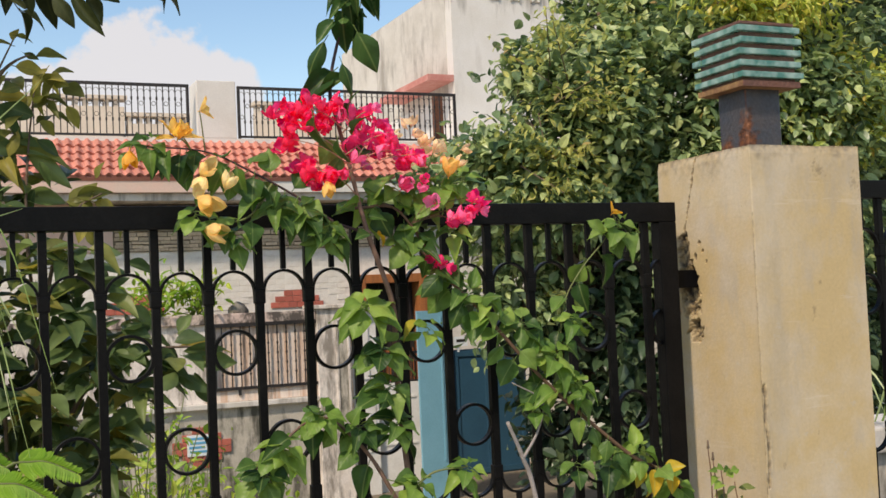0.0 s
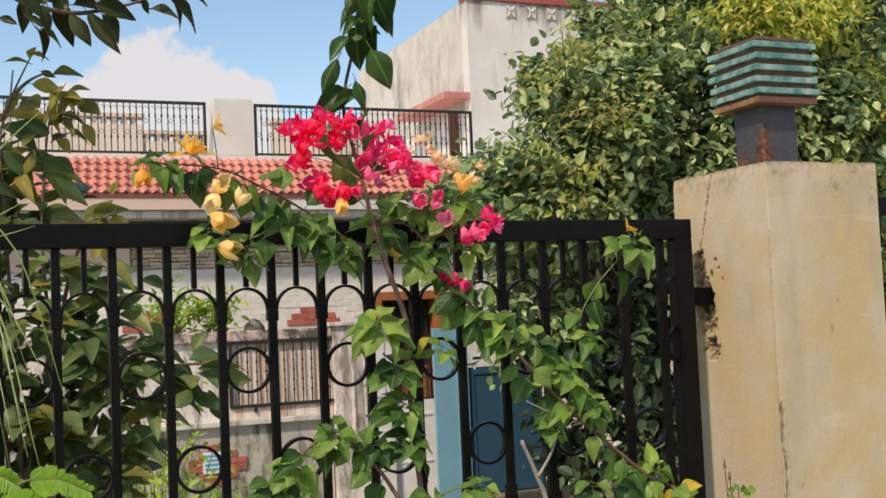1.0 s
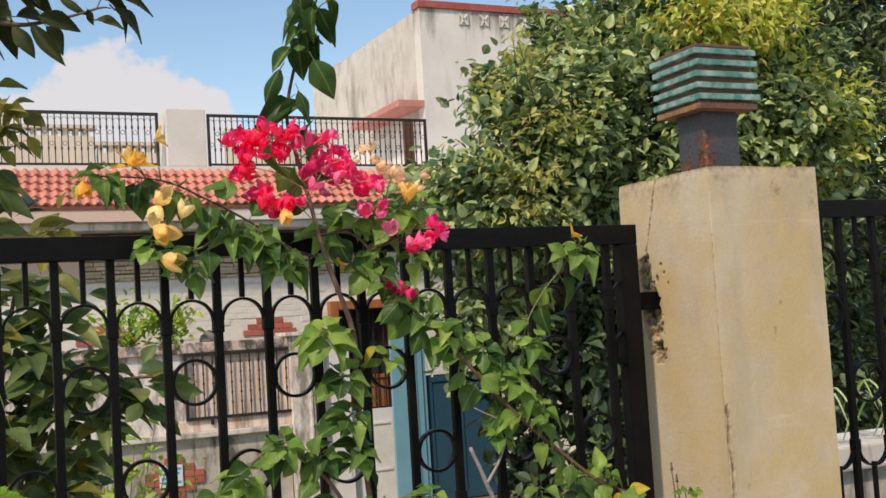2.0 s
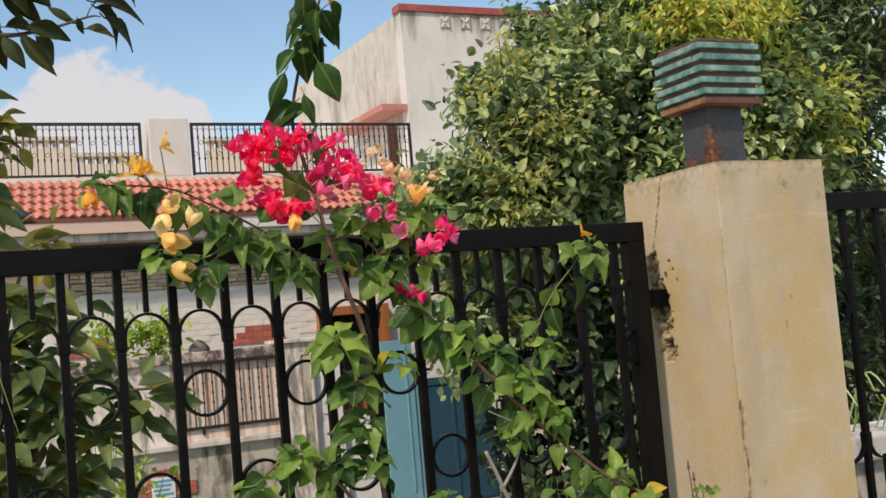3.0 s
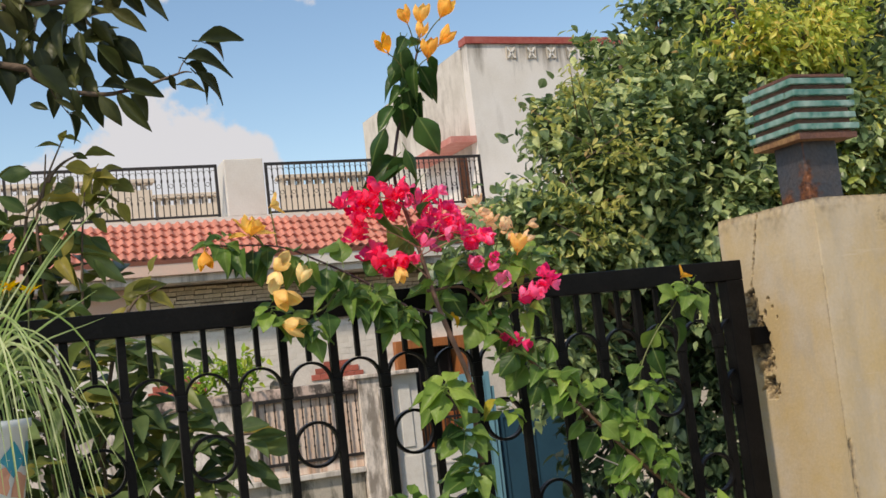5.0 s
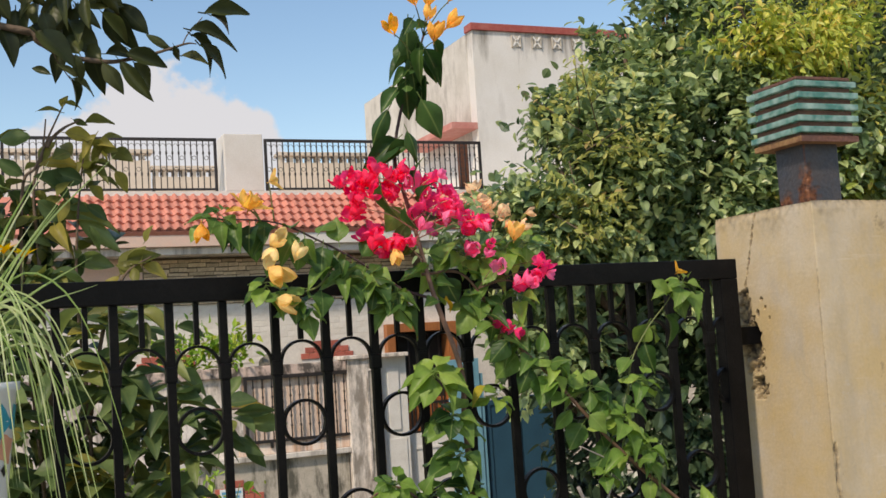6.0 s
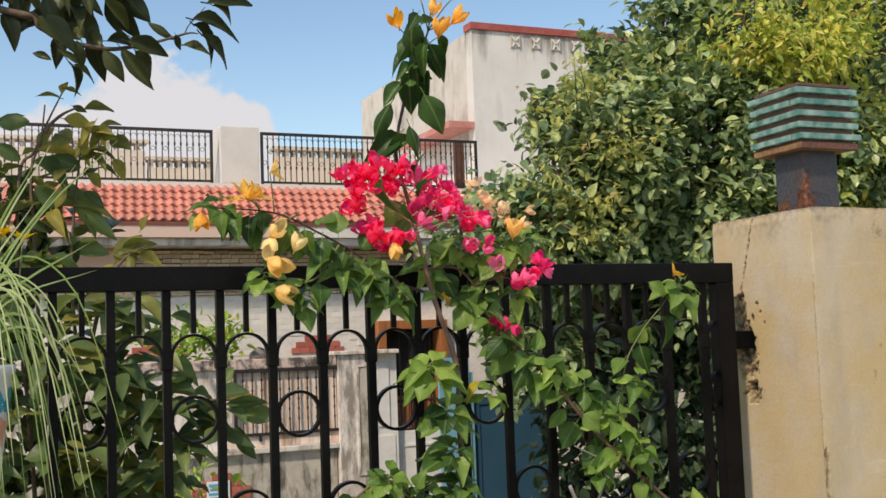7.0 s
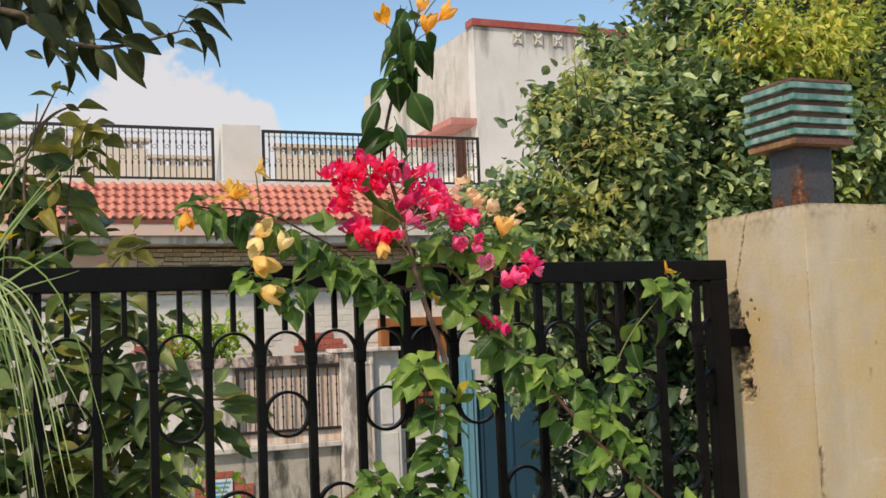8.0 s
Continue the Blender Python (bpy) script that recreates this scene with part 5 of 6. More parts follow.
def bract_mesh(name, material, flare, ruffle, wrap=1.0, tip=1.5, count=3, seed=0, body=0.3):
    """A flower of three papery bracts that wrap round a thin tube like a bell, about one unit long."""
    bm = bmesh.new()
    rng = random.Random(seed)
    for j in range(count):
        mid = j * math.tau / count + rng.uniform(-0.25, 0.25)
        reach, lean = rng.uniform(0.85, 1.12), rng.uniform(-0.06, 0.06)
        grid = []
        for i in range(8):
            t = i / 7
            w = math.sin(min(1.0, t / 0.45) * math.pi / 2) ** 0.7 if t < 0.45 else max(0.02, 1 - ((t - 0.45) / 0.55) ** tip)
            row = []
            for k in range(7):
                s = (k - 3) / 3
                a = mid + s * w * wrap
                r = 0.05 + body * math.sin(min(1.0, t * 1.5) * math.pi / 2) + flare * t ** 2.2 + lean * t
                r += 0.055 * (1 - abs(s)) * w - 0.05 * s * s * t + ruffle * math.sin(t * 11 + s * 6 + j * 2.3 + seed) * (0.25 + abs(s)) * t
                row.append(bm.verts.new((r * math.cos(a), reach * 0.82 * t * (1 - 0.3 * flare * t), r * math.sin(a))))
            grid.append(row)
        for a, b in zip(grid, grid[1:]):
            for k in range(6):
                bm.faces.new((a[k], a[k + 1], b[k + 1], b[k]))
    # the thin tube with its small pale mouth
    tube(bm, [Vector((0, -0.12, 0)), Vector((0.01, 0.2, 0.01)), Vector((0.03, 0.5, 0.02))], 0.03, 0.022, 5)
    return mesh_from(bm, name, material, True)


pink_flowers = [bract_mesh("flower", pink_bract, f, 0.11, 1.12, 2.5, seed=k) for k, f in enumerate((0.05, 0.2, 0.35, 0.12))]
magenta_flowers = [bract_mesh("flower", magenta_bract, f, 0.11, 1.12, 2.5, seed=k + 5) for k, f in enumerate((0.05, 0.2, 0.35, 0.12))]


def lantern_mesh(name, material, seed, wrap=1.1, keel=0.13, ruffle=0.04, point=1.5):
    """A bell of three broad bracts that bulge and close again to their pointed tips, about one unit long."""
    bm = bmesh.new()
    rng = random.Random(seed)
    for j in range(3):
        mid = j * math.tau / 3 + rng.uniform(-0.2, 0.2)
        reach, open_ = rng.uniform(0.85, 1.15), rng.uniform(-0.05, 0.22)
        grid = []
        for i in range(10):
            t = i / 9
            w = math.sin(min(1.0, t / 0.5) * math.pi / 2) ** 0.75 if t < 0.5 else max(0.03, 1 - ((t - 0.5) / 0.5) ** point)
            row = []
            for k in range(9):
                q = (k - 4) / 4
                a = mid + q * w * wrap
                r = 0.05 + 0.3 * math.sin(min(1.0, t * 1.25) * math.pi * 0.62) + open_ * t * t
                r += keel * (1 - abs(q)) ** 1.4 * w - 0.05 * q * q + ruffle * math.sin(q * 7 + t * 5 + j * 2 + seed) * t * abs(q)
                row.append(bm.verts.new((r * math.cos(a), reach * t, r * math.sin(a))))
            grid.append(row)
        for a, b in zip(grid, grid[1:]):
            for k in range(8):
                bm.faces.new((a[k], a[k + 1], b[k + 1], b[k]))
    tube(bm, [Vector((0, -0.15, 0)), Vector((0.01, 0.2, 0.01)), Vector((0.02, 0.5, 0.02))], 0.03, 0.022, 5)
    return mesh_from(bm, name, material, True)


yellow_flowers = [lantern_mesh("flower", yellow_bract, k, 1.18, 0.1, 0.07, 1.9) for k in range(4)]
cream_flowers = [lantern_mesh("flower", cream_bract, k + 4, 1.25, 0.07, 0.1, 2.3) for k in range(4)]
faded_flowers = [lantern_mesh("flower", faded_bract, k + 8, 1.0, 0.1, 0.12, 1.6) for k in range(2)]
star_flowers = [bract_mesh("flower", yellow_bract, f, 0.1, 0.8, 1.5, seed=k + 9, body=0.3) for k, f in enumerate((0.35, 0.5))]


def flowers_at(places, y, parent, meshes, rng, each, size, spread, upright=0.0):
    for x, z in places:
        for _ in range(each):
            p = Vector((x + rng.gauss(0, spread), y + rng.uniform(-0.045, 0.035), z + rng.gauss(0, spread)))
            along = Vector((rng.uniform(-0.8, 0.8), rng.uniform(-1.0, 0.2), rng.uniform(-0.5, 0.9) + upright))
            s = size * rng.uniform(0.8, 1.2)
            piece("flower", rng.choice(meshes), aim(p - along.normalized() * 0.4 * s, along, TO_EYE + Vector((rng.uniform(-1, 1), 0, rng.uniform(-1, 1))), s), parent)


def bougainvillea():
    rng = random.Random(5)
    g = thing("bougainvillea", (0.75, 1.72, 0), "bougainvillea with pink and yellow bracts climbing over the black gate", "plant")

    def shoot(pts, r0, r1, material, steps=8, label=""):
        line = curve_points(pts, steps)
        part("stem", tube(bmesh.new(), line, r0, r1, 8, 0.07, rng), material, g, label, True)
        return line

    main = shoot([(0.45, 1.70, 0.0), (0.40, 1.71, 0.8), (0.33, 1.75, 1.45), (0.317, 1.78, 1.758), (0.308, 1.76, 1.891), (0.246, 1.745, 2.065), (0.213, 1.75, 2.211), (0.194, 1.77, 2.317)], 0.0085, 0.0048, grey_stem)
    top = shoot([(0.194, 1.77, 2.317), (0.181, 1.775, 2.379), (0.186, 1.775, 2.439), (0.201, 1.775, 2.5), (0.221, 1.775, 2.574), (0.249, 1.775, 2.628), (0.272, 1.775, 2.69)], 0.0048, 0.0026, dark_stem)
    diag = shoot([(1.35, 1.6, 0.0), (1.3, 1.66, 0.9), (1.10, 1.74, 1.36), (0.91, 1.735, 1.495), (0.695, 1.735, 1.681), (0.535, 1.735, 1.855), (0.449, 1.74, 1.94), (0.378, 1.755, 2.021)], 0.0062, 0.0034, red_stem)
    left = shoot([(0.246, 1.78, 2.065), (0.17, 1.765, 2.09), (0.079, 1.76, 2.150), (-0.022, 1.76, 2.205), (-0.122, 1.75, 2.245), (-0.267, 1.75, 2.255)], 0.0035, 0.0016, dark_stem)
    small = shoot([(0.23, 1.775, 2.12), (0.329, 1.77, 2.117), (0.404, 1.77, 2.021), (0.452, 1.765, 1.939)], 0.004, 0.003, red_stem)
    low = shoot([(0.36, 1.72, 1.3), (0.287, 1.74, 1.45), (0.21, 1.74, 1.573), (0.106, 1.74, 1.646), (-0.039, 1.73, 1.547)], 0.006, 0.0025, grey_stem)
    mid = shoot([(0.38, 1.71, 1.25), (0.336, 1.72, 1.44), (0.36, 1.70, 1.5), (0.45, 1.69, 1.51)], 0.004, 0.002, green_stem)
    up = shoot([(0.72, 1.765, 1.655), (0.75, 1.77, 1.74), (0.77, 1.77, 1.87), (0.83, 1.775, 1.96), (0.9, 1.775, 2.03), (0.94, 1.775, 2.09)], 0.0026, 0.0014, green_stem)
    twig = shoot([(0.72, 1.7, 0.9), (0.663, 1.76, 1.392), (0.63, 1.76, 1.505), (0.588, 1.75, 1.595)], 0.0075, 0.0045, dead_wood, label="dead grey twig")
    shoot([(0.63, 1.755, 1.505), (0.665, 1.74, 1.57), (0.68, 1.74, 1.64), (0.60, 1.74, 1.69)], 0.004, 0.0015, dead_wood, label="dead grey twig")
    hang = shoot([(0.03, 1.76, 2.175), (-0.03, 1.745, 2.10), (-0.113, 1.74, 2.085)], 0.003, 0.0015, green_stem)

    laid_leaves(g, top_meshes, rng, 1.755, (
        (0.181, 2.433, 0.105, 2.377), (0.203, 2.418, 0.140, 2.393), (0.194, 2.446, 0.222, 2.381), (0.188, 2.553, 0.14, 2.497), (0.168, 2.505, 0.118, 2.44), (0.209, 2.567, 0.216, 2.482),
        (0.235, 2.519, 0.274, 2.438), (0.263, 2.592, 0.237, 2.511), (0.215, 2.596, 0.177, 2.576), (0.255, 2.642, 0.292, 2.566), (0.302, 2.686, 0.321, 2.624),
        (0.224, 2.706, 0.211, 2.607), (0.233, 2.685, 0.197, 2.631), (0.242, 2.694, 0.280, 2.719), (0.227, 2.593, 0.278, 2.580), (0.222, 2.709, 0.193, 2.668),
        (0.252, 2.671, 0.254, 2.615), (0.238, 2.64, 0.22, 2.575), (0.226, 2.60, 0.245, 2.53)), 0.02, 0.35, 0.092)
    leaves_on(top, g, top_meshes, rng, 9, 0.055, 0.62, 0.98, down=1.2, side=0.5)
    for p, along, s in (((0.115, 1.70, 2.315), (0.05, -0.1, -1), 0.078), ((0.17, 1.70, 2.265), (0.12, -0.1, -1), 0.055), ((0.2, 1.71, 2.33), (-0.1, -0.2, 1), 0.05), ((0.21, 1.71, 2.29), (0.3, -0.2, 1), 0.05)):
        piece("leaf", shade_dark_leaves[3], aim(p, along, (-0.9, -0.6, 0.3), s) @ Matrix.Diagonal((0.65, 1, 1.4, 1)), g)
    leaves_on(left, g, boug_leaves, rng, 32, 0.06, 0.15, 1.0, down=1.0)
    leaves_on(diag, g, boug_leaves, rng, 24, 0.068, 0.34, 1.0, down=0.8)
    leaves_on(diag, g, young_leaves, rng, 10, 0.052, 0.36, 0.8, down=0.3, side=0.9)
    leaves_on(small, g, boug_leaves, rng, 8, 0.06)
    leaves_on(low, g, boug_leaves, rng, 12, 0.062, 0.25, 1.0)
    leaves_on(up, g, boug_leaves, rng, 16, 0.066, 0.05, 1.0, down=0.9, side=0.6)
    leaves_on(main, g, boug_leaves, rng, 10, 0.055, 0.7, 1.0)
    leaves_on(hang, g, boug_leaves, rng, 6, 0.058)
    def clumps(rows, kind):
        """Rosettes of leaves at the tips of side shoots: x, depth, height, leaves, size."""
        for x, y, z, n, size in rows:
            if x > 0.5 and y > 1.755 and z < 1.95:
                y = 1.70 + rng.uniform(0, 0.05)
            rosette((x, y, z), g, kind, rng, n, size, (rng.uniform(-0.3, 0.35), -0.5, 0.8))

    # main stem, from the rail down
    clumps(((0.27, 1.73, 1.80, 9, 0.088), (0.285, 1.73, 1.71, 9, 0.085), (0.30, 1.73, 1.63, 8, 0.08)), boug_leaves)
    clumps(((0.225, 1.72, 1.90, 9, 0.1), (0.40, 1.75, 1.84, 4, 0.06)), young_leaves)
    # left garland
    clumps(((0.09, 1.74, 2.12, 8, 0.072), (0.15, 1.74, 2.07, 8, 0.07), (-0.06, 1.73, 2.07, 6, 0.066), (-0.24, 1.74, 2.27, 6, 0.062), (0.03, 1.73, 2.13, 6, 0.062)), boug_leaves)
    clumps(((-0.15, 1.74, 2.12, 5, 0.06),), young_leaves)
    # top of the garland
    clumps(((0.38, 1.78, 2.07, 7, 0.08), (0.44, 1.75, 1.98, 4, 0.066), (0.935, 1.75, 2.08, 7, 0.072), (0.40, 1.76, 2.13, 7, 0.058)), boug_leaves)
    clumps(((0.34, 1.78, 2.18, 7, 0.082), (0.44, 1.75, 2.18, 7, 0.084), (0.47, 1.76, 2.07, 3, 0.06), (0.50, 1.76, 2.2, 6, 0.078), (0.27, 1.81, 2.14, 5, 0.07)), young_leaves)
    # slanting shoot
    clumps(((0.63, 1.77, 1.84, 8, 0.076), (0.76, 1.77, 1.49, 5, 0.066), (0.87, 1.77, 1.49, 4, 0.07)), boug_leaves)
    clumps(((0.53, 1.76, 1.9, 7, 0.066), (0.71, 1.77, 1.76, 8, 0.078), (0.78, 1.76, 1.68, 7, 0.076), (0.96, 1.74, 1.5, 6, 0.07), (1.05, 1.73, 1.41, 8, 0.062), (0.655, 1.77, 1.64, 5, 0.055), (0.77, 1.77, 1.85, 5, 0.064)), young_leaves)
    # lower twigs
    clumps(((-0.02, 1.72, 1.545, 8, 0.074), (0.2, 1.72, 1.63, 7, 0.066)), boug_leaves)
    clumps(((0.115, 1.72, 1.665, 9, 0.072), (0.03, 1.72, 1.60, 8, 0.072), (0.33, 1.69, 1.49, 7, 0.066), (0.45, 1.68, 1.515, 8, 0.062)), young_leaves)
    for c in ((0.262, 1.74, 2.06), (0.425, 1.74, 2.19), (0.37, 1.75, 1.85), (0.33, 1.70, 1.44), (1.0, 1.74, 1.44), (0.96, 1.74, 1.46)):
        leaves_round(c, g, yellow_leaves, rng, 1, 0.055, 0.006)
    for c in ((1.0, 1.71, 1.44), (0.975, 1.71, 1.45), (1.03, 1.71, 1.43)):
        leaves_round(c, g, yellow_leaves, rng, 1, 0.06, 0.004)
    flowers_at(((0.045, 2.34), (0.07, 2.30), (0.06, 2.265), (0.088, 2.335), (0.112, 2.345), (0.145, 2.30), (0.155, 2.19), (0.105, 2.215), (0.13, 2.18), (0.18, 2.185), (0.175, 2.355), (0.15, 2.335), (0.10, 2.30)), 1.745, g, pink_flowers, rng, 5, 0.031, 0.0115)
    flowers_at(((0.208, 2.335), (0.248, 2.342), (0.294, 2.298), (0.215, 2.27), (0.256, 2.28), (0.276, 2.27), (0.30, 2.255), (0.327, 2.255), (0.36, 2.24), (0.375, 2.228), (0.24, 2.25), (0.345, 2.23)), 1.745, g, magenta_flowers, rng, 4, 0.034, 0.012)
    loose = ((0.368, 2.178), (0.352, 2.174), (0.412, 2.136), (0.493, 2.138), (0.528, 2.117), (0.507, 2.109), (0.469, 2.085), (0.455, 2.09), (0.412, 2.003), (0.428, 1.977))
    flowers_at(loose, 1.73, g, magenta_flowers, rng, 2, 0.034, 0.006)
    for x, z in loose[2:]:
        root = Vector((0.36, 1.75, 2.08)) if z > 2.05 else Vector((0.40, 1.75, 1.95))
        tip = Vector((x, 1.735, z))
        part("flower_stalk", tube(bmesh.new(), curve_points([root, root.lerp(tip, 0.55) + Vector((0, -0.01, 0.012)), tip], 4), 0.0011, 0.0008, 5), red_stem, g, smooth=True)
    # thin reddish stalks through the flower heads
    for x, z, rx, rz in ((0.06, 2.3, 0.2, 2.24), (0.1, 2.34, 0.196, 2.3), (0.13, 2.2, 0.22, 2.15), (0.175, 2.35, 0.194, 2.31), (0.25, 2.34, 0.195, 2.29), (0.3, 2.29, 0.2, 2.24), (0.36, 2.24, 0.21, 2.2), (0.33, 2.25, 0.207, 2.22), (0.24, 2.26, 0.21, 2.2), (0.07, 2.27, 0.205, 2.22)):
        a, b = Vector((rx, 1.74, rz)), Vector((x, 1.715, z))
        part("flower_stalk", tube(bmesh.new(), curve_points([a, a.lerp(b, 0.5) + Vector((0, -0.012, 0.008)), b], 5), 0.0016, 0.001, 5), pale_stalk, g, smooth=True)

    def bells(root, rows, meshes=cream_flowers):
        """Yellow bells on stalks from one place of the shoot: x, height, the way it opens, size."""
        root = Vector(root)
        for x, z, ax, az, size in rows:
            along = Vector((ax, rng.uniform(-0.6, -0.2), az)).normalized()
            p = Vector((x, 1.715, z)) - along * 0.4 * size
            part("flower_stalk", tube(bmesh.new(), curve_points([root, root.lerp(p, 0.6) + Vector((0, 0, 0.006)), p], 4), 0.0018, 0.0012, 5), green_stem, g, smooth=True)
            piece("flower", rng.choice(meshes), aim(p, along, TO_EYE + Vector((rng.uniform(-1, 1), 0, rng.uniform(-1, 1))), size * 0.96), g)

    bells((-0.15, 1.75, 2.247), ((-0.182, 2.287, 0.1, 1.0, 0.052), (-0.166, 2.285, 0.7, 0.8, 0.046), (-0.198, 2.283, -0.7, 0.7, 0.046)), star_flowers)
    bells((-0.12, 1.75, 2.245), ((-0.123, 2.334, 0.8, 0.3, 0.036),), star_flowers)
    bells((-0.1, 1.75, 2.235), ((-0.128, 2.2, 0.3, 0.4, 0.046), (-0.138, 2.172, -0.3, -0.6, 0.046)))
    bells((-0.113, 1.74, 2.085), ((-0.131, 2.131, 0.5, -0.5, 0.058), (-0.117, 2.068, 0.9, -0.3, 0.052)))
    bells((-0.022, 1.76, 2.205), ((-0.08, 2.173, 0.3, 0.8, 0.044),))
    bells((-0.267, 1.75, 2.255), ((-0.287, 2.226, -0.1, -0.9, 0.042),), yellow_flowers)
    bells((0.95, 1.79, 2.075), ((0.901, 2.104, 0.5, 0.6, 0.03),), star_flowers)
    bells((0.2, 1.75, 2.2), ((0.147, 2.162, 0.1, -0.8, 0.038),), yellow_flowers)
    bells((0.249, 1.775, 2.628), ((0.17, 2.688, -0.5, 0.8, 0.046), (0.277, 2.679, 0.1, 0.9, 0.048)), yellow_flowers)
    bells((0.272, 1.775, 2.69), ((0.226, 2.759, -0.4, 0.8, 0.042), (0.267, 2.762, 0.1, 1.0, 0.046), (0.263, 2.725, 0.1, 0.9, 0.04), (0.329, 2.778, 0.4, 0.9, 0.052), (0.321, 2.706, 0.6, 0.6, 0.046)), yellow_flowers)
    flowers_at(((0.36, 2.3), (0.385, 2.29), (0.402, 2.276), (0.375, 2.312), (0.345, 2.31), (0.42, 2.26), (0.43, 2.245), (0.452, 2.265), (0.41, 2.24), (0.44, 2.228), (0.47, 2.245), (0.39, 2.3)), 1.765, g, faded_flowers, rng, 1, 0.03, 0.01)
    bells((0.4, 1.76, 2.17), ((0.418, 2.262, 0.3, 0.6, 0.03), (0.475, 2.222, 0.6, 0.4, 0.034)), faded_flowers)
    bells((0.44, 1.76, 2.17), ((0.45, 2.205, 0.1, 1.0, 0.045),))


bougainvillea()


def broad_bush():
    rng = random.Random(8)
    g = thing("broad_leaved_bush", (-0.4, 3.8, YARD), "tall bush with broad dark green leaves behind the gate", "bush")
    stems = (((-0.45, 3.8, -0.3), (-0.5, 3.8, 1.3), (-0.56, 3.8, 2.2), (-0.553, 3.8, 2.629), (-0.503, 3.8, 2.716), (-0.452, 3.8, 2.837), (-0.4, 3.8, 2.949)),
             ((-0.42, 3.8, -0.3), (-0.46, 3.8, 1.4), (-0.5, 3.8, 2.3), (-0.513, 3.8, 2.63), (-0.479, 3.8, 2.76), (-0.462, 3.8, 2.9)),
             ((-0.46, 3.8, 2.79), (-0.442, 3.8, 2.826), (-0.396, 3.8, 2.868), (-0.339, 3.8, 2.897)),
             ((-0.38, 3.8, -0.3), (-0.34, 3.8, 1.5), (-0.37, 3.8, 2.2), (-0.36, 3.8, 2.5), (-0.33, 3.8, 2.76)),
             ((-0.35, 3.8, 1.7), (-0.28, 3.78, 2.1), (-0.2, 3.75, 2.29), (-0.1, 3.75, 2.36)),
             ((-0.36, 3.8, 1.2), (-0.2, 3.7, 1.6), (0.0, 3.66, 1.74), (0.17, 3.65, 1.76), (0.25, 3.65, 1.74)),
             ((-0.45, 3.8, 0.8), (-0.65, 3.8, 1.6), (-0.75, 3.85, 2.4)))
    for pts in stems:
        part("stem", tube(bmesh.new(), curve_points(pts), 0.011, 0.003, 6, 0.08, rng), bark, g, smooth=True)
    crown = ((-0.400, 2.942, -0.383, 2.998), (-0.398, 2.953, -0.328, 2.950), (-0.322, 2.889, -0.206, 2.906), (-0.363, 2.902, -0.318, 2.885), (-0.397, 2.846, -0.281, 2.833),
             (-0.285, 2.833, -0.352, 2.760), (-0.323, 2.805, -0.216, 2.763), (-0.298, 2.800, -0.345, 2.682), (-0.248, 2.795, -0.319, 2.735), (-0.432, 2.809, -0.507, 2.733),
             (-0.324, 2.630, -0.257, 2.693), (-0.320, 2.635, -0.254, 2.588), (-0.488, 2.451, -0.331, 2.417), (-0.211, 2.296, -0.130, 2.410), (-0.190, 2.348, -0.079, 2.374),
             (-0.126, 2.330, -0.034, 2.295), (-0.131, 2.304, -0.219, 2.352), (-0.105, 2.357, -0.084, 2.299))
    laid_leaves(g, olive_leaves, rng, 3.78, crown, 0.04, 0.4, 0.2)
    for c, n in (((-0.3, 3.8, 2.78), 9), ((-0.36, 3.8, 2.64), 8), ((-0.15, 3.76, 2.34), 6), ((-0.46, 3.8, 2.5), 8), ((-0.58, 3.84, 2.62), 8)):
        leaves_round(c, g, olive_leaves, rng, n, 0.095, 0.055, down=0.4)
    broad = ((-0.518, 2.832, -0.645, 2.843), (-0.551, 2.680, -0.645, 2.737), (-0.515, 2.673, -0.345, 2.608), (-0.606, 2.623, -0.496, 2.549), (-0.357, 2.716, -0.475, 2.743),
             (-0.337, 2.656, -0.455, 2.692), (-0.424, 2.511, -0.210, 2.558), (-0.366, 2.538, -0.206, 2.414), (-0.325, 2.574, -0.234, 2.523), (-0.384, 2.353, -0.215, 2.357),
             (-0.339, 2.378, -0.377, 2.292), (-0.504, 2.587, -0.403, 2.499), (-0.563, 2.543, -0.642, 2.437), (-0.505, 2.395, -0.603, 2.437), (-0.445, 2.395, -0.505, 2.310),
             (-0.322, 2.482, -0.281, 2.396), (-0.544, 2.480, -0.464, 2.438), (-0.413, 2.589, -0.321, 2.558))
    laid_leaves(g, bush_leaves, rng, 3.8, broad, 0.05, 0.4, 0.2)
    spray = ((0.160, 1.764, 0.364, 1.766), (0.168, 1.742, 0.330, 1.746), (0.224, 1.705, 0.373, 1.688), (0.210, 1.659, 0.276, 1.522), (0.148, 1.812, 0.265, 1.793),
             (-0.037, 1.913, 0.072, 1.862), (0.161, 1.811, 0.210, 1.886), (0.021, 1.637, -0.042, 1.578), (0.045, 1.783, 0.152, 1.799), (0.055, 1.740, 0.161, 1.702),
             (-0.139, 2.001, -0.035, 2.057), (-0.158, 2.128, -0.033, 2.146), (-0.034, 2.083, 0.075, 2.067))
    laid_leaves(g, bush_leaves, rng, 3.65, spray, 0.05)
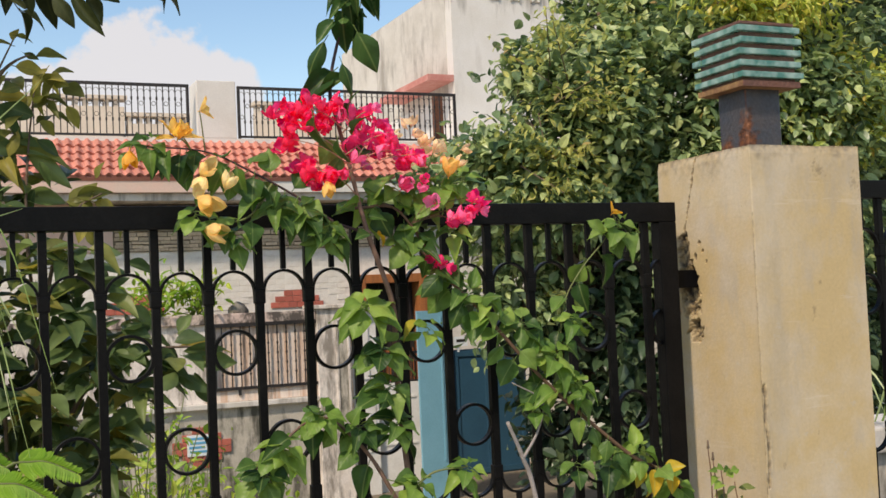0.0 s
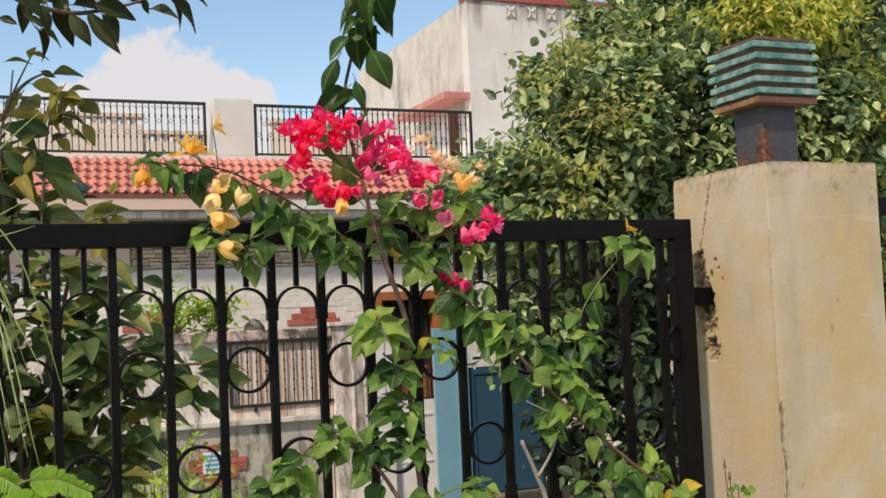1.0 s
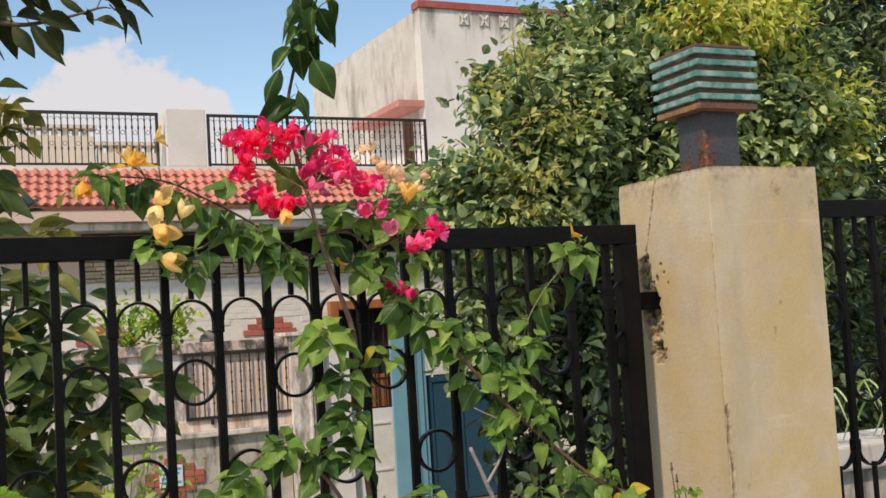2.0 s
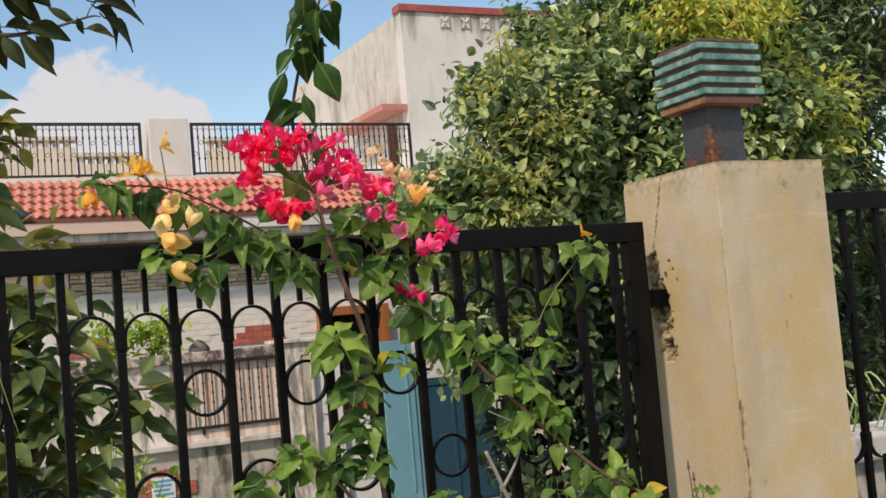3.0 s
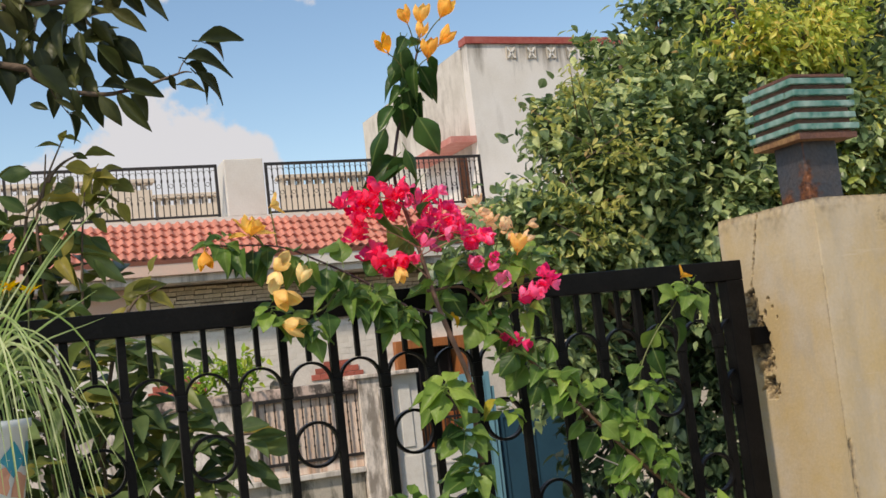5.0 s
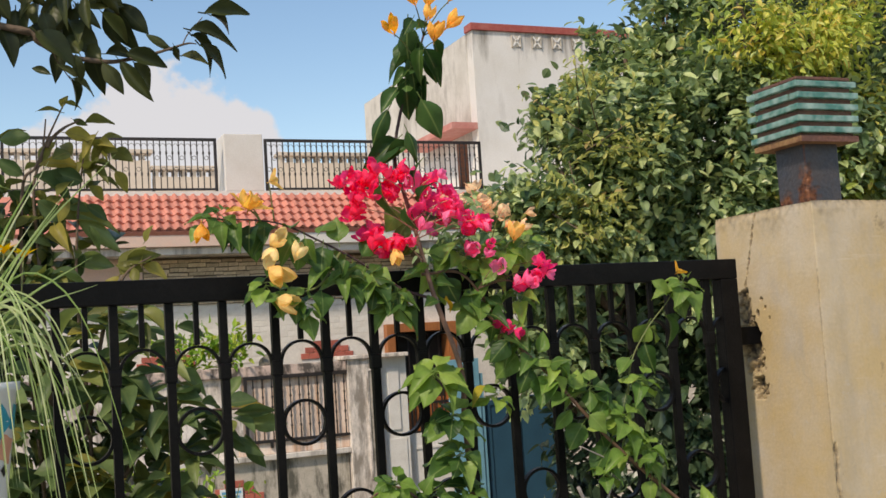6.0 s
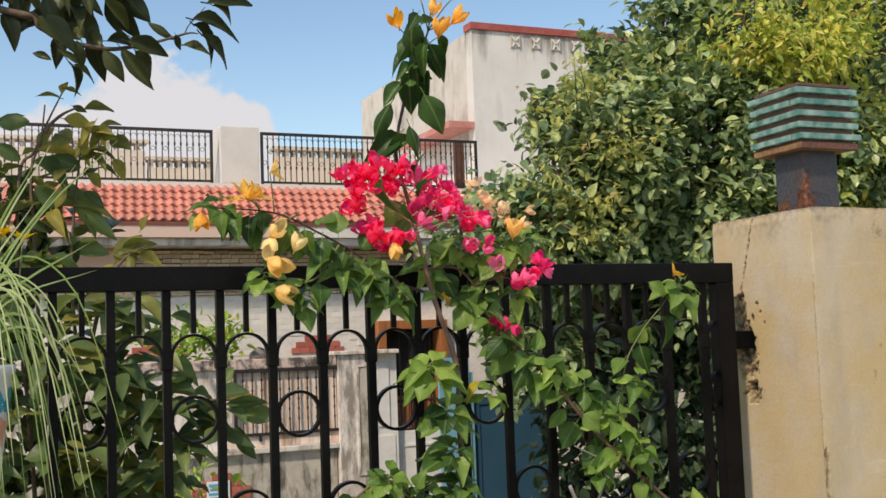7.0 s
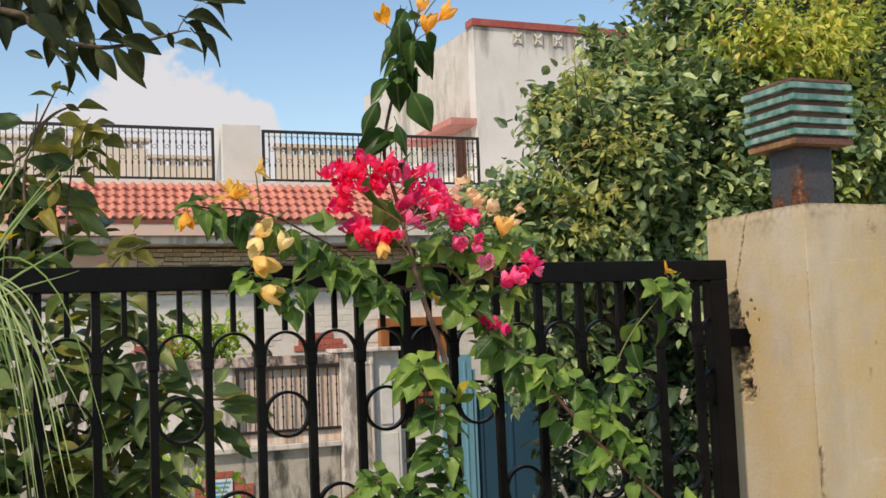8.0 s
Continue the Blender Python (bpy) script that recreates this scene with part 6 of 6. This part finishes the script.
    # whorls of long leaves that spread sideways from the twigs, tier over tier
    for c, n in (((-0.62, 3.65, 2.12), 9), ((-0.3, 3.6, 2.12), 9), ((-0.66, 3.65, 1.92), 9), ((-0.42, 3.6, 1.95), 9), ((-0.17, 3.6, 1.98), 7), ((-0.55, 3.6, 1.76), 10), ((-0.28, 3.58, 1.8), 7), ((-0.04, 3.6, 1.83), 7),
                 ((-0.68, 3.65, 1.6), 9), ((-0.42, 3.58, 1.6), 10), ((-0.16, 3.58, 1.66), 8), ((-0.58, 3.6, 1.42), 9), ((-0.3, 3.58, 1.42), 9), ((0.1, 3.62, 1.74), 6), ((-0.46, 3.62, 1.22), 9), ((-0.2, 3.6, 1.3), 6),
                 ((-0.7, 3.7, 2.4), 8), ((-0.72, 3.7, 2.65), 8), ((-0.5, 3.72, 2.28), 7), ((-0.12, 3.6, 1.5), 8), ((-0.02, 3.62, 1.58), 5), ((-0.14, 3.6, 1.36), 7), ((-0.3, 3.6, 1.55), 8), ((-0.05, 3.62, 1.42), 5), ((-0.18, 3.62, 2.1), 5), ((-0.24, 3.6, 1.9), 6), ((-0.02, 3.6, 1.68), 6), ((-0.14, 3.6, 1.76), 6), ((0.12, 3.62, 1.66), 5)):
        turn = rng.uniform(0, 6)
        for i in range(n + 2):
            a = turn + i * 2.4
            kind = olive_leaves if rng.random() < 0.14 else bush_leaves
            along = Vector((math.cos(a), 0.7 * math.sin(a) - 0.15, rng.uniform(-0.3, 0.3)))
            at = Vector(c) + Vector((rng.gauss(0, 0.03), rng.gauss(0, 0.03), rng.gauss(0, 0.035)))
            piece("leaf", rng.choice(kind), aim(at, along, Vector((rng.uniform(-0.4, 0.2), -0.45, 0.85)) + Vector((rng.uniform(-0.3, 0.3), rng.uniform(-0.3, 0.3), 0)), rng.uniform(0.1, 0.165)), g)
    # Fill of darker-coloured leaves that gives the bush a shaded inside.
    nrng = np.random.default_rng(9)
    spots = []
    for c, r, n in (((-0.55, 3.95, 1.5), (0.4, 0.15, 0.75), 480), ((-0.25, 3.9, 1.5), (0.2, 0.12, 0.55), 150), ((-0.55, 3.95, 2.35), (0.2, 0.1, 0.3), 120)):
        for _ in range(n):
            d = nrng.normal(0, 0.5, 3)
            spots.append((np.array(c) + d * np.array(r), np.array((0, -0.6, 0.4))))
    scatter_leaves("inner_foliage", g, bush_inner_shade, spots, 0.13, 0.5, nrng, 0.2)


broad_bush()


def overhanging_tree():
    rng = random.Random(21)
    g = thing("overhanging_tree", (-2.6, 3.9, YARD), "tree branch with broad leaves coloured dark as backlit, hanging in from the side", "tree")
    part("trunk", tube(bmesh.new(), curve_points([(-2.6, 3.9, -0.35), (-2.55, 3.9, 1.8), (-2.3, 3.85, 3.0), (-1.9, 3.8, 4.0)]), 0.14, 0.07, 10, 0.06, rng), bark, g, smooth=True)
    limb = curve_points([(-2.35, 3.86, 2.8), (-1.4, 3.7, 3.3), (-0.598, 3.6, 3.193), (-0.488, 3.6, 3.143), (-0.405, 3.6, 3.098), (-0.258, 3.6, 3.079), (-0.165, 3.6, 3.093), (-0.059, 3.6, 3.124), (0.044, 3.6, 3.161), (0.083, 3.6, 3.162)])
    part("limb", tube(bmesh.new(), limb, 0.017, 0.0022, 8, 0.05, rng), bark, g, smooth=True)
    part("twig", tube(bmesh.new(), curve_points([(0.03, 3.6, 3.155), (0.047, 3.6, 3.192), (0.079, 3.6, 3.23), (0.111, 3.6, 3.269)], 4), 0.003, 0.0018, 6), bark, g, smooth=True)
    part("twig", tube(bmesh.new(), curve_points([(-0.44, 3.6, 3.12), (-0.43, 3.6, 3.08), (-0.385, 3.6, 3.01)], 4), 0.003, 0.0018, 6), bark, g, smooth=True)
    other = curve_points([(-1.4, 3.7, 3.3), (-0.75, 3.62, 3.4), (-0.4, 3.6, 3.43), (-0.2, 3.6, 3.5), (-0.15, 3.6, 3.57)])
    part("limb", tube(bmesh.new(), other, 0.02, 0.004, 8, 0.05, rng), bark, g, smooth=True)
    end_leaves = ((0.107, 3.272, 0.299, 3.303), (0.138, 3.276, 0.250, 3.255), (0.051, 3.206, 0.221, 3.197), (0.060, 3.192, 0.198, 3.143), (0.086, 3.155, 0.229, 3.069),
                  (-0.005, 3.138, -0.077, 3.198), (-0.008, 3.147, 0.039, 3.090), (0.025, 3.122, 0.132, 3.100), (-0.191, 3.103, -0.029, 3.070), (-0.260, 3.101, -0.131, 3.127),
                  (-0.208, 3.075, -0.104, 2.920), (-0.151, 3.090, -0.069, 3.002), (-0.271, 3.071, -0.207, 2.973), (-0.277, 3.084, -0.341, 3.175), (-0.364, 3.094, -0.364, 3.002),
                  (-0.383, 3.012, -0.332, 2.920), (-0.378, 3.020, -0.289, 2.986), (-0.364, 3.011, -0.430, 3.052), (-0.351, 3.102, -0.395, 3.226), (-0.452, 3.023, -0.522, 3.060))
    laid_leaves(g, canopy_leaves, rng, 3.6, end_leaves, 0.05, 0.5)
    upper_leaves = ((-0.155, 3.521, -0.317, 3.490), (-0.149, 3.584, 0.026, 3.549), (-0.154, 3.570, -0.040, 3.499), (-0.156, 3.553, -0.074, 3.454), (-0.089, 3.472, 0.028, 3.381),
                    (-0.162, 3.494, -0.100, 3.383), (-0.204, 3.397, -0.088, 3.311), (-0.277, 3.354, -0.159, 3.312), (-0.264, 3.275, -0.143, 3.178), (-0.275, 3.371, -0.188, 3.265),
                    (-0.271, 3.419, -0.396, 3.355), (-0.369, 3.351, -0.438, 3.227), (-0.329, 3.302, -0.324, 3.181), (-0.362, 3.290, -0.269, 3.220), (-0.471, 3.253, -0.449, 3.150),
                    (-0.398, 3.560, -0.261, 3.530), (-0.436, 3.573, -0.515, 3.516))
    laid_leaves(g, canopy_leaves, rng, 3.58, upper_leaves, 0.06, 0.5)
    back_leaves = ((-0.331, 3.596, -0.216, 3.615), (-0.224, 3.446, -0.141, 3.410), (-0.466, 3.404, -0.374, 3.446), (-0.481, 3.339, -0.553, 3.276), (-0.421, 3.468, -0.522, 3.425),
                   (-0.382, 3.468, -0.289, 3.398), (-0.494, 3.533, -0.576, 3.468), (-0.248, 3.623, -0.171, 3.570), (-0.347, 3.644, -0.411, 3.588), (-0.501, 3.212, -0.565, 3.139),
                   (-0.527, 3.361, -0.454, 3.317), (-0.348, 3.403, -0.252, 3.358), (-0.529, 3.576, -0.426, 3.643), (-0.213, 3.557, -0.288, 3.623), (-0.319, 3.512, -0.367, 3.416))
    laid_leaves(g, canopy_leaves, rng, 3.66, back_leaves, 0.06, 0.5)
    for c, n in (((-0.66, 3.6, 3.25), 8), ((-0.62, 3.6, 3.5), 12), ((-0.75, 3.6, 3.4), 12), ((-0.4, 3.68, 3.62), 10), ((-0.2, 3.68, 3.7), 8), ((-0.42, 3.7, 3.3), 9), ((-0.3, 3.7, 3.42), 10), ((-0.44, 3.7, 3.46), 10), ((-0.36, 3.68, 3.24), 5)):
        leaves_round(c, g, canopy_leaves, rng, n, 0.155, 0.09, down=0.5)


overhanging_tree()


def strap(points, width, material):
    """A narrow grass-like leaf along a line."""
    line = curve_points(points, 5)
    bm = bmesh.new()
    rows = []
    for i, q in enumerate(line):
        t = i / (len(line) - 1)
        d = (line[min(i + 1, len(line) - 1)] - line[max(i - 1, 0)]).normalized()
        s = d.cross(Vector((0.35, 0.85, 0.2))).normalized()
        w = width * (0.5 + 0.5 * math.sin(min(1, t * 3) * math.pi / 2)) * (1 - t ** 3) + 0.0006
        nrm = s.cross(d)
        rows.append([bm.verts.new(q - s * w / 2), bm.verts.new(q - nrm * w * 0.18), bm.verts.new(q + s * w / 2)])
    for a, b in zip(rows, rows[1:]):
        bm.faces.new((a[0], a[1], b[1], b[0])), bm.faces.new((a[1], a[2], b[2], b[1]))
    return bm


def hanging_planter():
    rng = random.Random(31)
    cx, cy = -0.742, 1.785
    g = thing("hanging_pot", (cx, cy, 1.68), "white glazed pot with teal and peach blots hung on the gate", "pot")
    bm = bmesh.new()
    prof = [(0.0, 1.69), (0.055, 1.69), (0.06, 1.70), (0.084, 1.915), (0.091, 1.92), (0.091, 1.935), (0.082, 1.935), (0.076, 1.90), (0.0, 1.90)]
    rows = []
    for r, z in prof:
        rows.append([bm.verts.new((cx + r * math.cos(a * math.tau / 32), cy + r * math.sin(a * math.tau / 32), z)) for a in range(32)] if r else [bm.verts.new((cx, cy, z))])
    for a, b in zip(rows, rows[1:]):
        for k in range(32):
            q = [a[k % len(a)], a[(k + 1) % len(a)], b[(k + 1) % len(b)], b[k % len(b)]]
            bm.faces.new(list(dict.fromkeys(q)))
    part("bowl", bm, pot_white, g, smooth=True)
    for name, mat, n, size in (("teal_blot", pot_teal, 9, 0.024), ("peach_blot", pot_peach, 7, 0.024), ("black_blot", pot_black, 9, 0.009)):
        for i in range(n):
            a = i * math.tau / n + rng.uniform(-0.2, 0.2) + (0.35 if mat is pot_peach else 0)
            z = {"teal_blot": (1.87, 1.755)[i % 2], "peach_blot": 1.812, "black_blot": (1.87, 1.812, 1.755)[i % 3]}[name] + rng.uniform(-0.012, 0.012)
            bm = bmesh.new()
            pts = []
            lift = 0.0012 if mat is not pot_black else 0.0022
            for k in range(12):
                b = k * math.tau / 12
                rr = size * (1 + 0.25 * math.sin(k * 2.1 + i))
                zz = z + rr * math.sin(b) * 1.2
                aa = a + rr * math.cos(b) / 0.075
                R = 0.06 + (zz - 1.70) / 0.215 * 0.024 + lift
                pts.append(bm.verts.new((cx + R * math.cos(aa), cy + R * math.sin(aa), zz)))
            R = 0.06 + (z - 1.70) / 0.215 * 0.024 + lift
            mid = bm.verts.new((cx + R * math.cos(a), cy + R * math.sin(a), z))
            for k in range(12):
                bm.faces.new((mid, pts[k], pts[(k + 1) % 12]))
            part("blot", bm, mat, g)
    part("hook", tube(bmesh.new(), curve_points([(cx, cy + 0.088, 1.925), (cx, cy + 0.0895, 2.05), (cx, cy + 0.09, 2.14), (cx, cy + 0.115, 2.144), (cx, cy + 0.14, 2.12)], 4), 0.0022, 0.0022, 6), rust_steel, g, smooth=True)
    cx -= 0.03
    p = thing("strap_leaved_plant", (cx, cy, 1.90), "arching thin pale-leaved plant with yellow flowers in the pot", "plant")
    for i in range(125):
        a = rng.uniform(0, math.tau)
        reach, high = rng.uniform(0.06, 0.34), rng.uniform(0.12, 0.3)
        fall = rng.uniform(0.1, 0.55)
        c, s = math.cos(a), math.sin(a) * 0.6 - 0.25
        o = Vector((cx + c * 0.03, cy + s * 0.03, 1.902))
        e = Vector((cx + c * reach, min(cy + s * reach, 1.86), 1.9 + high - fall))
        k = o.lerp(e, 0.45)
        k.z = 1.9 + high
        q1, q2 = o.lerp(e, 0.28), o.lerp(e, 0.68)
        q1.z, q2.z = 1.9 + high * 0.8, 1.9 + high * 0.85 - fall * 0.18
        part("strap_leaf", strap([o, q1, q2, e], rng.uniform(0.003, 0.0055), strap_leaf), strap_leaf, p, smooth=True)
    for ex, ez in ((-0.454, 2.39), (-0.584, 2.38), (-0.615, 2.338), (-0.541, 2.329), (-0.509, 2.177), (-0.563, 2.293), (-0.68, 2.3), (-0.5, 2.12), (-0.62, 2.25)):
        o = Vector((cx + rng.uniform(-0.03, 0.03), cy - 0.02, 1.902))
        e = Vector((ex, rng.uniform(1.68, 1.78), ez))
        k = o.lerp(e, 0.5) + Vector((-0.02, 0, rng.uniform(0.01, 0.05)))
        part("strap_leaf", strap([o, k, e], rng.uniform(0.004, 0.006), strap_leaf), strap_leaf, p, smooth=True)
    for x, y, z in ((-0.675, 1.77, 2.192), (-0.638, 1.77, 2.181), (-0.70, 1.75, 2.18)):
        part("flower_stalk", tube(bmesh.new(), curve_points([(cx + 0.02, cy, 1.902), (x - 0.02, y, 2.05), (x, y, z)], 4), 0.002, 0.0015, 5), green_stem, p, smooth=True)
        fl = leaf_mesh("petal", yellow_flower_mat, 0.034, 0.014, fold=0.5, curl=0.3)
        for k in range(6):
            a = k * math.tau / 6
            piece("petal", fl, aim((x, y, z), (math.cos(a) * 0.7, math.sin(a) * 0.7, 0.9), (-math.cos(a), -math.sin(a), 0.7), 1.0), p)


yellow_flower_mat = leaf_material("yellow_petal", [(0.0, (0.85, 0.5, 0.01)), (1.0, (0.85, 0.58, 0.02))], 0.3, 0.5, "object", False)
hanging_planter()


def fern():
    rng = random.Random(41)
    g = thing("feathery_shrub", (-0.62, 1.7, 0), "low shrub with bright green feathery leaflets", "plant")
    leaflet = leaf_mesh("leaflet", fern_leaf, 1.0, 0.42, fold=0.2, curl=0.15, rows=4)
    for pts in ([(-0.62, 1.7, 0), (-0.64, 1.7, 1.2), (-0.57, 1.72, 1.56), (-0.49, 1.72, 1.61), (-0.405, 1.72, 1.575)], [(-0.62, 1.7, 0), (-0.68, 1.7, 1.2), (-0.63, 1.7, 1.53), (-0.54, 1.69, 1.575), (-0.46, 1.69, 1.53)],
                [(-0.62, 1.7, 0), (-0.72, 1.7, 1.2), (-0.68, 1.72, 1.6), (-0.6, 1.72, 1.63), (-0.54, 1.72, 1.6)]):
        line = curve_points(pts)
        part("stalk", tube(bmesh.new(), line, 0.005, 0.0012, 6), green_stem, g, smooth=True)
        n = 22
        for i in range(n):
            t = 0.66 + 0.34 * i / n
            f = t * (len(line) - 1)
            k = min(int(f), len(line) - 2)
            p, d = line[k].lerp(line[k + 1], f - k), (line[k + 1] - line[k]).normalized()
            for s in (-1, 1):
                o = d.cross(Vector((0.2, -0.7, 0.7))).normalized() * s
                piece("leaflet", leaflet, aim(p, o + d * 0.5, (0.0, -0.6, 0.8), 0.042 * (1.15 - 0.6 * i / n) * rng.uniform(0.85, 1.1)), g)


fern()


# light herbs on and before the boundary wall, weeds in the yard
def herb(at, width, high, count, size, seed, label):
    rng = np.random.default_rng(seed)
    g = thing("garden_herb", at, label, "plant", "light green garden herbs")
    spots = []
    bm = bmesh.new()
    for _ in range(max(3, count // 16)):
        tip = np.array(at) + np.array((rng.normal(0, width * 0.5), rng.normal(0, width * 0.3), high * rng.uniform(0.5, 1.0)))
        tube(bm, [Vector(at) + Vector((rng.normal(0, width * 0.15), 0, 0)), Vector((np.array(at) + tip) / 2), Vector(tip)], 0.008, 0.003, 4)
        for _ in range(16):
            t = rng.uniform(0.35, 1.05)
            q = np.array(at) + (tip - np.array(at)) * t + rng.normal(0, size * 0.7, 3)
            q[2] = max(q[2], at[2] + 0.02)
            spots.append((q, rng.normal(0, 0.4, 3) + np.array((0, -0.5, 0.4))))
    tagged(part("stalk_growth", bm, green_stem, g), kind="stuff")
    scatter_leaves("foliage", g, small_herb, spots, size, 0.4, rng, 0.2)


herb((1.86, 11.8, 1.835), 0.4, 0.42, 150, 0.12, 1, "light green potted herb on the wall coping")
herb((1.4, 11.8, 1.835), 0.5, 0.46, 190, 0.13, 2, "light green potted herb on the wall coping")
for k, (x, y, w, h, n) in enumerate(((0.3, 6.4, 0.5, 1.5, 130), (0.75, 8.6, 0.6, 1.5, 120), (1.2, 10.9, 0.6, 1.0, 110), (2.2, 10.8, 0.5, 0.3, 60), (1.75, 11.2, 0.35, 0.75, 80))):
    herb((x, y, YARD), w, h + 0.25, n, 0.12, 20 + k, "light green weedy herb in the yard")

# weed before the pillar's foot
weed = thing("weed", (1.1, 1.62, 0), "thin weed with dark buds and small reddish leaves by the pillar", "plant")
rng_w = random.Random(91)
for x, z, meshes in ((1.075, 1.5, None), (1.088, 1.47, None), (1.15, 1.41, bush_leaves), (1.11, 1.45, young_leaves)):
    line = curve_points([(1.1, 1.62, 0.0), (1.09 + rng_w.uniform(-0.02, 0.02), 1.62, 0.9), (x + 0.005, 1.62, z - 0.12), (x, 1.62, z)])
    part("stem", tube(bmesh.new(), line, 0.003, 0.0014, 5), red_stem, weed, smooth=True)
    if meshes:
        leaves_on(line, weed, meshes, rng_w, 7, 0.03, 0.86, 1.0)
    else:
        part("bud", tube(bmesh.new(), [line[-1], line[-1] + Vector((0, 0, 0.008)), line[-1] + Vector((0, 0, 0.02))], 0.004, 0.002, 6), bark, weed, smooth=True)

# low planter behind the fence beside the pillar
planter = thing("planter", (3.3, 3.2, YARD), "white cement planter with grass beside the fence", "planter")
part("rim", blocks((2.9, 4.2, 3.03, 3.42, 1.15, 1.26), bevel=0.012), old_white, planter)
part("trough", blocks((2.94, 4.16, 3.07, 3.38, YARD, 1.149)), grimy, planter)
rng_p = random.Random(51)
grass = thing("planter_grass", (3.4, 3.2, 1.26), "tufts of pale grass in the planter", "plant")
for i in range(26):
    x = rng_p.uniform(2.95, 4.0)
    e = Vector((x + rng_p.uniform(-0.25, 0.15), 3.0 - rng_p.uniform(0, 0.15), 1.26 + rng_p.uniform(-0.1, 0.2)))
    o = Vector((x, 3.2, 1.25))
    k = o.lerp(e, 0.5) + Vector((0, 0, 0.2))
    part("strap_leaf", strap([o, k, e], 0.012, strap_leaf), strap_leaf, grass, smooth=True)

# ---- pieces: roof tiles and wall bricks ----
tile = tile_mesh()
slope = Vector((0, 0.70, 0.53)).normalized()
rng_t = random.Random(61)
for r in range(5):
    for c in range(55):
        x = 0.15 + c * 0.112
        p = Vector((x + 0.018 * r, 12.29, 3.46)) + slope * (r * 0.165)
        m = Matrix.Translation(p) @ Matrix.Rotation(math.atan2(0.53, 0.70) - 0.17 + rng_t.uniform(-0.015, 0.015), 4, "X") @ Matrix.Rotation(rng_t.uniform(-0.012, 0.012), 4, "Z")
        piece("roof_tile", tile, m, awning)

wall_ob = next(o for o in house.children if o.name == "wall")


def brick_mesh(name, material, w, h):
    return mesh_from(blocks((0.002, w - 0.002, -0.009, 0.002, 0.002, h - 0.002), bevel=0.003), name, material)


BW, BH = 0.225, 0.072
plain_brick, painted_brick, ledge_stone = brick_mesh("brick", white_brick, BW, BH), brick_mesh("brick", red_brick, BW / 2, BH), brick_mesh("ledge_stone", slate, 0.3, 0.062)
rng_b = random.Random(71)
# stepped red diamonds
reds = set()
for cx, z0 in ((3.29, 1.87), (1.33, 1.87)):
    for r, half in enumerate((0.36, 0.26, 0.15)):
        z = z0 + r * BH
        n = max(2, round(2 * half / (BW / 2)))
        for i in range(n):
            x = cx + (i - n / 2) * BW / 2
            piece("brick", painted_brick, Matrix.Translation((x, 12.812, z)), wall_ob)
            reds.add((round(z, 3), round(x, 3)))
count = 0
for r in range(10):
    z = 1.87 + r * BH
    for c in range(22):
        x = -0.35 + c * BW + (BW / 2 if r % 2 else 0)
        if x + BW > 4.04 or (r < 3 and (abs(x + BW / 2 - 3.29) < 0.62 - r * 0.1 or abs(x + BW / 2 - 1.33) < 0.62 - r * 0.1)):
            continue
        piece("brick", plain_brick, Matrix.Translation((x, 12.823 + rng_b.uniform(-0.002, 0.002), z)) @ Matrix.Rotation(rng_b.uniform(-0.01, 0.01), 4, "Y"), wall_ob)
z = 2.603
while z < 3.12:
    high = rng_b.uniform(0.032, 0.058)
    x = 1.106 + rng_b.uniform(0, 0.03)
    while x < 4.45:
        s = rng_b.uniform(0.22, 0.8)
        piece("ledge_stone", ledge_stone, Matrix.Translation((x, 12.804 + rng_b.uniform(-0.014, 0.002), z + rng_b.uniform(-0.004, 0.004))) @ Matrix.Rotation(rng_b.uniform(-0.035, 0.035), 4, "Y") @ Matrix.Diagonal((s, 1.6, high / 0.062 * rng_b.uniform(0.78, 1.0), 1)), wall_ob)
        x += 0.3 * s + rng_b.uniform(0.001, 0.01)
    z += high + 0.003
